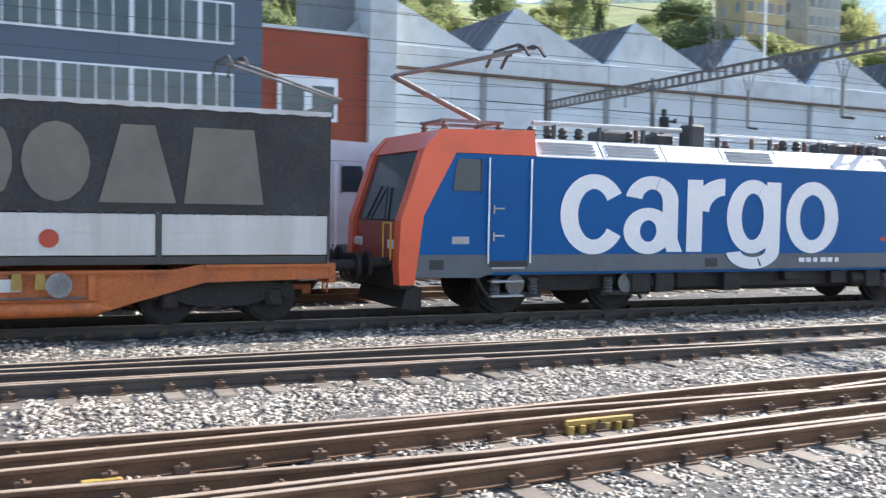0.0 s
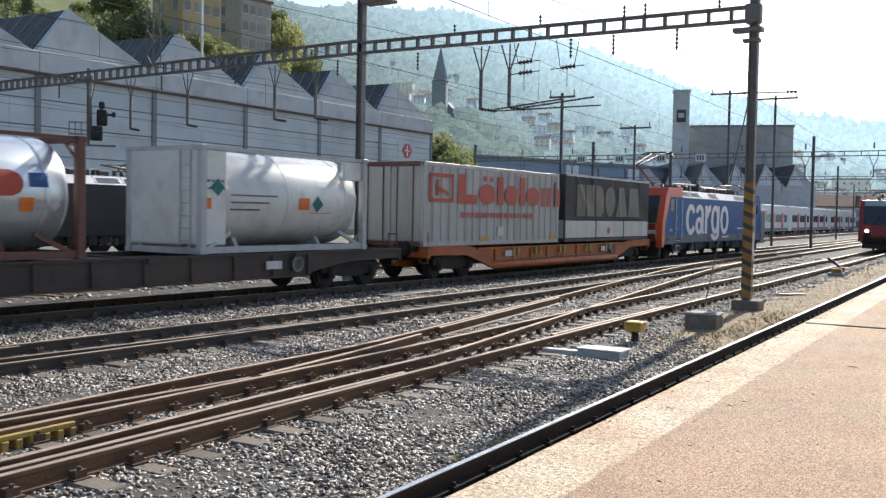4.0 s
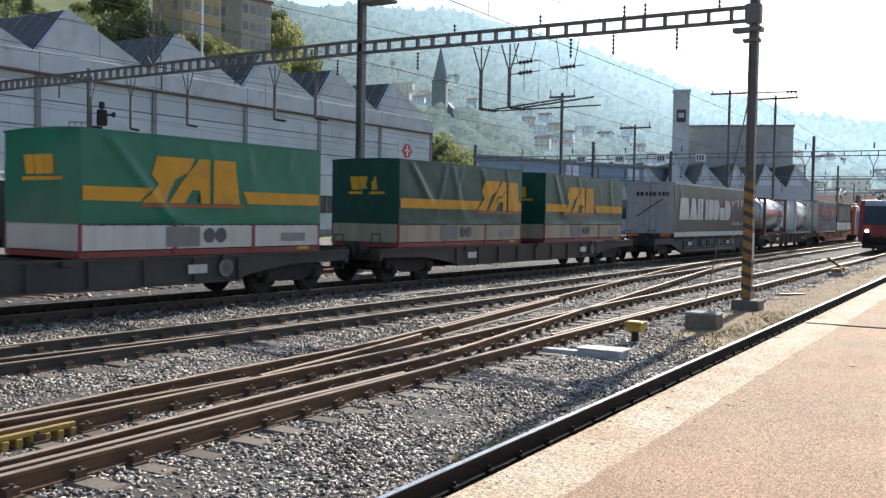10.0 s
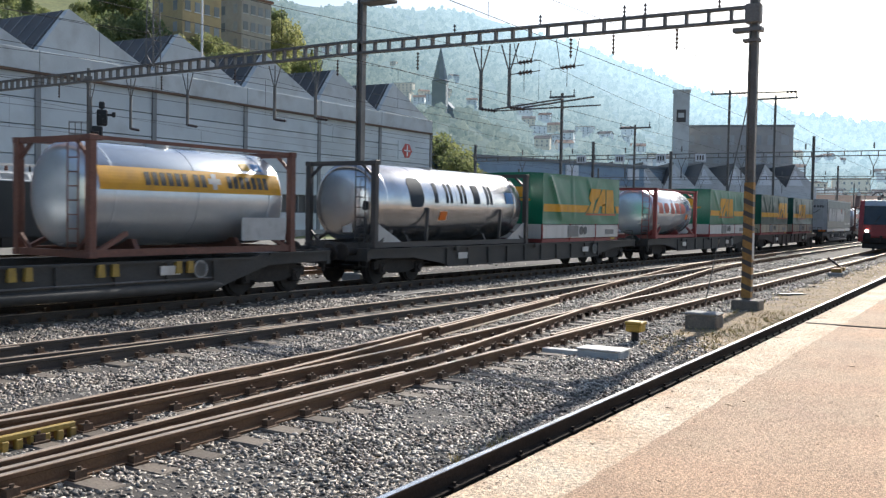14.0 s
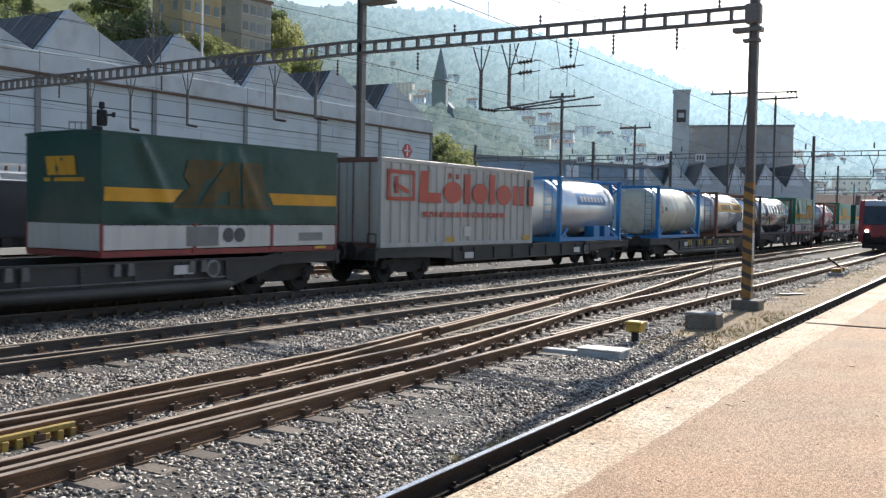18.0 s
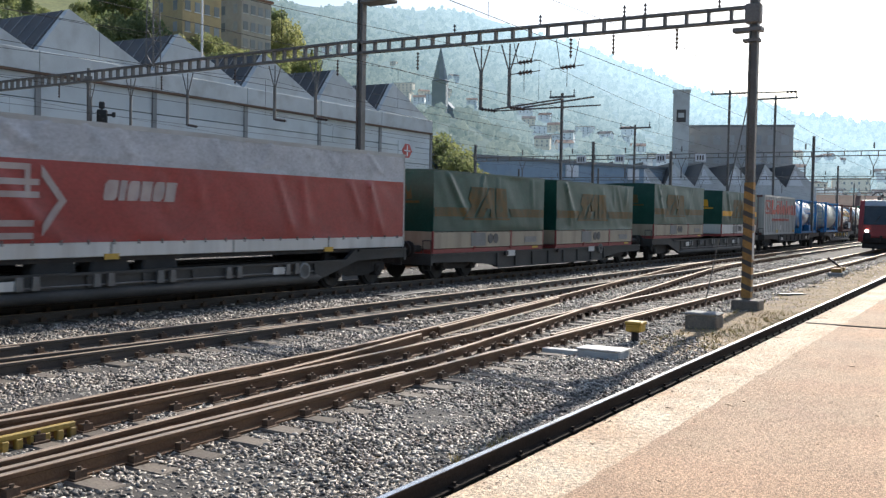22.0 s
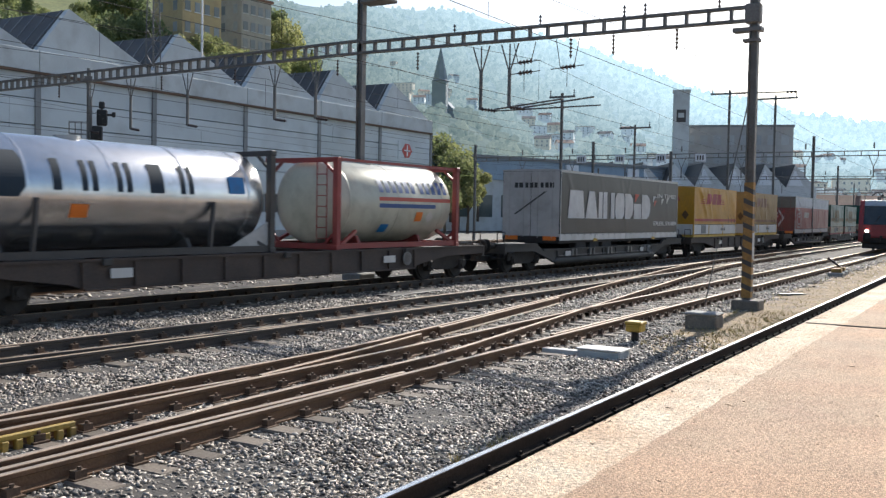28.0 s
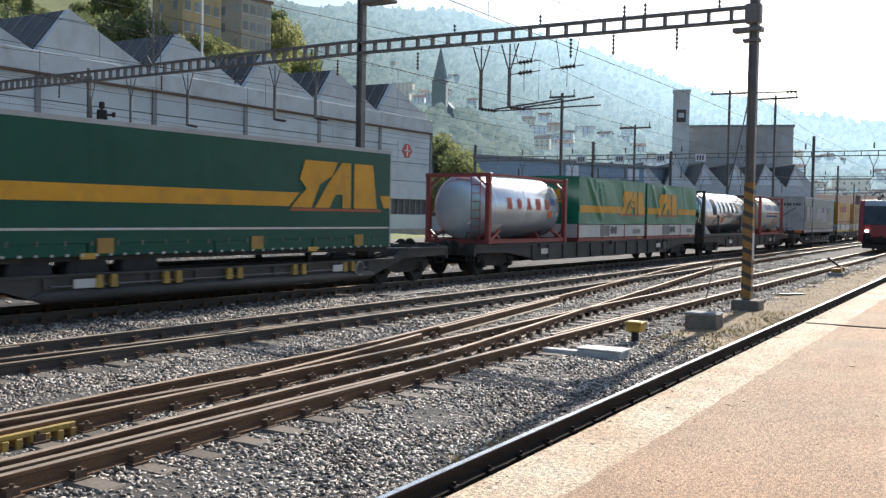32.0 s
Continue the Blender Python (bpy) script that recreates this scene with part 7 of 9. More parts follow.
    trailer(-52.4, -38.65, 1.1, 2.72, "red and grey tarpaulin semi-trailer with white loop marks", [(0, 0.66, M_ARCR), (0.66, 1, M_ARCG)], 71, marks_loops, door_mat=M_ARCDOOR, sill_h=0.3)
    # two yellow swap bodies
    flat_wagon(-57.2, -77.2, M_BROWN, "dark brown container wagon")
    swap_body(-65.5, -58.1, deck, 2.68, M_DHLYDULL, "dusty yellow tarpaulin swap body with washed-out red marks", 73, base_mat=M_YELLOW, plates=False, logo=lambda *a: logo_dhl(*a, ink=M_DHLRDULL))
    swap_body(-75.9, -68.2, deck, 2.68, M_DHLY, "yellow swap body with dark red marks and black smears, sagging cover", 79, base_mat=M_YELLOW, plates=False, logo=logo_dhl)
    flat_wagon(-77.4, -96.8, M_WAGON, "grey low pocket wagon with corner blocks", 0.5, True, M_STEEL, 0.82)
    trailer(-91.8, -78.5, 1.12, 2.76, "black curtain semi-trailer with white marks and a red rail", [(0, 1, M_BLACKTARP)], 83, marks_white)
    # marked tank and long polished tank
    flat_wagon(-97.0, -117.9, M_BROWN, "dark container wagon with long bellied sills")

    def tal_deco(root, L, r, zc, H, hw):
        for k in range(11):
            x = -0.95 + 0.32 * k + (0.14 if k > 5 else 0)
            shell_rect(root, x, x + 0.2, 0.3, 0.72, M_BLUEPRINT, r, zc, "mark")
        shell_rect(root, -1.0, 2.75, 0.06, 0.17, M_REDPRINT, r, zc, "red_line")
        shell_rect(root, -1.0, 1.9, -0.14, -0.02, M_BLUEPRINT, r, zc, "small_writing")
        shell_rect(root, 0.9, 1.25, -0.55, -0.25, M_HAZARD, r, zc, "hazard_plate")
        on_shell(root, [[(1.45, -0.4), (1.65, -0.6), (1.85, -0.4), (1.65, -0.2)]], M_WHITE, r, zc, "hazard_plate")
        shell_rect(root, -0.7, -0.3, -0.95, -0.65, M_FRAMEBLUE, r, zc, "small_label")
    tank_container(-105.3, -99.2, deck, M_TANKCREAM, M_FRAMERED, "cream tank container with blue marks and grime, red frame", tal_deco, 2.5, 1.16)
    tank_container(-117.0, -107.7, deck, M_TANKSTEEL, M_FRAMEDARK, "long polished steel tank container, black marks, end hoods", rin_deco, 2.5, 1.17, False)
    flat_wagon(-118.1, -141.6, M_WAGON, "long grey container wagon with posts along its sills")
    swap_body(-125.4, -118.4, deck, 2.6, M_GREENBRIGHT, "green swap body with white drop sides and amber marks", 89, logo=lambda *a: lg(*a, at=-0.1))
    swap_body(-132.85, -125.65, deck, 2.62, M_GREENBRIGHT, "green swap body with a deep crease, amber marks near its front", 97, logo=lambda *a: lg(*a, at=0.3))
    tank_container(-140.0, -134.0, deck, M_TANKGREY, M_FRAMERED, "grey tank container in a bright red frame, spaced red marks", deco_red_text(M_REDPRINT, [(q, 0.85) for q, _ in hoyer_row], 0.42, -1.45, 0.9))
    flat_wagon(-142.0, -161.5, M_WAGON, "grey low pocket wagon with yellow clamps", 0.5, True, M_YELLOW, 0.78)
    trailer(-159.2, -145.6, 1.12, 2.76, "green curtain semi-trailer with amber stripe and marks", [(0, 1, M_GREENFLAT)], 101, marks_amber, rail_mat=M_GREENFLAT)


put_loads()
# ---- the engine ----
M_BLUE = surf("blue_engine_paint", (0.004, 0.092, 0.285), (0.004, 0.10, 0.30), 0.42, big=0.6, fine=14, bump=0.03, dirt=(0.006, 0.07, 0.21), dirt_amt=0.3)
M_BLUE.node_tree.nodes["Principled BSDF"].inputs["Specular IOR Level"].default_value = 0.2
M_ORED = surf("orange_red_engine_paint", (0.80, 0.12, 0.04), (0.74, 0.105, 0.035), 0.35, big=0.6, fine=14, bump=0.03, dirt=(0.42, 0.09, 0.05), dirt_amt=0.3, coat=0.2)
M_SKIRT = surf("slate_engine_skirt", (0.12, 0.135, 0.15), (0.10, 0.115, 0.13), 0.5, big=0.6, fine=14, bump=0.05, dirt=(0.07, 0.065, 0.06))
M_ROOF = surf("pale_engine_roof", (0.50, 0.52, 0.54), (0.42, 0.44, 0.46), 0.45, 0.2, big=0.6, fine=14, bump=0.05, dirt=(0.28, 0.27, 0.25))
M_DRED = surf("dull_red_nose", (0.42, 0.055, 0.03), (0.36, 0.05, 0.03), 0.4, big=0.6, fine=14, bump=0.03, dirt=(0.2, 0.06, 0.04))
M_LETTER = surf("white_engine_letter", (0.84, 0.84, 0.83), (0.80, 0.80, 0.79), 0.4, big=0.8, fine=14, bump=0.02)
M_ENGBLACK = surf("black_engine_paint", (0.012, 0.013, 0.016), (0.02, 0.021, 0.024), 0.35, big=0.6, fine=14, bump=0.03, coat=0.2)
M_PANE = surf("dusty_cab_glass", (0.03, 0.04, 0.045), (0.05, 0.06, 0.065), 0.12, big=0.8, fine=20, bump=0.0)


def ring(cx, cy, rx, ry, sx, sy, a0=0, a1=360, n=28):
    """A curved stroke: part of an oval band, from angle a0 to a1."""
    out = []
    for k in range(n):
        p, q = radians(a0 + (a1 - a0) * k / n), radians(a0 + (a1 - a0) * (k + 1) / n)
        out.append([(cx + rx * math.cos(p), cy + ry * math.sin(p)), (cx + rx * math.cos(q), cy + ry * math.sin(q)),
                    (cx + (rx - sx) * math.cos(q), cy + (ry - sy) * math.sin(q)), (cx + (rx - sx) * math.cos(p), cy + (ry - sy) * math.sin(p))])
    return out


def bold_letter(ch):
    """Strokes and advance of one heavy rounded letter, for an x-height of 1."""
    def bar(x0, x1, y0, y1):
        return [[(x0, y0), (x1, y0), (x1, y1), (x0, y1)]]
    S, T = 0.245, 0.195
    if ch == "c":
        return ring(0.47, 0.5, 0.47, 0.53, S, T, 33, 327), 0.90
    if ch == "o":
        return ring(0.47, 0.5, 0.47, 0.53, S, T), 0.99
    if ch == "a":
        return ring(0.42, 0.68, 0.40, 0.35, S, T * 0.92, 0, 168) + bar(0.58, 0.82, 0.14, 0.70) + ring(0.37, 0.285, 0.37, 0.315, S, T * 0.86) + [[(0.60, 0.16), (0.66, 0.0), (0.90, 0.0), (0.82, 0.18)]], 0.96
    if ch == "r":
        return bar(0, S, 0, 1.0) + ring(0.60, 0.52, 0.56, 0.51, 0.30, 0.24, 90, 172), 0.64
    return ring(0.43, 0.5, 0.43, 0.53, S, T) + bar(0.66, 0.90, 0.0, 1.0) + ring(0.45, 0.02, 0.45, 0.27, 0.24, 0.17, 188, 360), 1.00


def word_mesh(text, mat):
    s, x, q = Shape(), 0.0, 0
    for ch in text:
        strokes, adv = bold_letter(ch)
        for p in strokes:
            s.add([(x + u, v, 0.0002 * (q % 40)) for u, v in p], [tuple(range(len(p)))])
            q += 1
        x += adv
    return s.mesh("word", mat)


def pantograph(root, x, z, up, sg):
    """Base frame, lower arm, upper arm and the bow; raised or folded."""
    s = Shape()
    for y in (-0.5, 0.5):
        s.beam((x - 0.7, y, z + 0.2), (x + 0.7, y, z + 0.2), 0.06, 0.06)
    for xx in (x - 0.6, x + 0.6):
        s.beam((xx, -0.55, z + 0.2), (xx, 0.55, z + 0.2), 0.06, 0.06)
        for y in (-0.5, 0.5):
            s.lathe([(0, 0.05), (0.04, 0.09), (0.07, 0.05), (0.11, 0.09), (0.14, 0.05), (0.2, 0.06)], (xx, y, z), "z", 10)
    p = part("pantograph", s, M_STEEL, root, "raised pantograph" if up else "folded pantograph")
    h = 0.8 if up else 0.2
    k = Vector((x - sg * (1.5 if up else 1.7), 0, z + 0.25 + h))
    part("lower_arm", Shape().rod((x + sg * 0.4, 0, z + 0.25), k, 0.06, 10), M_STEEL, p)
    top = Vector((x + sg * (1.2 if up else 0.2), 0, z + (1.75 if up else 0.5)))
    part("upper_arm", Shape().rod(k + Vector((0, -0.12, 0)), top + Vector((0, -0.3, 0)), 0.035, 8).rod(k + Vector((0, 0.12, 0)), top + Vector((0, 0.3, 0)), 0.035, 8), M_STEEL, p)
    b = Shape()
    for dx in (-0.18, 0.18):
        pts = [(-0.95, -0.22), (-0.72, -0.02), (-0.5, 0.06), (0.5, 0.06), (0.72, -0.02), (0.95, -0.22)]
        for (a, c), (d, e) in zip(pts, pts[1:]):
            b.beam((top.x + dx, a, top.z + c), (top.x + dx, d, top.z + e), 0.05, 0.05)
    for y in (-0.5, 0.5):
        b.beam((top.x - 0.2, y, top.z), (top.x + 0.2, y, top.z), 0.04, 0.04)
    part("contact_bow", b, M_FRAMEDARK, p)


def engine(label, side, end, roof_end, nose, skirt, roofm, letter=None, front_red=True, pantos=(True, False), turn=1, front_mat=None):
    """A four-axle electric engine, 18.9 m over its buffers; its cabs slope back at both ends."""
    root = thing("locomotive", label, "locomotive")
    hw, e = 1.49, 8.95
    # side walls, between slanting cab edges
    for sg in (-1, 1):
        y0, y1 = sg * (hw - 0.05), sg * hw
        pr = [(-e + 0.31, 1.22), (-e + 0.41, 1.95), (-e + 1.05, 3.12), (e - 1.05, 3.12), (e - 0.41, 1.95), (e - 0.31, 1.22)]
        part("side_wall", Shape().prism(pr, "y", min(y0, y1), max(y0, y1)), side, root)
        part("skirt", Shape().prism([(-e + 0.25, 0.80), (-e + 0.31, 1.216), (e - 0.31, 1.216), (e - 0.25, 0.80), (e - 1.6, 0.78), (e - 1.9, 0.88), (-e + 1.9, 0.88), (-e + 1.6, 0.78)], "y", min(y0, y1), max(y0, y1)), skirt, root, "slate grey lower band")
    part("machine_room", Shape().box(-e + 1.2, e - 1.2, -hw + 0.06, hw - 0.06, 0.82, 3.1), side, root)
    # cabs
    for sx in (-1, 1):
        nose_pr = [(sx * (e + 0.04), 0.66), (sx * (e + 0.07), 1.0), (sx * (e + 0.03), 1.85), (sx * (e - 0.42), 3.2), (sx * (e - 0.75), 3.56), (sx * (e - 2.72), 3.62), (sx * (e - 2.76), 3.13), (sx * (e - 1.06), 3.13), (sx * (e - 0.42), 1.95), (sx * (e - 0.31), 1.1), (sx * (e - 0.25), 0.66)]
        cab = Shape()
        for y0, y1, top in ((-hw - 0.006, -hw + 0.3, True), (hw - 0.3, hw + 0.006, True)):
            cab.prism(nose_pr, "y", y0, y1)
        cab.box(min(sx * (e - 2.7), sx * (e - 0.75)), max(sx * (e - 2.7), sx * (e - 0.75)), -hw + 0.2, hw - 0.2, 3.12, 3.3)
        c = part("cab", cab, front_mat if front_mat and sx > 0 else end, root, ("blue front cab" if front_mat and sx > 0 else "orange-red cab") if front_red else "dark cab")
        face = [(sx * (e - 0.04), 0.70), (sx * (e - 0.0), 1.0), (sx * (e - 0.04), 1.83), (sx * (e - 0.3), 1.83), (sx * (e - 0.3), 0.70)]
        part("nose", Shape().prism(face, "y", -hw + 0.3, hw - 0.3), nose, c)
        part("cab_roof", Shape().prism([(sx * (e - 0.44), 3.17), (sx * (e - 0.75), 3.555), (sx * (e - 2.72), 3.615), (sx * (e - 2.72), 3.14), (sx * (e - 0.7), 3.1)], "y", -hw + 0.3, hw - 0.3), roofm if front_mat and sx > 0 else roof_end, c)
        part("windscreen", Shape().prism([(sx * (e - 0.06), 1.85), (sx * (e - 0.48), 3.15), (sx * (e - 0.56), 3.13), (sx * (e - 0.14), 1.84)], "y", -hw + 0.302, hw - 0.302), M_PANE, c, "dusty raked windscreen")
        wp = Shape()
        wp.beam((sx * (e - 0.02), -0.5, 1.87), (sx * (e - 0.22), -0.15, 2.5), 0.03, 0.03)
        wp.beam((sx * (e - 0.02), 0.5, 1.87), (sx * (e - 0.22), 0.15, 2.5), 0.03, 0.03)
        part("wiper", wp, M_BLACK, c)
        for y in (-0.95, 0.95):
            part("headlight", Shape().box(min(sx * (e - 0.08), sx * (e + 0.03)), max(sx * (e - 0.08), sx * (e + 0.03)), y - 0.2, y + 0.2, 1.3, 1.48, 0.03), M_WHITE, c)
        part("buffer_beam", Shape().box(min(sx * (e - 0.3), sx * (e - 0.01)), max(sx * (e - 0.3), sx * (e - 0.01)), -1.3, 1.3, 0.55, 1.12, 0.04), M_DARK, root)
        part("snow_plough", Shape().prism([(sx * (e - 0.5), 0.16), (sx * (e - 0.1), 0.2), (sx * (e - 0.2), 0.6), (sx * (e - 0.5), 0.6)], "y", -1.25, 1.25), M_DARK, root)
        buffers(root, sx * 9.45, sx, 1.04)
        rl = Shape()
        for y in (-1.2, -0.8):
            rl.rod((sx * (e + 0.12), y, 1.1), (sx * (e + 0.12), y, 1.8), 0.018, 6)
        rl.rod((sx * (e + 0.12), -1.2, 1.8), (sx * (e + 0.12), -0.8, 1.8), 0.018, 6)
        part("front_handrail", rl, M_YELLOW, root)
        # side window, door, steps
        for sy in (-1, 1):
            y0 = sy * (hw + 0.004)
            y1 = sy * (hw + 0.016)
            a = sx * (e - 1.57)
            b = sx * (e - 1.06)
            part("side_window", Shape().prism([(a, 2.42), (a, 2.98), (a + sx * 0.05, 3.02), (b - sx * 0.05, 3.02), (b, 2.9), (b + sx * 0.06, 2.42)], "y", min(y0, y1), max(y0, y1)), M_PANE, root)
            fr = Shape()
            fr.prism([(a - sx * 0.03, 2.38), (a - sx * 0.03, 3.04), (a, 3.04), (a, 2.38)], "y", min(y0, sy * (hw + 0.022)), max(y0, sy * (hw + 0.022)))
            part("window_frame", fr, M_BLACK, root)
            d0, d1 = sx * (e - 2.6), sx * (e - 1.8)
            dr = part("cab_door", Shape().box(min(d0, d1), max(d0, d1), min(y0, sy * (hw + 0.01)), max(y0, sy * (hw + 0.01)), 1.1, 3.08, 0.003), side, root)
            h = Shape()
            for z in (1.58, 2.1):
                h.beam((d1 - sx * 0.05, sy * (hw + 0.03), z), (d1 - sx * 0.28, sy * (hw + 0.03), z), 0.03, 0.03)
                h.beam((d1 - sx * 0.06, sy * (hw + 0.03), z - 0.1), (d1 - sx * 0.06, sy * (hw + 0.03), z + 0.06), 0.03, 0.03)
            part("door_handle", h, M_SILVER, dr)
            for xx in (d0 - sx * 0.05, d1 + sx * 0.06):
                part("grab_rail", Shape().rod((xx, sy * (hw + 0.05), 1.05), (xx, sy * (hw + 0.05), 3.06), 0.02, 8), M_LETTER, root)
            for z in (0.94, 0.68, 0.4):
                part("step", Shape().box(min(d0, d1) + 0.05, max(d0, d1) - 0.05, min(sy * (hw - 0.2), sy * (hw + 0.02)), max(sy * (hw - 0.2), sy * (hw + 0.02)), z, z + 0.035), M_SILVER, root)
            part("step_recess", Shape().box(min(d0, d1) - 0.02, max(d0, d1) + 0.02, min(y0, sy * (hw + 0.008)), max(y0, sy * (hw + 0.008)), 0.98, 1.1), M_BLACK, root)
    # sloping roof edge with intake panels
    for sy in (-1, 1):
        n = 8
        x0, x1 = -e + 2.78, e - 2.78
        for i in range(n):
            a, b = x0 + (x1 - x0) * i / n, x0 + (x1 - x0) * (i + 1) / n
            pr = [(sy * hw, 3.125), (sy * (hw - 0.28), 3.48), (sy * (hw - 0.36), 3.48), (sy * (hw - 0.1), 3.125)]
            g_ = part("roof_panel", Shape().prism(pr, "x", a + 0.02, b - 0.02), roofm, root)
            if i in (0, 1, 3, 6, 7):
                q = Shape()
                for k in range(4):
                    u = 0.2 + 0.18 * k
                    yy, zz = sy * (hw - 0.28 * u + 0.012), 3.125 + 0.355 * u
                    q.box(a + 0.15, b - 0.15, min(yy, yy - sy * 0.03), max(yy, yy - sy * 0.03), zz, zz + 0.035)
                tagged(part("intake_slats", q, M_SILVER, g_), kind="stuff")
        part("roof_slope", Shape().prism([(sy * (hw - 0.02), 3.125), (sy * (hw - 0.30), 3.472), (sy * (hw - 0.5), 3.472), (sy * (hw - 0.3), 3.125)], "x", x0, x1), roofm, root)
        part("gutter", Shape().box(x0, x1, min(sy * hw, sy * (hw + 0.025)), max(sy * hw, sy * (hw + 0.025)), 3.112, 3.136), M_LETTER, root)
    part("roof", Shape().prism([(-hw + 0.33, 3.33), (-hw + 0.33, 3.5), (-0.7, 3.54), (0.7, 3.54), (hw - 0.33, 3.5), (hw - 0.33, 3.33)], "x", -e + 2.74, e - 2.74), roofm, root)
    s = Shape()
    for x in (-3.2, -1.6, 0.0, 1.6, 3.2):
        s.lathe([(0, 0.06), (0.05, 0.11), (0.09, 0.06), (0.14, 0.11), (0.18, 0.06), (0.27, 0.07)], (x, 0.35, 3.52), "z", 10)
        s.rod((x, -0.55, 3.52), (x, -0.55, 3.84), 0.05, 8)
    tagged(part("roof_insulators", s, M_FRAMERUST, root), kind="stuff")
    part("roof_line", Shape().rod((-4.5, 0.35, 3.8), (4.5, 0.35, 3.8), 0.025, 8).rod((-4.5, -0.55, 3.84), (4.2, -0.55, 3.84), 0.02, 8), M_SILVER, root)
    for x in (-5.7, -5.3, -4.95, -4.6, -3.3, 1.0, 1.35, 2.2, 3.5, 3.8, 4.9, 5.3, 5.6):
        q = Shape().lathe([(0, 0.07), (0.05, 0.13), (0.09, 0.07), (0.14, 0.13), (0.18, 0.07), (0.24, 0.1), (0.3, 0.05)], (x, -0.62 + 0.07 * (int(x * 10) % 4), 3.5), "z", 10)
        part("bushing", q, M_FRAMEDARK, root)
    part("roof_pipe", Shape().rod((-5.9, -0.8, 3.84), (-2.2, -0.8, 3.86), 0.05, 10).rod((-1.9, -0.85, 3.78), (3.4, -0.85, 3.78), 0.022, 8), M_SILVER, root)
    for x in (-5.4, -4.3, -3.2, -1.2, 0.3, 1.8, 3.2):
        part("pipe_stand", Shape().box(x - 0.03, x + 0.03, -0.84, -0.76, 3.48, 3.82), M_FRAMEDARK, root)
    part("roof_breaker", Shape().box(-2.05, -1.65, -0.95, -0.5, 3.48, 4.0, 0.05).rod((-1.85, -0.7, 3.98), (-1.85, -0.7, 4.2), 0.06, 8), M_FRAMEDARK, root)
    for x, w in ((-4.0, 0.8), (-2.6, 0.5), (2.4, 0.9), (4.1, 0.6)):
        part("roof_switch", Shape().box(x, x + w, -0.45, 0.15, 3.54, 3.8, 0.05), M_FRAMEDARK, root)
    pantograph(root, -e + (1.85 if pantos[0] else 2.6), 3.62, pantos[0], 1 if pantos[0] else -1)
    pantograph(root, e - 2.6, 3.62, pantos[1], turn)
    for x in (-5.22, 5.22):
        bogie(root, x, 2.6, 0.62, WS_LOCO, 1.12)
    for x in (-3.6, -3.0, -1.2, 0.5, 1.9, 3.0, 3.7):
        part("underfloor_box", Shape().box(x - 0.22, x + 0.24, -1.42, -1.1, 0.42 + 0.1 * (int(x * 10) % 3), 0.82, 0.02), M_DARK, root)
    pp = Shape()
    for x in (-7.4, -3.9, 3.9, 7.4):
        pp.rod((x, -1.36, 0.8), (x + 0.35, -1.36, 0.3), 0.035, 8)
    part("sand_pipe", pp, M_DARK, root)
    for x in (-6.52, -3.92, 3.92, 6.52):
        part("axle_cover", Shape().lathe([(0, 0.2), (0.05, 0.2), (0.09, 0.12)], (x, -1.36, 0.62), "y", 16), M_STEEL, root)
        sp = Shape()
        for dx in (-0.42, 0.42):
            for k in range(5):
                sp.lathe([(0, 0.085), (0.03, 0.11), (0.06, 0.085)], (x + dx, -1.3, 0.42 + 0.065 * k), "z", 12)
        part("axle_spring", sp, M_STEEL, root)
        part("axle_arm", Shape().beam((x - 0.6, -1.28, 0.42), (x + 0.6, -1.28, 0.42), 0.12, 0.1), M_DARK, root)
    part("transformer", Shape().box(-2.6, 2.6, -1.25, 1.25, 0.42, 1.05, 0.08), M_DARK, root)
    for x in (-3.2, 2.8):
        part("air_tank", Shape().lathe([(-0.05, 0.05), (0, 0.22), (0.9, 0.22), (0.95, 0.05)], (x - 0.4, -1.15, 0.62), "x", 14), M_DARK, root, smooth=True)
    for x, w in ((-e + 0.55, 0.28), (-2.0, 0.3), (-0.6, 0.22), (3.6, 0.2), (5.6, 0.25)):
        part("hatch", Shape().box(x, x + w, -hw - 0.012, -hw - 0.002, 0.94, 1.12), M_BLACK, root)
    if letter:
        letter(root, hw)
    return root


def cargo_word(root, hw):
    me = word_mesh("cargo", M_LETTER)
    xs = [v.co.x for v in me.vertices]
    ys = [v.co.y for v in me.vertices]
    k, ky = 7.36 / (max(xs) - min(xs)), 1.94 / (max(ys) - min(ys))
    part("lettering", me, M_LETTER, root, "large white word cargo", m=Matrix.Translation((-5.62 - k * min(xs), -hw - 0.012, 0.88 - ky * min(ys))) @ pose(0, 0, 0, 90, 0, 0) @ Matrix.Diagonal((k, ky, 1, 1)))
    bars(root, 3.6, 5.6, 1.5, 1.58, 6, M_LETTER, -hw - 0.006, "small_writing")
    part("small_red_sign", Shape().box(3.1, 3.5, -hw - 0.012, -hw - 0.002, 1.5, 1.59), M_RED, root)
    bars(root, 0.6, 1.9, 1.02, 1.12, 6, M_LETTER, -hw - 0.006)
    for x, w in ((-e_cab + 1.0, 0.35), (-4.6, 0.6)):
        part("grey_plate", Shape().box(x, x + w, -hw - 0.012, -hw - 0.002, 1.42 if x < -6 else 0.98, 1.56 if x < -6 else 1.1), M_SKIRT if x > -6 else M_SILVER, root)


e_cab = 8.95
train_engine = engine("blue electric locomotive, orange-red cabs, large white lettering", M_BLUE, M_ORED, M_ORED, M_DRED, M_SKIRT, M_ROOF, cargo_word, front_mat=M_BLUE)
rides(train_engine, 171.75)

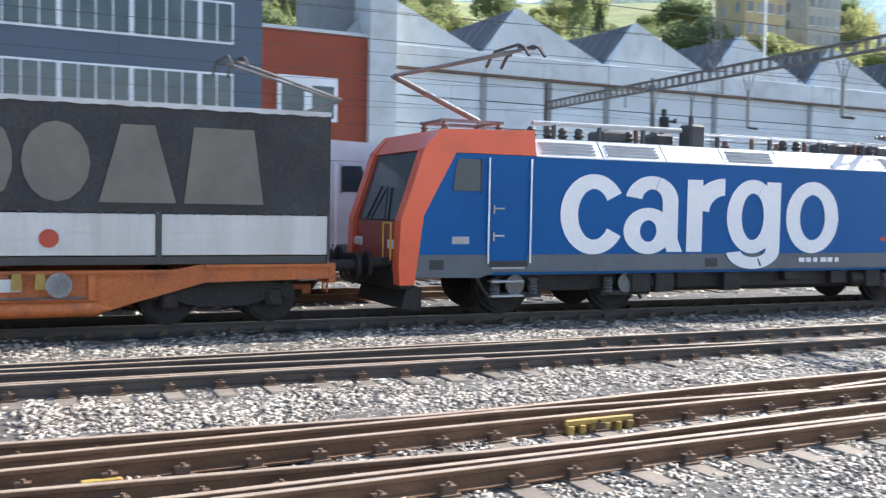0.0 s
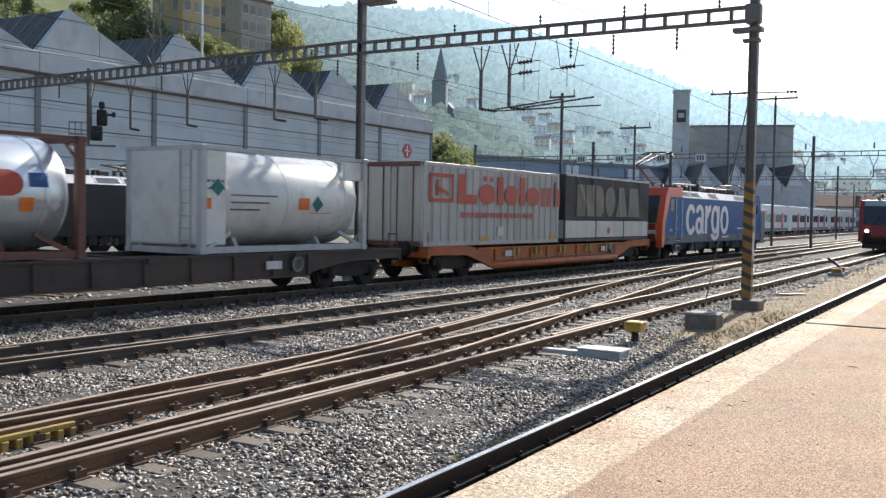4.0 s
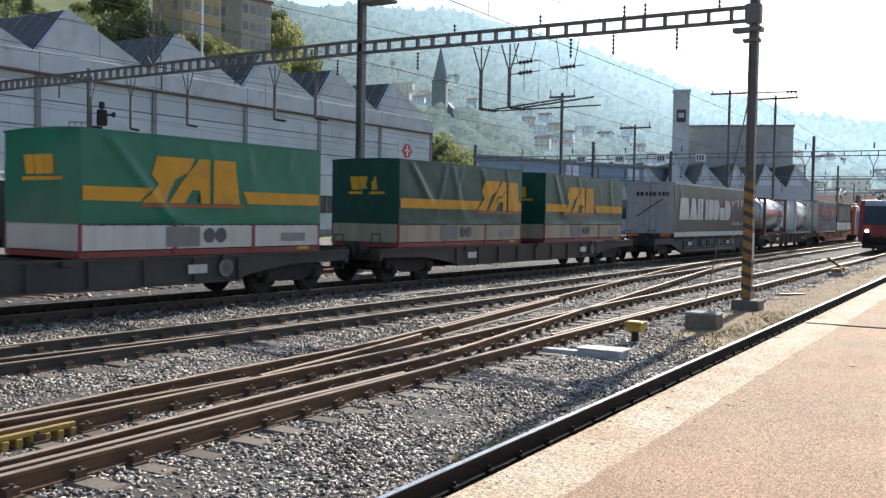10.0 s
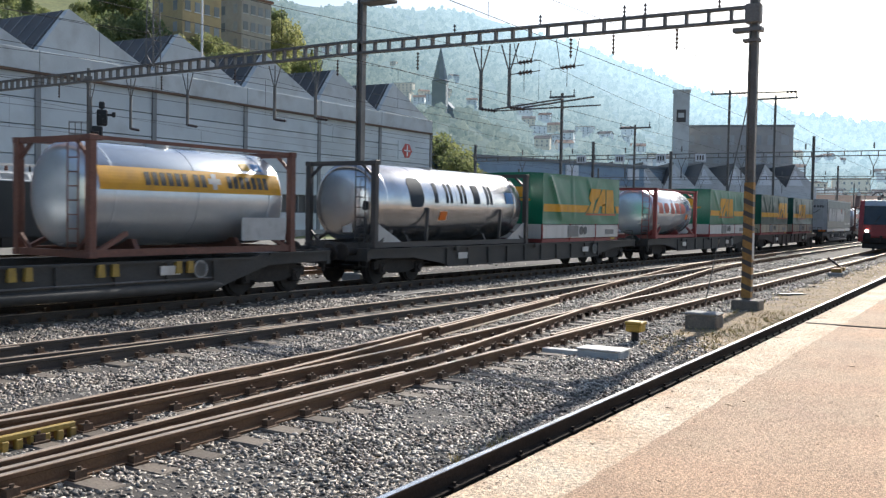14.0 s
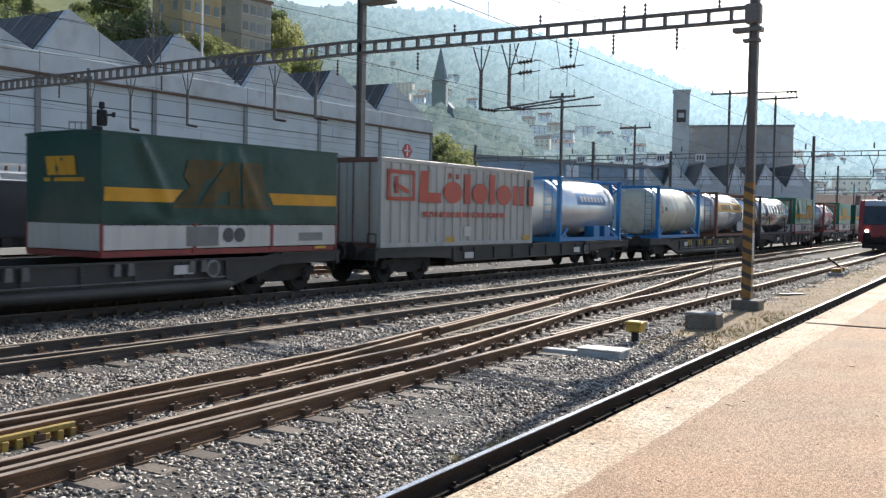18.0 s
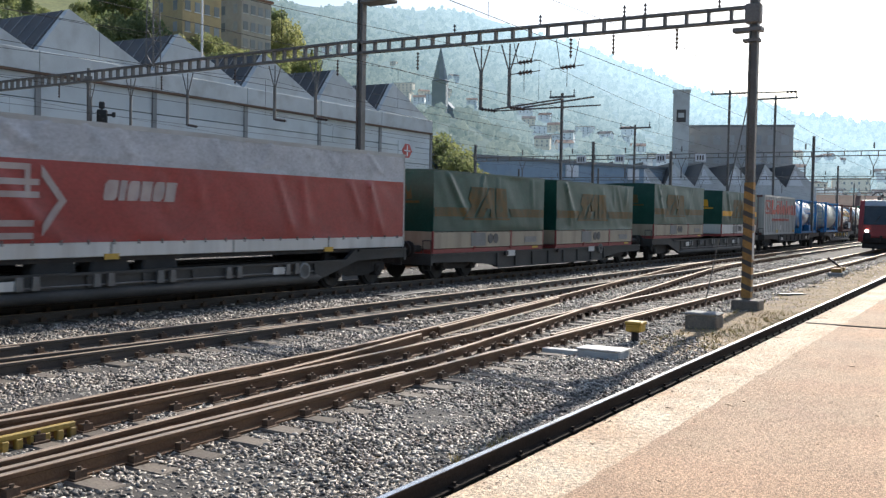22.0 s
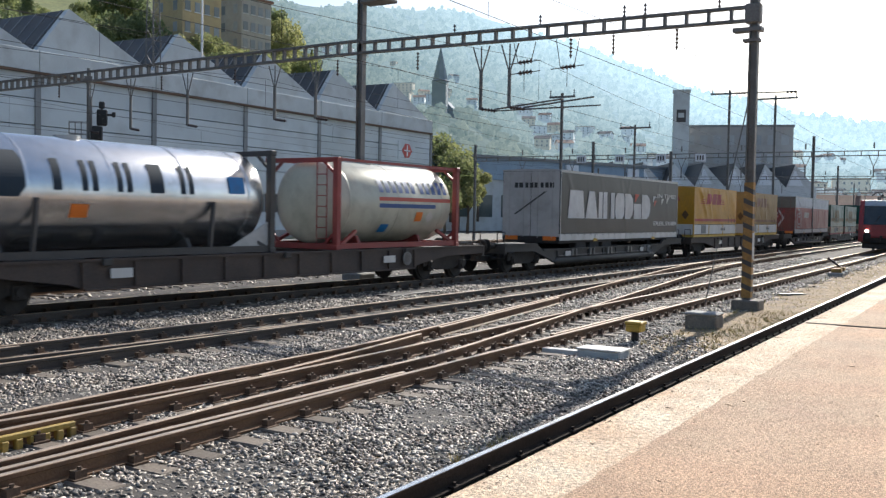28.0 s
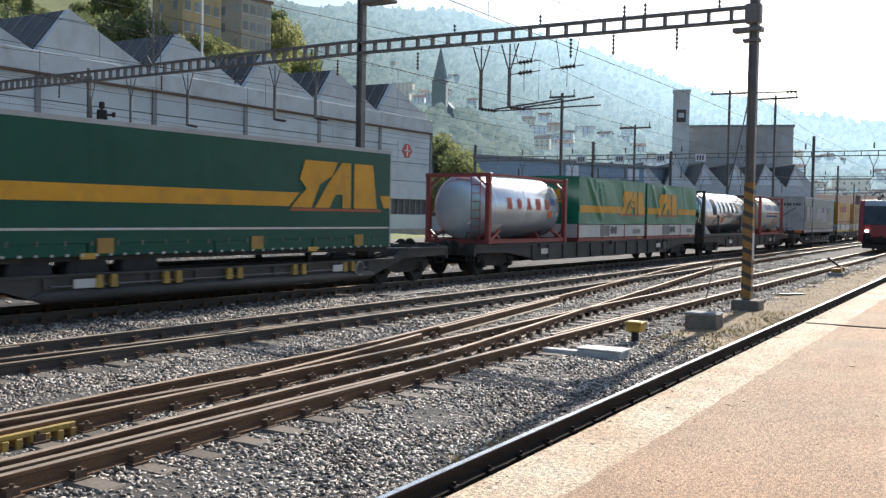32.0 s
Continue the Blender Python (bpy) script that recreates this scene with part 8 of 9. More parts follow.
# engines at rest
black_engine = engine("black electric locomotive standing before the workshop, pale roof", M_ENGBLACK, M_ENGBLACK, M_ROOF, M_ENGBLACK, M_ENGBLACK, M_ROOF, None, False, (False, False), front_mat=M_SILVER)
black_engine.matrix_basis = pose(25.1, 36.0, 0)
M_PALEENG = surf("pale_engine_paint", (0.62, 0.63, 0.64), (0.55, 0.56, 0.57), 0.4, big=0.6, fine=14, bump=0.03, dirt=(0.36, 0.35, 0.33))
pale_engine = engine("pale grey locomotive standing behind the train, pantograph raised", M_PALEENG, M_PALEENG, M_ROOF, M_PALEENG, M_SKIRT, M_ROOF, None, False, (False, True), -1)
pale_engine.matrix_basis = pose(0.3, 22.0, 0)
# darker than M_RED: the shade on the backlit engine is put into its red
M_ENGRED = surf("shaded_red_engine_paint", (0.30, 0.03, 0.03), (0.25, 0.026, 0.026), 0.4, big=0.6, fine=14, bump=0.03, dirt=(0.12, 0.04, 0.035))
red_engine = engine("red electric locomotive waiting with its headlights on", M_ENGRED, M_ENGRED, M_ROOF, M_ENGRED, M_SKIRT, M_ROOF, None, True, (False, True))
red_engine.matrix_basis = pose(81.5, c3(80), 0)
for y, z in ((-0.95, 1.4), (0.95, 1.4)):
    part("lit_lamp", Shape().rod((-9.02, y, z), (-8.94, y, z), 0.1, 14), M_LAMP, red_engine, "glowing headlight")
for sy in (-1, 1):
    part("white_stripe", Shape().box(-7.9, 7.9, min(sy * 1.494, sy * 1.502), max(sy * 1.494, sy * 1.502), 1.24, 1.32), M_WHITE, red_engine)
# ---- masts, gantries, wires ----
M_GALV = surf("weathered_galvanised_steel", (0.15, 0.145, 0.135), (0.21, 0.20, 0.185), 0.6, 0.3, big=1.0, fine=20, bump=0.15, dirt=(0.10, 0.07, 0.05))
M_STRIPEY = surf("worn_yellow_bands", (0.36, 0.20, 0.05), (0.28, 0.15, 0.045), 0.7, big=1.5, fine=20, bump=0.2, dirt=(0.10, 0.07, 0.05), dirt_amt=0.7)
M_INSUL = surf("brown_insulator", (0.06, 0.04, 0.035), (0.08, 0.055, 0.045), 0.3, big=2, fine=20, bump=0.0)


def h_mast(root, x, y, z0, z1, w=0.28, name="mast"):
    h, f, b = w / 2, 0.035, 0.025
    s = Shape().prism([(x - h, y - h), (x + h, y - h), (x + h, y - h + f), (x + b, y - h + f), (x + b, y + h - f), (x + h, y + h - f),
                       (x + h, y + h), (x - h, y + h), (x - h, y + h - f), (x - b, y + h - f), (x - b, y - h + f), (x - h, y - h + f)], "z", z0, z1)
    return part(name, s, M_GALV, root)


def truss(root, p, q, h, n, w=0.3):
    """A lattice beam: two chords, and uprights with gusset plates between."""
    p, q = Vector(p), Vector(q)
    b = part("beam_chord", Shape().beam(p, q, w, 0.07).beam(p + Vector((0, 0, h)), q + Vector((0, 0, h)), w, 0.07), M_GALV, root, "lattice gantry beam")
    for i in range(n + 1):
        c = p + (q - p) * i / n
        part("upright", Shape().box(c.x - w / 2 + 0.03, c.x + w / 2 - 0.03, c.y - 0.035, c.y + 0.035, c.z, c.z + h), M_GALV, b)


def insulator(s, p, q, r=0.06, n=5):
    p, q = Vector(p), Vector(q)
    for k in range(n):
        a = p + (q - p) * (k + 0.2) / n
        c = p + (q - p) * (k + 0.7) / n
        s.rod(a, c, r, 8, r * 0.5)
    s.rod(p, q, r * 0.35, 6)


gantry = thing("gantry", "steel lattice gantry across the tracks on two masts", "gantry")
GB, GA, GL = Vector((24.1, 5.5, 0)), Vector((25.5, 18.35, 0)), Vector((28.3, 44.0, 0))
mB = h_mast(gantry, GB.x, GB.y, -0.1, 9.4, 0.21)
part("yellow_band_sheath", Shape().box(GB.x - 0.112, GB.x + 0.112, GB.y - 0.112, GB.y + 0.112, 0.15, 3.0), M_STRIPEY, mB, "worn yellow and dark warning bands")
for k in range(9):
    z = 0.3 + 0.3 * k
    part("dark_band", Shape().prism([(GB.y - 0.116, z), (GB.y + 0.116, z + 0.1), (GB.y + 0.116, z + 0.22), (GB.y - 0.116, z + 0.12)], "x", GB.x - 0.115, GB.x + 0.115), M_FRAMEDARK, mB)
part("notice_plate", Shape().box(GB.x - 0.1, GB.x + 0.1, GB.y - 0.125, GB.y - 0.118, 1.1, 1.75), M_SILVER, mB)
part("mast_foot", Shape().box(GB.x - 0.32, GB.x + 0.32, GB.y - 0.36, GB.y + 0.3, -0.42, 0.1, 0.03), M_DARKCONC, gantry, "concrete mast foot")
mA = h_mast(gantry, GA.x, GA.y, -0.4, 9.6, 0.22)
part("mast_foot", Shape().box(GA.x - 0.4, GA.x + 0.4, GA.y - 0.4, GA.y + 0.4, -0.42, 0.1, 0.04), M_CONC, gantry)
mL = h_mast(gantry, GL.x, GL.y, -0.4, 9.0, 0.30)
truss(gantry, (GB.x, GB.y, 6.98), (GA.x, GA.y, 7.3), 0.33, 22, 0.2)
truss(gantry, (GA.x, GA.y, 7.3), (GL.x, GL.y, 7.55), 0.4, 50, 0.2)
part("bracket_box", Shape().box(GB.x - 0.14, GB.x + 0.14, GB.y - 0.16, GB.y + 0.22, 6.9, 7.38, 0.03), M_GALV, mB)
part("mast_collar", Shape().box(GB.x - 0.15, GB.x + 0.15, GB.y - 0.2, GB.y + 0.5, 6.7, 6.8).box(GB.x - 0.13, GB.x + 0.13, GB.y - 0.15, GB.y + 0.25, 6.45, 6.52), M_GALV, mB)
part("lamp_head", Shape().box(GA.x - 0.3, GA.x + 0.3, GA.y - 1.2, GA.y - 0.1, 8.84, 8.96, 0.03), M_GALV, mA)
# droppers: slender tripods with a tube that carries the contact line
def on_beam(y):
    u = (y - GB.y) / (GL.y - GB.y)
    return GB.x + (GL.x - GB.x) * u, 6.95 + 0.6 * u


for y, zb in ((13.6, 5.2), (12.6, 5.2), (20.4, 5.25), (22.4, 5.3), (27.2, 5.3), (30.8, 5.3), (33.6, 5.3)):
    x, zt = on_beam(y)
    s = Shape()
    for dy in (-0.28, 0.0, 0.28):
        s.rod((x, y + dy, zt), (x, y, zt - 0.85), 0.022, 6)
    s.rod((x, y, zt - 0.75), (x, y, zb), 0.055, 8)
    d = part("dropper", s, M_GALV, gantry, "dropper tube under the gantry")
    ins = Shape()
    insulator(ins, (x, y - 0.05, zb + 0.02), (x - 0.02, y - 0.55, zb - 0.06))
    part("insulator", ins, M_INSUL, d)
    if y in (12.6, 13.6):
        part("steady_arm", Shape().rod((x, y - 0.5, zb), (x + 0.1, y - 2.6, zb + 0.22), 0.025, 6).rod((x, y - 0.5, zb - 0.05), (x + 0.1, y - 2.8, zb - 0.02), 0.02, 6), M_GALV, d)
for y in (7.5, 9.3, 10.6, 16.0, 19.4, 24.5, 28.8, 36.0):
    x, zt = on_beam(y)
    s = Shape()
    insulator(s, (x, y, zt), (x, y, zt - 0.55), 0.05)
    part("hanging_insulator", s, M_INSUL, gantry)
for y in (6.4, 8.4, 9.0, 11.6, 14.6):
    x, zt = on_beam(y)
    s = Shape()
    insulator(s, (x, y, zt + 0.42), (x, y, zt + 0.75), 0.05, 3)
    part("standing_insulator", s, M_INSUL, gantry)


M_WIRE = surf("dull_wire", (0.02, 0.02, 0.02), (0.03, 0.028, 0.026), 0.95, big=2, fine=20, bump=0.0)


def wire(pts, r=0.012, sagging=0.0):
    """One thin continuous wire through the points, sagging between them."""
    line = [Vector(pts[0])]
    for p, q in zip(pts, pts[1:]):
        p, q = Vector(p), Vector(q)
        line += [p + (q - p) * k / 8 - Vector((0, 0, sagging * 4 * k / 8 * (1 - k / 8))) for k in range(1, 9)]
    s = Shape()
    vs = [(c.x, c.y + r * a, c.z + r * b) for c in line for a, b in ((1, 0), (0, 1), (-1, 0), (0, -1))]
    fs = [(i * 4 + j, i * 4 + (j + 1) % 4, (i + 1) * 4 + (j + 1) % 4, (i + 1) * 4 + j) for i in range(len(line) - 1) for j in range(4)]
    return s.add(vs, fs)


for nm, yy, z in (("third", lambda x: c3(x), 5.35), ("second", lambda x: c2(x), 5.3), ("first", lambda x: c1(x), 5.35), ("fourth", lambda x: 22.0, 5.35), ("fifth", lambda x: 27.5, 5.35), ("sixth", lambda x: 36.0, 5.4)):
    ln = thing("overhead_line", "thin contact wire and carrier wire over a track", "overhead line", group="overhead lines")
    stops = [-60, -20, 25.0, 80.0, 135.0, 190.0]
    part("contact_wire", wire([(x, yy(x) + (0.2 if i % 2 else -0.2), z) for i, x in enumerate(stops)], 0.0065), M_WIRE, ln)
    part("carrier_wire", wire([(x, yy(x), z + 1.25) for x in stops], 0.006, 0.75), M_WIRE, ln)
    for i in range(-4, 16):
        x = i * 11.0 + 3
        k = min(range(len(stops) - 1), key=lambda q: abs((stops[q] + stops[q + 1]) / 2 - x))
        u = max(0, min(1, (x - stops[k]) / (stops[k + 1] - stops[k])))
        part("dropper_wire", Shape().rod((x, yy(x), z), (x, yy(x), z + 1.25 - 3.0 * u * (1 - u)), 0.004, 4), M_WIRE, ln)
feed = thing("feeder_wires", "thin feeder wires high over the yard", "wires", kind="structure")
for y, z in ((30.0, 9.0),):
    part("wire", wire([(-60, y + 1, z), (25.5, y, z), (80, y + 2, z + 0.5), (140, y + 3, z + 1)], 0.009, 0.5), M_WIRE, feed)

part("aerial_pole", Shape().rod((26.4, 26.4, 7.7), (26.4, 26.4, 13.5), 0.045, 8, 0.03), M_LETTER, gantry, "slim pale pole on the beam")
pylon = thing("lattice_mast", "slender steel lattice mast standing on the gantry beam", "mast", pose(26.7, 29.35, 7.72))
for sx in (-1, 1):
    for sy in (-1, 1):
        part("leg", Shape().beam((0.2 * sx, 0.2 * sy, 0), (0.12 * sx, 0.12 * sy, 6.5), 0.045, 0.045), M_GALV, pylon)
for k in range(13):
    za, zb = 0.5 * k, 0.5 * k + 0.5
    wa, wb = 0.2 - 0.0123 * za, 0.2 - 0.0123 * zb
    q = -1 if k % 2 else 1
    part("brace", Shape().beam((-wa * q, -wa, za), (wb * q, -wb, zb), 0.022, 0.022).beam((-wa, -wa * q, za), (-wb, wb * q, zb), 0.022, 0.022)
         .beam((-wb, -wb, zb), (wb, -wb, zb), 0.022, 0.022).beam((-wb, -wb, zb), (-wb, wb, zb), 0.022, 0.022), M_GALV, pylon)
# far gantries and masts
for gx, y0, y1, z, lab in ((80, 2.6, 44, 7.15, "far lattice gantry over the yard"), (122, 2, 60, 7.0, "distant lattice gantry over the yard"), (185, 0, 60, 7.2, "distant gantry along the line")):
    gt = thing("gantry", lab, "gantry", group="far gantries")
    truss(gt, (gx, y0, z), (gx, y1, z), 0.36, 34, 0.16)
    for y in (y0 + 0.2, 13.4 + (gx - 80) * 0.1, y1 - 12, y1):
        h_mast(gt, gx, y, -0.4, z + 1.6, 0.2)
    for y in range(int(y0) + 2, int(y1) - 2, 5):
        s = Shape()
        for dy in (-0.35, 0.35):
            s.rod((gx, y + dy, z), (gx, y, z - 0.9), 0.03, 5)
        s.rod((gx, y, z - 0.85), (gx, y, z - 1.7), 0.05, 6)
        s.rod((gx, y, z + 0.55), (gx, y, z + 1.0), 0.06, 6)
        part("dropper", s, M_GALV, gt)
    if gx == 80:
        for y in (33.0, 29.4, 25.7, 22.3):
            pl = part("number_plate", Shape().box(gx - 0.32, gx - 0.26, y - 0.44, y + 0.44, z - 0.32, z + 0.34, 0.01), M_FRAMEW, gt, "white plate with dark bars")
            bb = Shape()
            for k in range(3):
                bb.box(gx - 0.335, gx - 0.322, y - 0.27 + 0.22 * k, y - 0.15 + 0.22 * k, z - 0.18, z + 0.2)
            tagged(part("writing_bars", bb, M_FRAMEDARK, pl), kind="stuff")
for th, r, top, arm in ((14.1, 84, 12.9, 1.6), (11.6, 84, 12.4, 1.8), (19.4, 90, 10.6, 1.5), (17.3, 95, 8.5, 0.0), (23.7, 70, 11.0, 1.0)):
    x, y = at(th, 0, r)
    ms = thing("line_mast", "slim steel mast with a cross-arm", "mast", group="line masts")
    h_mast(ms, x, y, -0.4, top, 0.17 if arm else 0.26)
    if arm:
        part("cross_arm", Shape().box(x - 0.06, x + 0.06, y - arm, y + arm, top - 0.35, top - 0.2), M_GALV, ms)
        for sy in (-1, 1):
            s = Shape()
            insulator(s, (x, y + sy * arm * 0.92, top - 0.2), (x, y + sy * arm * 0.92, top + 0.25), 0.07, 3)
            part("insulator", s, M_INSUL, ms)
stay = thing("mast_stay", "slanting steel stay behind the freight train", "stay wire")
part("rod", Shape().rod((72.5, 19.0, -0.25), (73.0, 17.0, 10.6), 0.05, 6), M_GALV, stay)
marker = thing("marker_rod", "thin leaning rod beside the rails", "marker")
part("rod", Shape().rod((24.5, 6.66, -0.25), (24.6, 6.36, 1.5), 0.013, 6), M_GALV, marker)
part("tip", Shape().rod((24.6, 6.362, 1.46), (24.602, 6.355, 1.56), 0.022, 6), M_TANPRINT, marker)

# signal that hangs on a post from the gantry, with a small service cage
sg_ = thing("signal", "dark multi-lamp railway signal hung from the gantry", "signal", pose(27.2, 33.8, 0, 0, 0, -39))
part("post", Shape().rod((0, 0, 4.75), (0, 0, 8.0), 0.07, 10).box(-0.16, 0.16, -0.16, 0.16, 7.5, 7.66), M_GALV, sg_)
hd = part("signal_head", Shape().box(0.33, 0.77, -0.18, 0.18, 5.6, 6.28, 0.05), M_BLACK, sg_)
for i, z in enumerate((5.75, 5.95, 6.12)):
    part("hood", Shape().lathe([(0, 0.10), (0.3, 0.085), (0.3, 0.06), (0, 0.06)], (0.55 - 0.1 * (i - 1), -0.46, z), "y", 12), M_BLACK, hd)
hd2 = part("signal_head", Shape().box(0.08, 0.58, -0.2, 0.16, 4.95, 5.57, 0.05), M_BLACK, sg_)
for x, z in ((0.22, 5.12), (0.44, 5.12), (0.33, 5.38)):
    part("hood", Shape().lathe([(0, 0.10), (0.3, 0.085), (0.3, 0.06), (0, 0.06)], (x, -0.48, z), "y", 12), M_BLACK, hd2)
part("top_lamp", Shape().box(0.42, 0.66, -0.12, 0.12, 6.32, 6.62, 0.04).rod((0.54, 0, 6.26), (0.54, 0, 6.36), 0.05, 8), M_BLACK, sg_)
part("side_arm", Shape().box(0.77, 1.08, -0.05, 0.05, 6.02, 6.12).box(0.95, 1.1, -0.1, 0.1, 5.98, 6.2, 0.03), M_BLACK, sg_)
part("platform_grating", Shape().box(-0.78, 1.1, -0.3, 0.3, 4.72, 4.77), M_GALV, sg_)
cg = Shape()
for x in (-0.76, -0.52, -0.28, -0.04):
    for y in (-0.28, 0.28):
        cg.rod((x, y, 4.75), (x, y, 5.7), 0.014, 6)
for z in (5.2, 5.7):
    for y in (-0.28, 0.28):
        cg.rod((-0.76, y, z), (-0.04, y, z), 0.014, 6)
    cg.rod((-0.76, -0.28, z), (-0.76, 0.28, z), 0.014, 6)
tagged(part("cage_rods", cg, M_GALV, sg_, "thin rods of the service cage"), kind="stuff")

# insulators slung under the gantry, and the steady arms at its near mast
for y, zs in ((12.1, (6.5, 6.2)), (10.7, (6.25,))):
    x, zt = on_beam(y)
    sl = Shape()
    for dy in (-0.35, 0.35):
        sl.rod((x, y + dy, zt), (x, y + dy * 0.6, zs[0]), 0.012, 6)
    for z in zs:
        sl.rod((x, y - 0.5, z + 0.02), (x, y + 0.5, z - 0.04), 0.014, 6)
    sl.rod((x, y, zs[0]), (x, y, zs[-1] - 0.55), 0.01, 6)
    sp = part("span_hanger", sl, M_GALV, gantry, "hanger rods under the beam")
    for z in zs:
        ins = Shape()
        insulator(ins, (x, y - 0.24, z + 0.01), (x, y + 0.2, z - 0.02), 0.075, 4)
        part("insulator", ins, M_INSUL, sp)
st = Shape().rod((GB.x - 0.08, GB.y + 0.35, 5.2), (GB.x + 0.3, GB.y - 1.0, 5.22), 0.016, 6)
arm = part("steady_arm", st, M_GALV, mB)
for a, b in (((GB.x + 0.22, GB.y - 0.75, 5.215), (GB.x + 0.3, GB.y - 1.0, 5.22)), ((GB.x - 0.08, GB.y + 0.4, 5.2), (GB.x - 0.02, GB.y + 0.14, 5.205))):
    ins = Shape()
    insulator(ins, a, b, 0.05, 3)
    part("insulator", ins, M_INSUL, arm)

# ---- small things by the tracks ----
def crate(name, x0, x1, y0, y1, z0, z1, mat, label, category, lid=None, bev=0.02):
    root = thing(name, label, category, pose((x0 + x1) / 2, (y0 + y1) / 2, z0))
    w, d, h = (x1 - x0) / 2, (y1 - y0) / 2, z1 - z0
    part("body", Shape().box(-w, w, -d, d, 0, h * 0.86, bev), mat, root)
    part("lid", Shape().box(-w - 0.02, w + 0.02, -d - 0.02, d + 0.02, h * 0.86, h, bev), lid or mat, root)
    return root


crate("equipment_block", 19.25, 19.8, 4.98, 5.62, BED - 0.05, 0.17, M_DARKCONC, "weathered concrete equipment block on the ballast", "concrete block", M_CONC, 0.03)
crate("point_motor", 14.3, 14.75, 5.2, 5.92, BED - 0.03, -0.03, M_FRAMEGREY, "pale metal point machine beside the rail", "point machine", M_WHITE)
pr = thing("point_rod_cover", "pale metal cover over the point rods", "point rods")
part("cover", Shape().box(14.42, 14.62, 5.95, 6.6, BED - 0.02, -0.11, 0.01), M_WHITE, pr)
part("rod", Shape().rod((14.5, 6.5, -0.13), (14.5, 8.4, -0.13), 0.025, 8), M_RAIL, pr)
yb = thing("signal_lamp_box", "yellow ground box on a short stem beside the rails", "ground box")
part("stem", Shape().rod((16.75, 5.8, BED - 0.05), (16.75, 5.8, 0.04), 0.07, 10), M_DARK, yb)
part("box", Shape().box(16.6, 16.9, 5.65, 5.94, 0.0, 0.14, 0.02).box(16.585, 16.915, 5.635, 5.955, 0.13, 0.19, 0.015), M_YELLOW, yb)
for x, y in ((41.4, 5.9), (43.0, 6.0)):
    c = thing("marker_stub", "rusty yellow stub on a pale foot beside the track", "ground marker", pose(x, y, -0.2), group="stubs beside the track")
    part("foot", Shape().box(-0.35, 0.35, -0.3, 0.3, 0, 0.18, 0.02), M_CONC, c)
    part("stub", Shape().box(-0.2, 0.2, -0.2, 0.2, 0.18, 0.34, 0.02), M_STRIPEY, c)
part("lever", Shape().beam((0, 0, 0.34), (0.1, 0.5, 0.7), 0.08, 0.08), M_DARK, c)
bd = thing("loose_board", "pale wooden board lying on the dry earth", "board", pose(29.6, 5.45, -0.15, 0, 0, 40))
part("plank", Shape().box(-0.14, 0.14, -0.4, 0.4, 0, 0.05, 0.01), M_TANPRINT, bd)
mt_ = thing("rubber_mat", "dark flat cover lying on the ballast", "cover", pose(22.6, 14.4, BED + 0.01))
part("sheet", Shape().box(-1.4, 1.4, -0.25, 0.25, 0, 0.05, 0.01), M_FRAMEDARK, mt_)
# yellow toothed bar between the point rails
tb = thing("yellow_heater_bar", "yellow toothed bar fixed between the point rails", "point fitting", pose(5.83, 7.96, -0.165))
part("bar", Shape().box(-0.42, 0.42, -0.025, 0.025, 0.07, 0.13, 0.01), M_CLAMP, tb)
for i in range(6):
    part("tooth", Shape().box(-0.40 + 0.15 * i, -0.33 + 0.15 * i, -0.04, 0.03, -0.03, 0.075, 0.008), M_CLAMP, tb)
tb2 = thing("yellow_heater_bar", "short yellow fitting between the point rails", "point fitting", pose(0.95, 7.9, -0.19))
part("bar", Shape().box(-0.16, 0.16, -0.03, 0.03, 0.0, 0.08, 0.01), M_CLAMP, tb2)
gr = random.Random(12)
tuft = Shape()
for _ in range(1500):
    x, y = gr.choice(((gr.uniform(24, 60), gr.uniform(4.1, 6.2)), (gr.uniform(24, 50), gr.uniform(4.1, 5.8)), (gr.uniform(18, 24), gr.uniform(4.1, 4.9)), (gr.uniform(16, 24), gr.uniform(4.2, 5.6)), (gr.uniform(7.3, 8.6), gr.uniform(4.05, 4.35)) if gr.random() < 0.12 else (gr.uniform(26, 60), gr.uniform(4.1, 5.9)), (gr.uniform(28, 30.5), gr.uniform(1.6, 2.3))))
    z = PLAT if y < 3 else BED + 0.02
    for _ in range(7):
        a, h = gr.uniform(0, 6.28), gr.uniform(0.03, 0.11)
        dx, dy = 0.07 * math.cos(a), 0.07 * math.sin(a)
        tuft.add([(x - dy * 0.08, y + dx * 0.08, z), (x + dy * 0.08, y - dx * 0.08, z), (x + dx + gr.uniform(-0.03, 0.03), y + dy, z + h)], [(0, 1, 2)])
M_DRY = surf("dry_grass", (0.48, 0.37, 0.16), (0.34, 0.29, 0.12), 0.8, big=1, fine=10, bump=0.0, island=0.3)
tagged(new("dry_grass_tufts", tuft.mesh("dry_grass_tufts", M_DRY)), "thin dry yellow grass tufts", "grass", kind="stuff")

# ---- far along the yard ----
hut = thing("relay_hut", "plain grey metal relay hut between the tracks", "hut", pose(94, 22.6, -0.3, 0, 0, 0))
part("body", Shape().box(-2.2, 2.2, -2.2, 2.2, 0, 3.1, 0.05), M_STEEL, hut)
part("roof", Shape().box(-2.35, 2.35, -2.35, 2.35, 3.1, 3.3, 0.03), M_SILVER, hut)
part("door", Shape().box(-2.26, -2.2, -0.5, 0.5, 0.2, 2.2), M_PILASTER, hut)
M_COACH = surf("white_coach_paint", (0.76, 0.77, 0.78), (0.70, 0.71, 0.72), 0.35, big=0.5, fine=8, bump=0.02, dirt=(0.5, 0.48, 0.45))


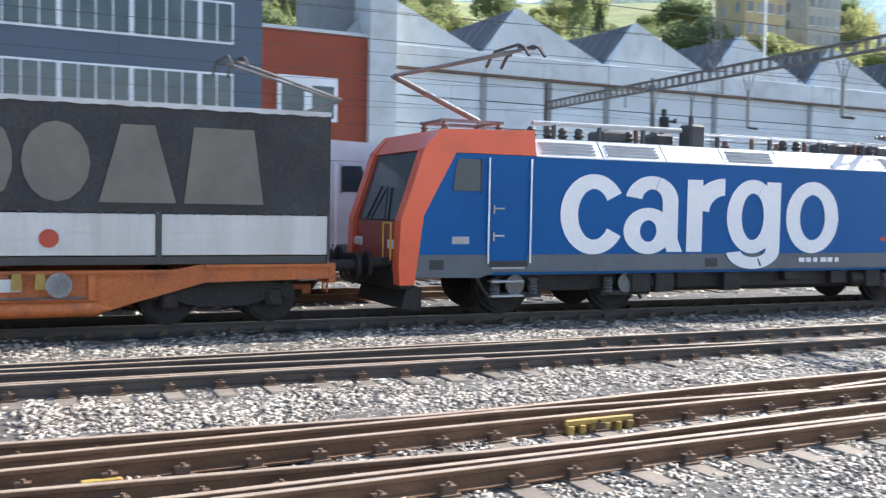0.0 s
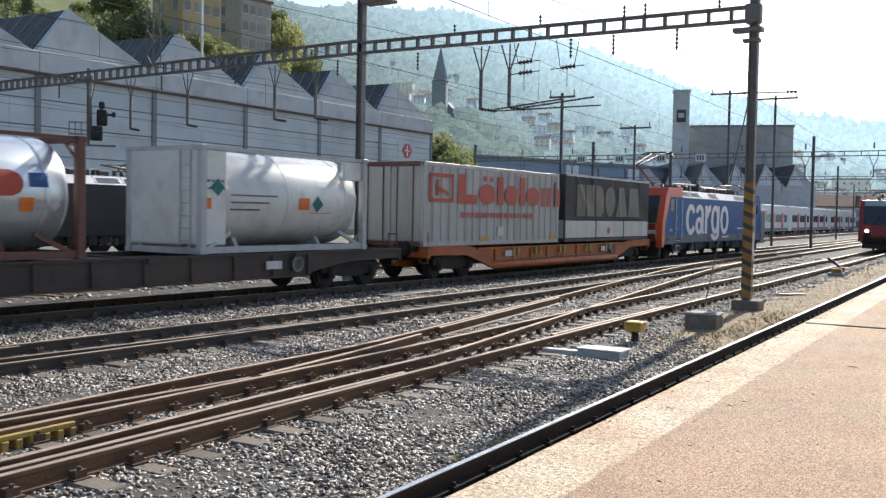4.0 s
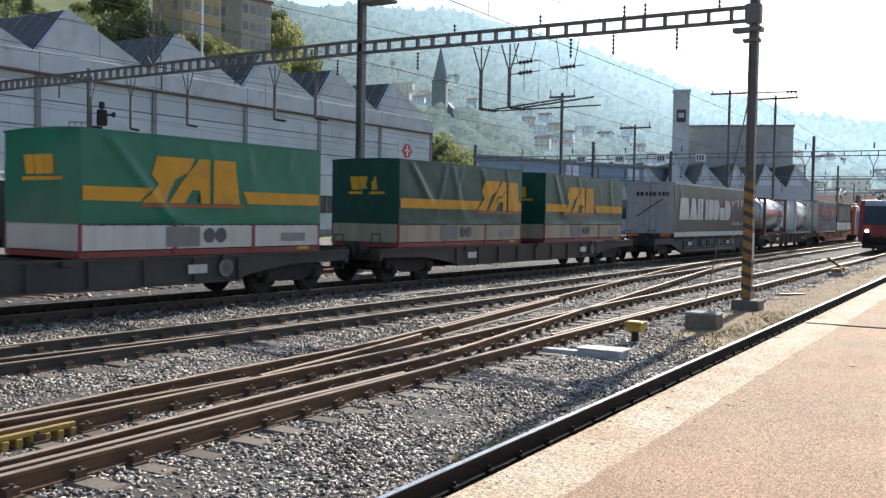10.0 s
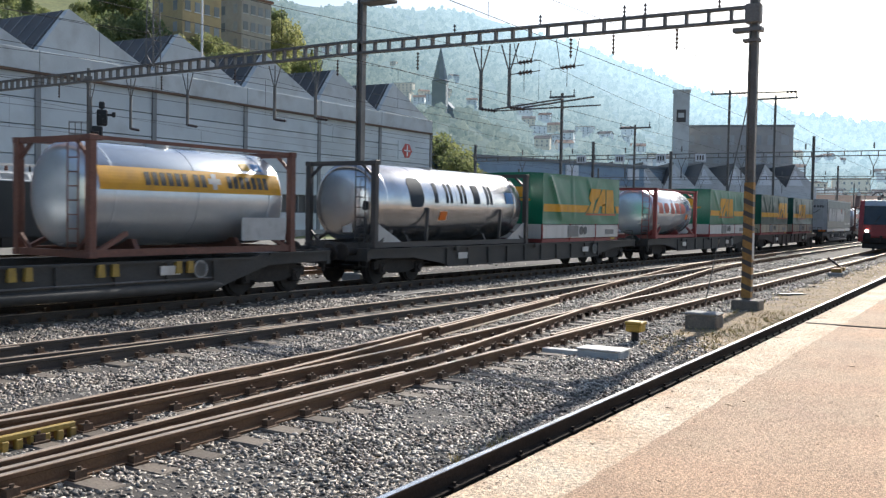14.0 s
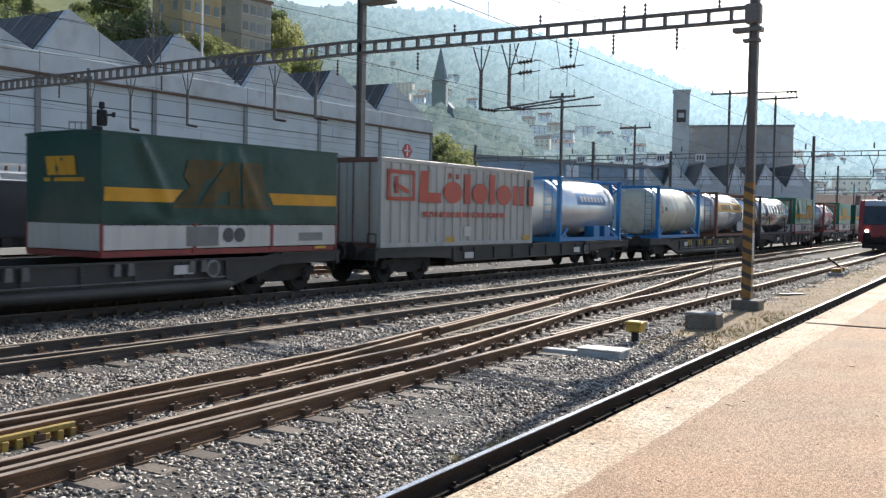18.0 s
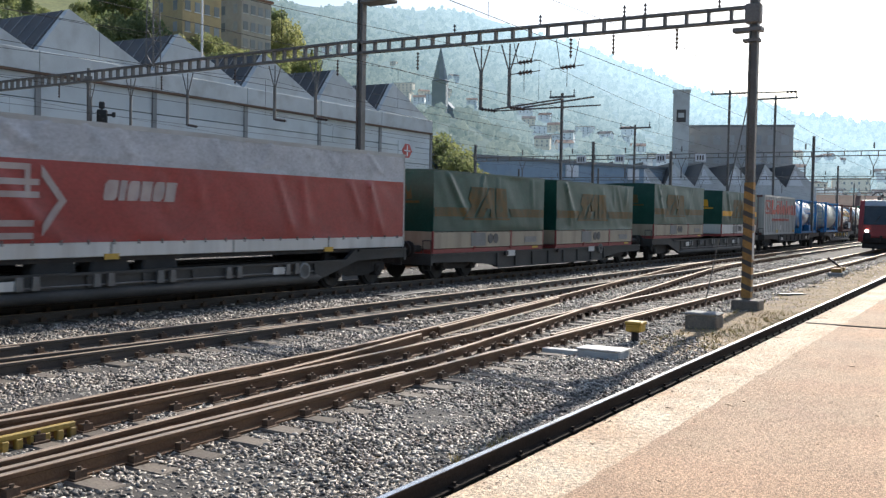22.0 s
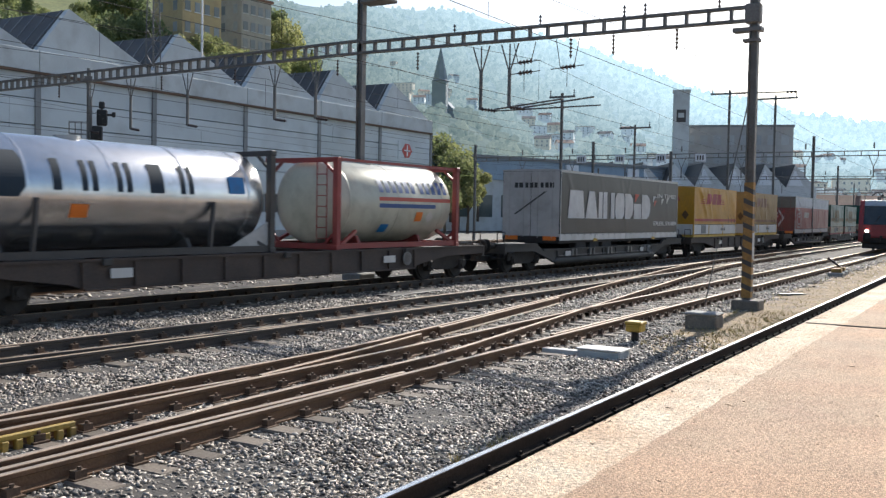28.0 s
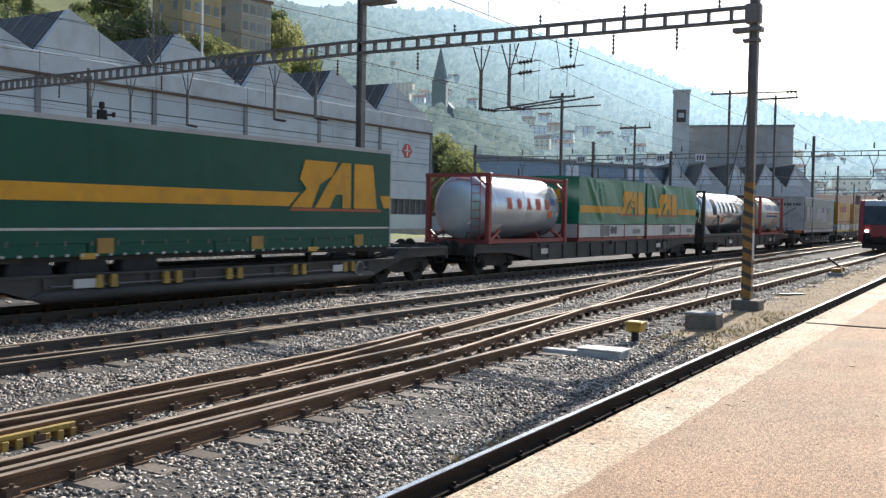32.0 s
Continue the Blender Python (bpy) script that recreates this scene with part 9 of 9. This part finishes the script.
def coach(x, y, label, L=17.0, nose=0):
    root = thing("passenger_coach", label, "railway coach", pose(x, y, 0), group="white passenger train")
    out = [(-L / 2, 0.55), (L / 2, 0.55), (L / 2, 3.5), (L / 2 - 0.25, 3.85), (-L / 2 + 0.25, 3.85), (-L / 2, 3.5)]
    if nose:
        out = [(-L / 2, 0.55), (L / 2, 0.55), (L / 2, 3.5), (L / 2 - 0.25, 3.85), (-L / 2 + 2.6, 3.85), (-L / 2 + 0.9, 2.9), (-L / 2 - 0.1, 1.6)]
    part("body", Shape().prism(out, "y", -1.42, 1.42), M_COACH, root)
    part("roof", Shape().box(-L / 2 + 1.2, L / 2 - 0.4, -1.1, 1.1, 3.84, 4.05, 0.05), M_COACH, root)
    if nose:
        part("windscreen", Shape().prism([(-L / 2 + 0.05, 1.85), (-L / 2 + 0.86, 2.95), (-L / 2 + 1.9, 3.5), (-L / 2 + 1.7, 2.1)], "y", -1.435, 1.435), M_PANE, root)
        part("red_nose", Shape().box(-L / 2 - 0.12, -L / 2 + 0.8, -1.43, 1.43, 0.9, 1.35, 0.02), M_RED, root)
    for sy in (-1, 1):
        n = 7
        for i in range(n):
            a = -L / 2 + 2.4 + (L - 3.4) * i / n
            if i in (2, 5):
                part("door", Shape().box(a, a + 1.3, min(sy * 1.42, sy * 1.44), max(sy * 1.42, sy * 1.44), 0.7, 3.0, 0.005), M_RED, root)
            else:
                part("window", Shape().box(a, a + (L - 3.4) / n - 0.12, min(sy * 1.42, sy * 1.435), max(sy * 1.42, sy * 1.435), 1.75, 2.75), M_PANE, root)
        part("dark_band", Shape().box(-L / 2 + 2.0, L / 2, min(sy * 1.42, sy * 1.428), max(sy * 1.42, sy * 1.428), 0.6, 0.95), M_SKIRT, root)
    for xx in (-L / 2 + 3, L / 2 - 3):
        bogie(root, xx, 2.2)


for i in range(7):
    coach(97 + 17.4 * i, 28.0, "white passenger coach with dark windows and red doors" if i else "white passenger train front with a raked windscreen", 17.0, i == 0)

# halls and houses beyond the yard
M_HALLBLUE = surf("blue_fascia", (0.24, 0.33, 0.42), (0.28, 0.37, 0.45), 0.6, big=0.3, fine=5, bump=0.05, dirt=(0.2, 0.25, 0.32))
hall = thing("goods_hall", "long low hall with a blue fascia and pale wall", "hall", pose(128, 62, -0.3, 0, 0, -22))
part("wall", Shape().box(-28, 34, 0, 16, 0, 7.4), M_PARAPET, hall)
part("fascia", Shape().box(-28.2, 34.2, -0.3, 16, 7.4, 10.4), M_HALLBLUE, hall)
part("roof_edge", Shape().box(-28.5, 34.5, -0.6, 16.2, 10.4, 10.9), M_PILASTER, hall)
for i in range(14):
    x = -26 + 4.3 * i
    part("window", Shape().box(x, x + 2.6, -0.06, 0.02, 2.0, 5.2), M_WINDOW, hall)
for x in (8, 22):
    part("roof_sign", Shape().box(x, x + 2.6, -0.7, -0.4, 8.4, 10.2), M_FRAMEW, hall)
shed = thing("sawtooth_shed", "far pale sheds with small sawtooth roofs", "workshop building", pose(158, 42, -0.3, 0, 0, -60))
for i in range(7):
    part("bay", Shape().prism([(5 * i - 18, 0), (5 * i - 13, 0), (5 * i - 13, 7.6), (5 * i - 16.6, 11.4), (5 * i - 18, 7.6)], "y", 0, 16), M_PALE, shed)
    part("skylight", Shape().prism([(5 * i - 18.02, 7.7), (5 * i - 16.62, 11.4), (5 * i - 16.7, 11.5), (5 * i - 18.1, 7.8)], "y", -0.1, 16), M_SKYLIGHT, shed)
    part("front_skylight", Shape().prism([(5 * i - 17.6, 8.0), (5 * i - 16.6, 10.6), (5 * i - 15.2, 8.0)], "y", -0.08, 0.02), M_FRAMEW, shed)
silo = thing("tower_building", "tall pale concrete tower with a dark sign", "tower", pose(167, 50.4, -0.3, 0, 0, -72))
part("shaft", Shape().box(-1.4, 1.4, -1.4, 1.4, 0, 24.6, 0.05), M_PARAPET, silo)
part("dark_sign", Shape().box(-0.8, 0.8, -1.5, -1.38, 19.2, 21.4), M_FRAMEDARK, silo)
part("sign_gap", Shape().box(-0.5, 0.5, -1.54, -1.48, 20.0, 20.8), M_PARAPET, silo)
part("cap", Shape().box(-1.55, 1.55, -1.55, 1.55, 24.6, 24.9), M_PARAPET, silo)
M_BLOCKPANE = surf("dull_office_pane", (0.34, 0.36, 0.37), (0.40, 0.42, 0.43), 0.4, big=0.5, fine=6, bump=0.0, rand=0.2)
M_BLOCKWALL = surf("dull_grey_office_wall", (0.40, 0.395, 0.38), (0.34, 0.335, 0.325), 0.85, big=0.2, fine=5, bump=0.05, dirt=(0.25, 0.24, 0.22))
block = thing("office_block", "grey office block with rows of small windows", "building", pose(176, 42.5, -0.3, 0, 0, -72))
part("wall", Shape().box(-10, 9.5, 0, 14, 0, 19), M_BLOCKWALL, block)
part("roof_edge", Shape().box(-10.2, 9.7, -0.2, 14.2, 19, 19.4), M_PILASTER, block)
for k in range(5):
    for c in range(8):
        x = -9 + 2.35 * c
        part("window", Shape().box(x, x + 1.3, -0.06, 0.02, 2.2 + 3.4 * k, 3.9 + 3.4 * k), M_BLOCKPANE, block)
fr_ = random.Random(9)
for k in range(14):
    th, r = fr_.uniform(1, 17), fr_.uniform(200, 330)
    x, y = at(th, 0, r)
    house(x, y, fr_.uniform(10, 22), fr_.uniform(8, 12), fr_.uniform(5, 9), fr_.uniform(-85, -50), fr_.choice((M_PALE, M_CREAM, M_PILASTER)), fr_.choice((M_TILE, M_SLATE)), "low town house beyond the yard", 2, 4, z=-0.3)
# ---- what moves ----
def gone(t):
    """How far the train has come at t seconds, against the sixteenth second."""
    u = (t - 16) / 16
    return 16 * (10.2465 * u + 0.4203 * u ** 2 - 0.1432 * u ** 3 + 0.0123 * u ** 4) - (0.9 * (1 - t / 3) ** 2 if t < 3 else 0)


def on_track(x, z):
    return pose(x, c1(x), z, 0, 0, math.degrees(math.atan((c1(x + 0.5) - c1(x - 0.5)))))


def motions():
    times = [0.5 * i for i in range(65)]
    for ob, s, z in TRAIN:
        walk(ob, [(t, on_track(s + gone(t), z)) for t in times])
    movers = {ob for ob, _, _ in TRAIN}
    steps = [i / 15 for i in range(481)]
    for w, r in WHEELS:
        if w.parent.parent in movers:
            x, _, z = w.location
            walk(w, [(t, pose(x, 0, z, 0, math.degrees((gone(t) - gone(0)) / r), 0)) for t in steps])


motions()
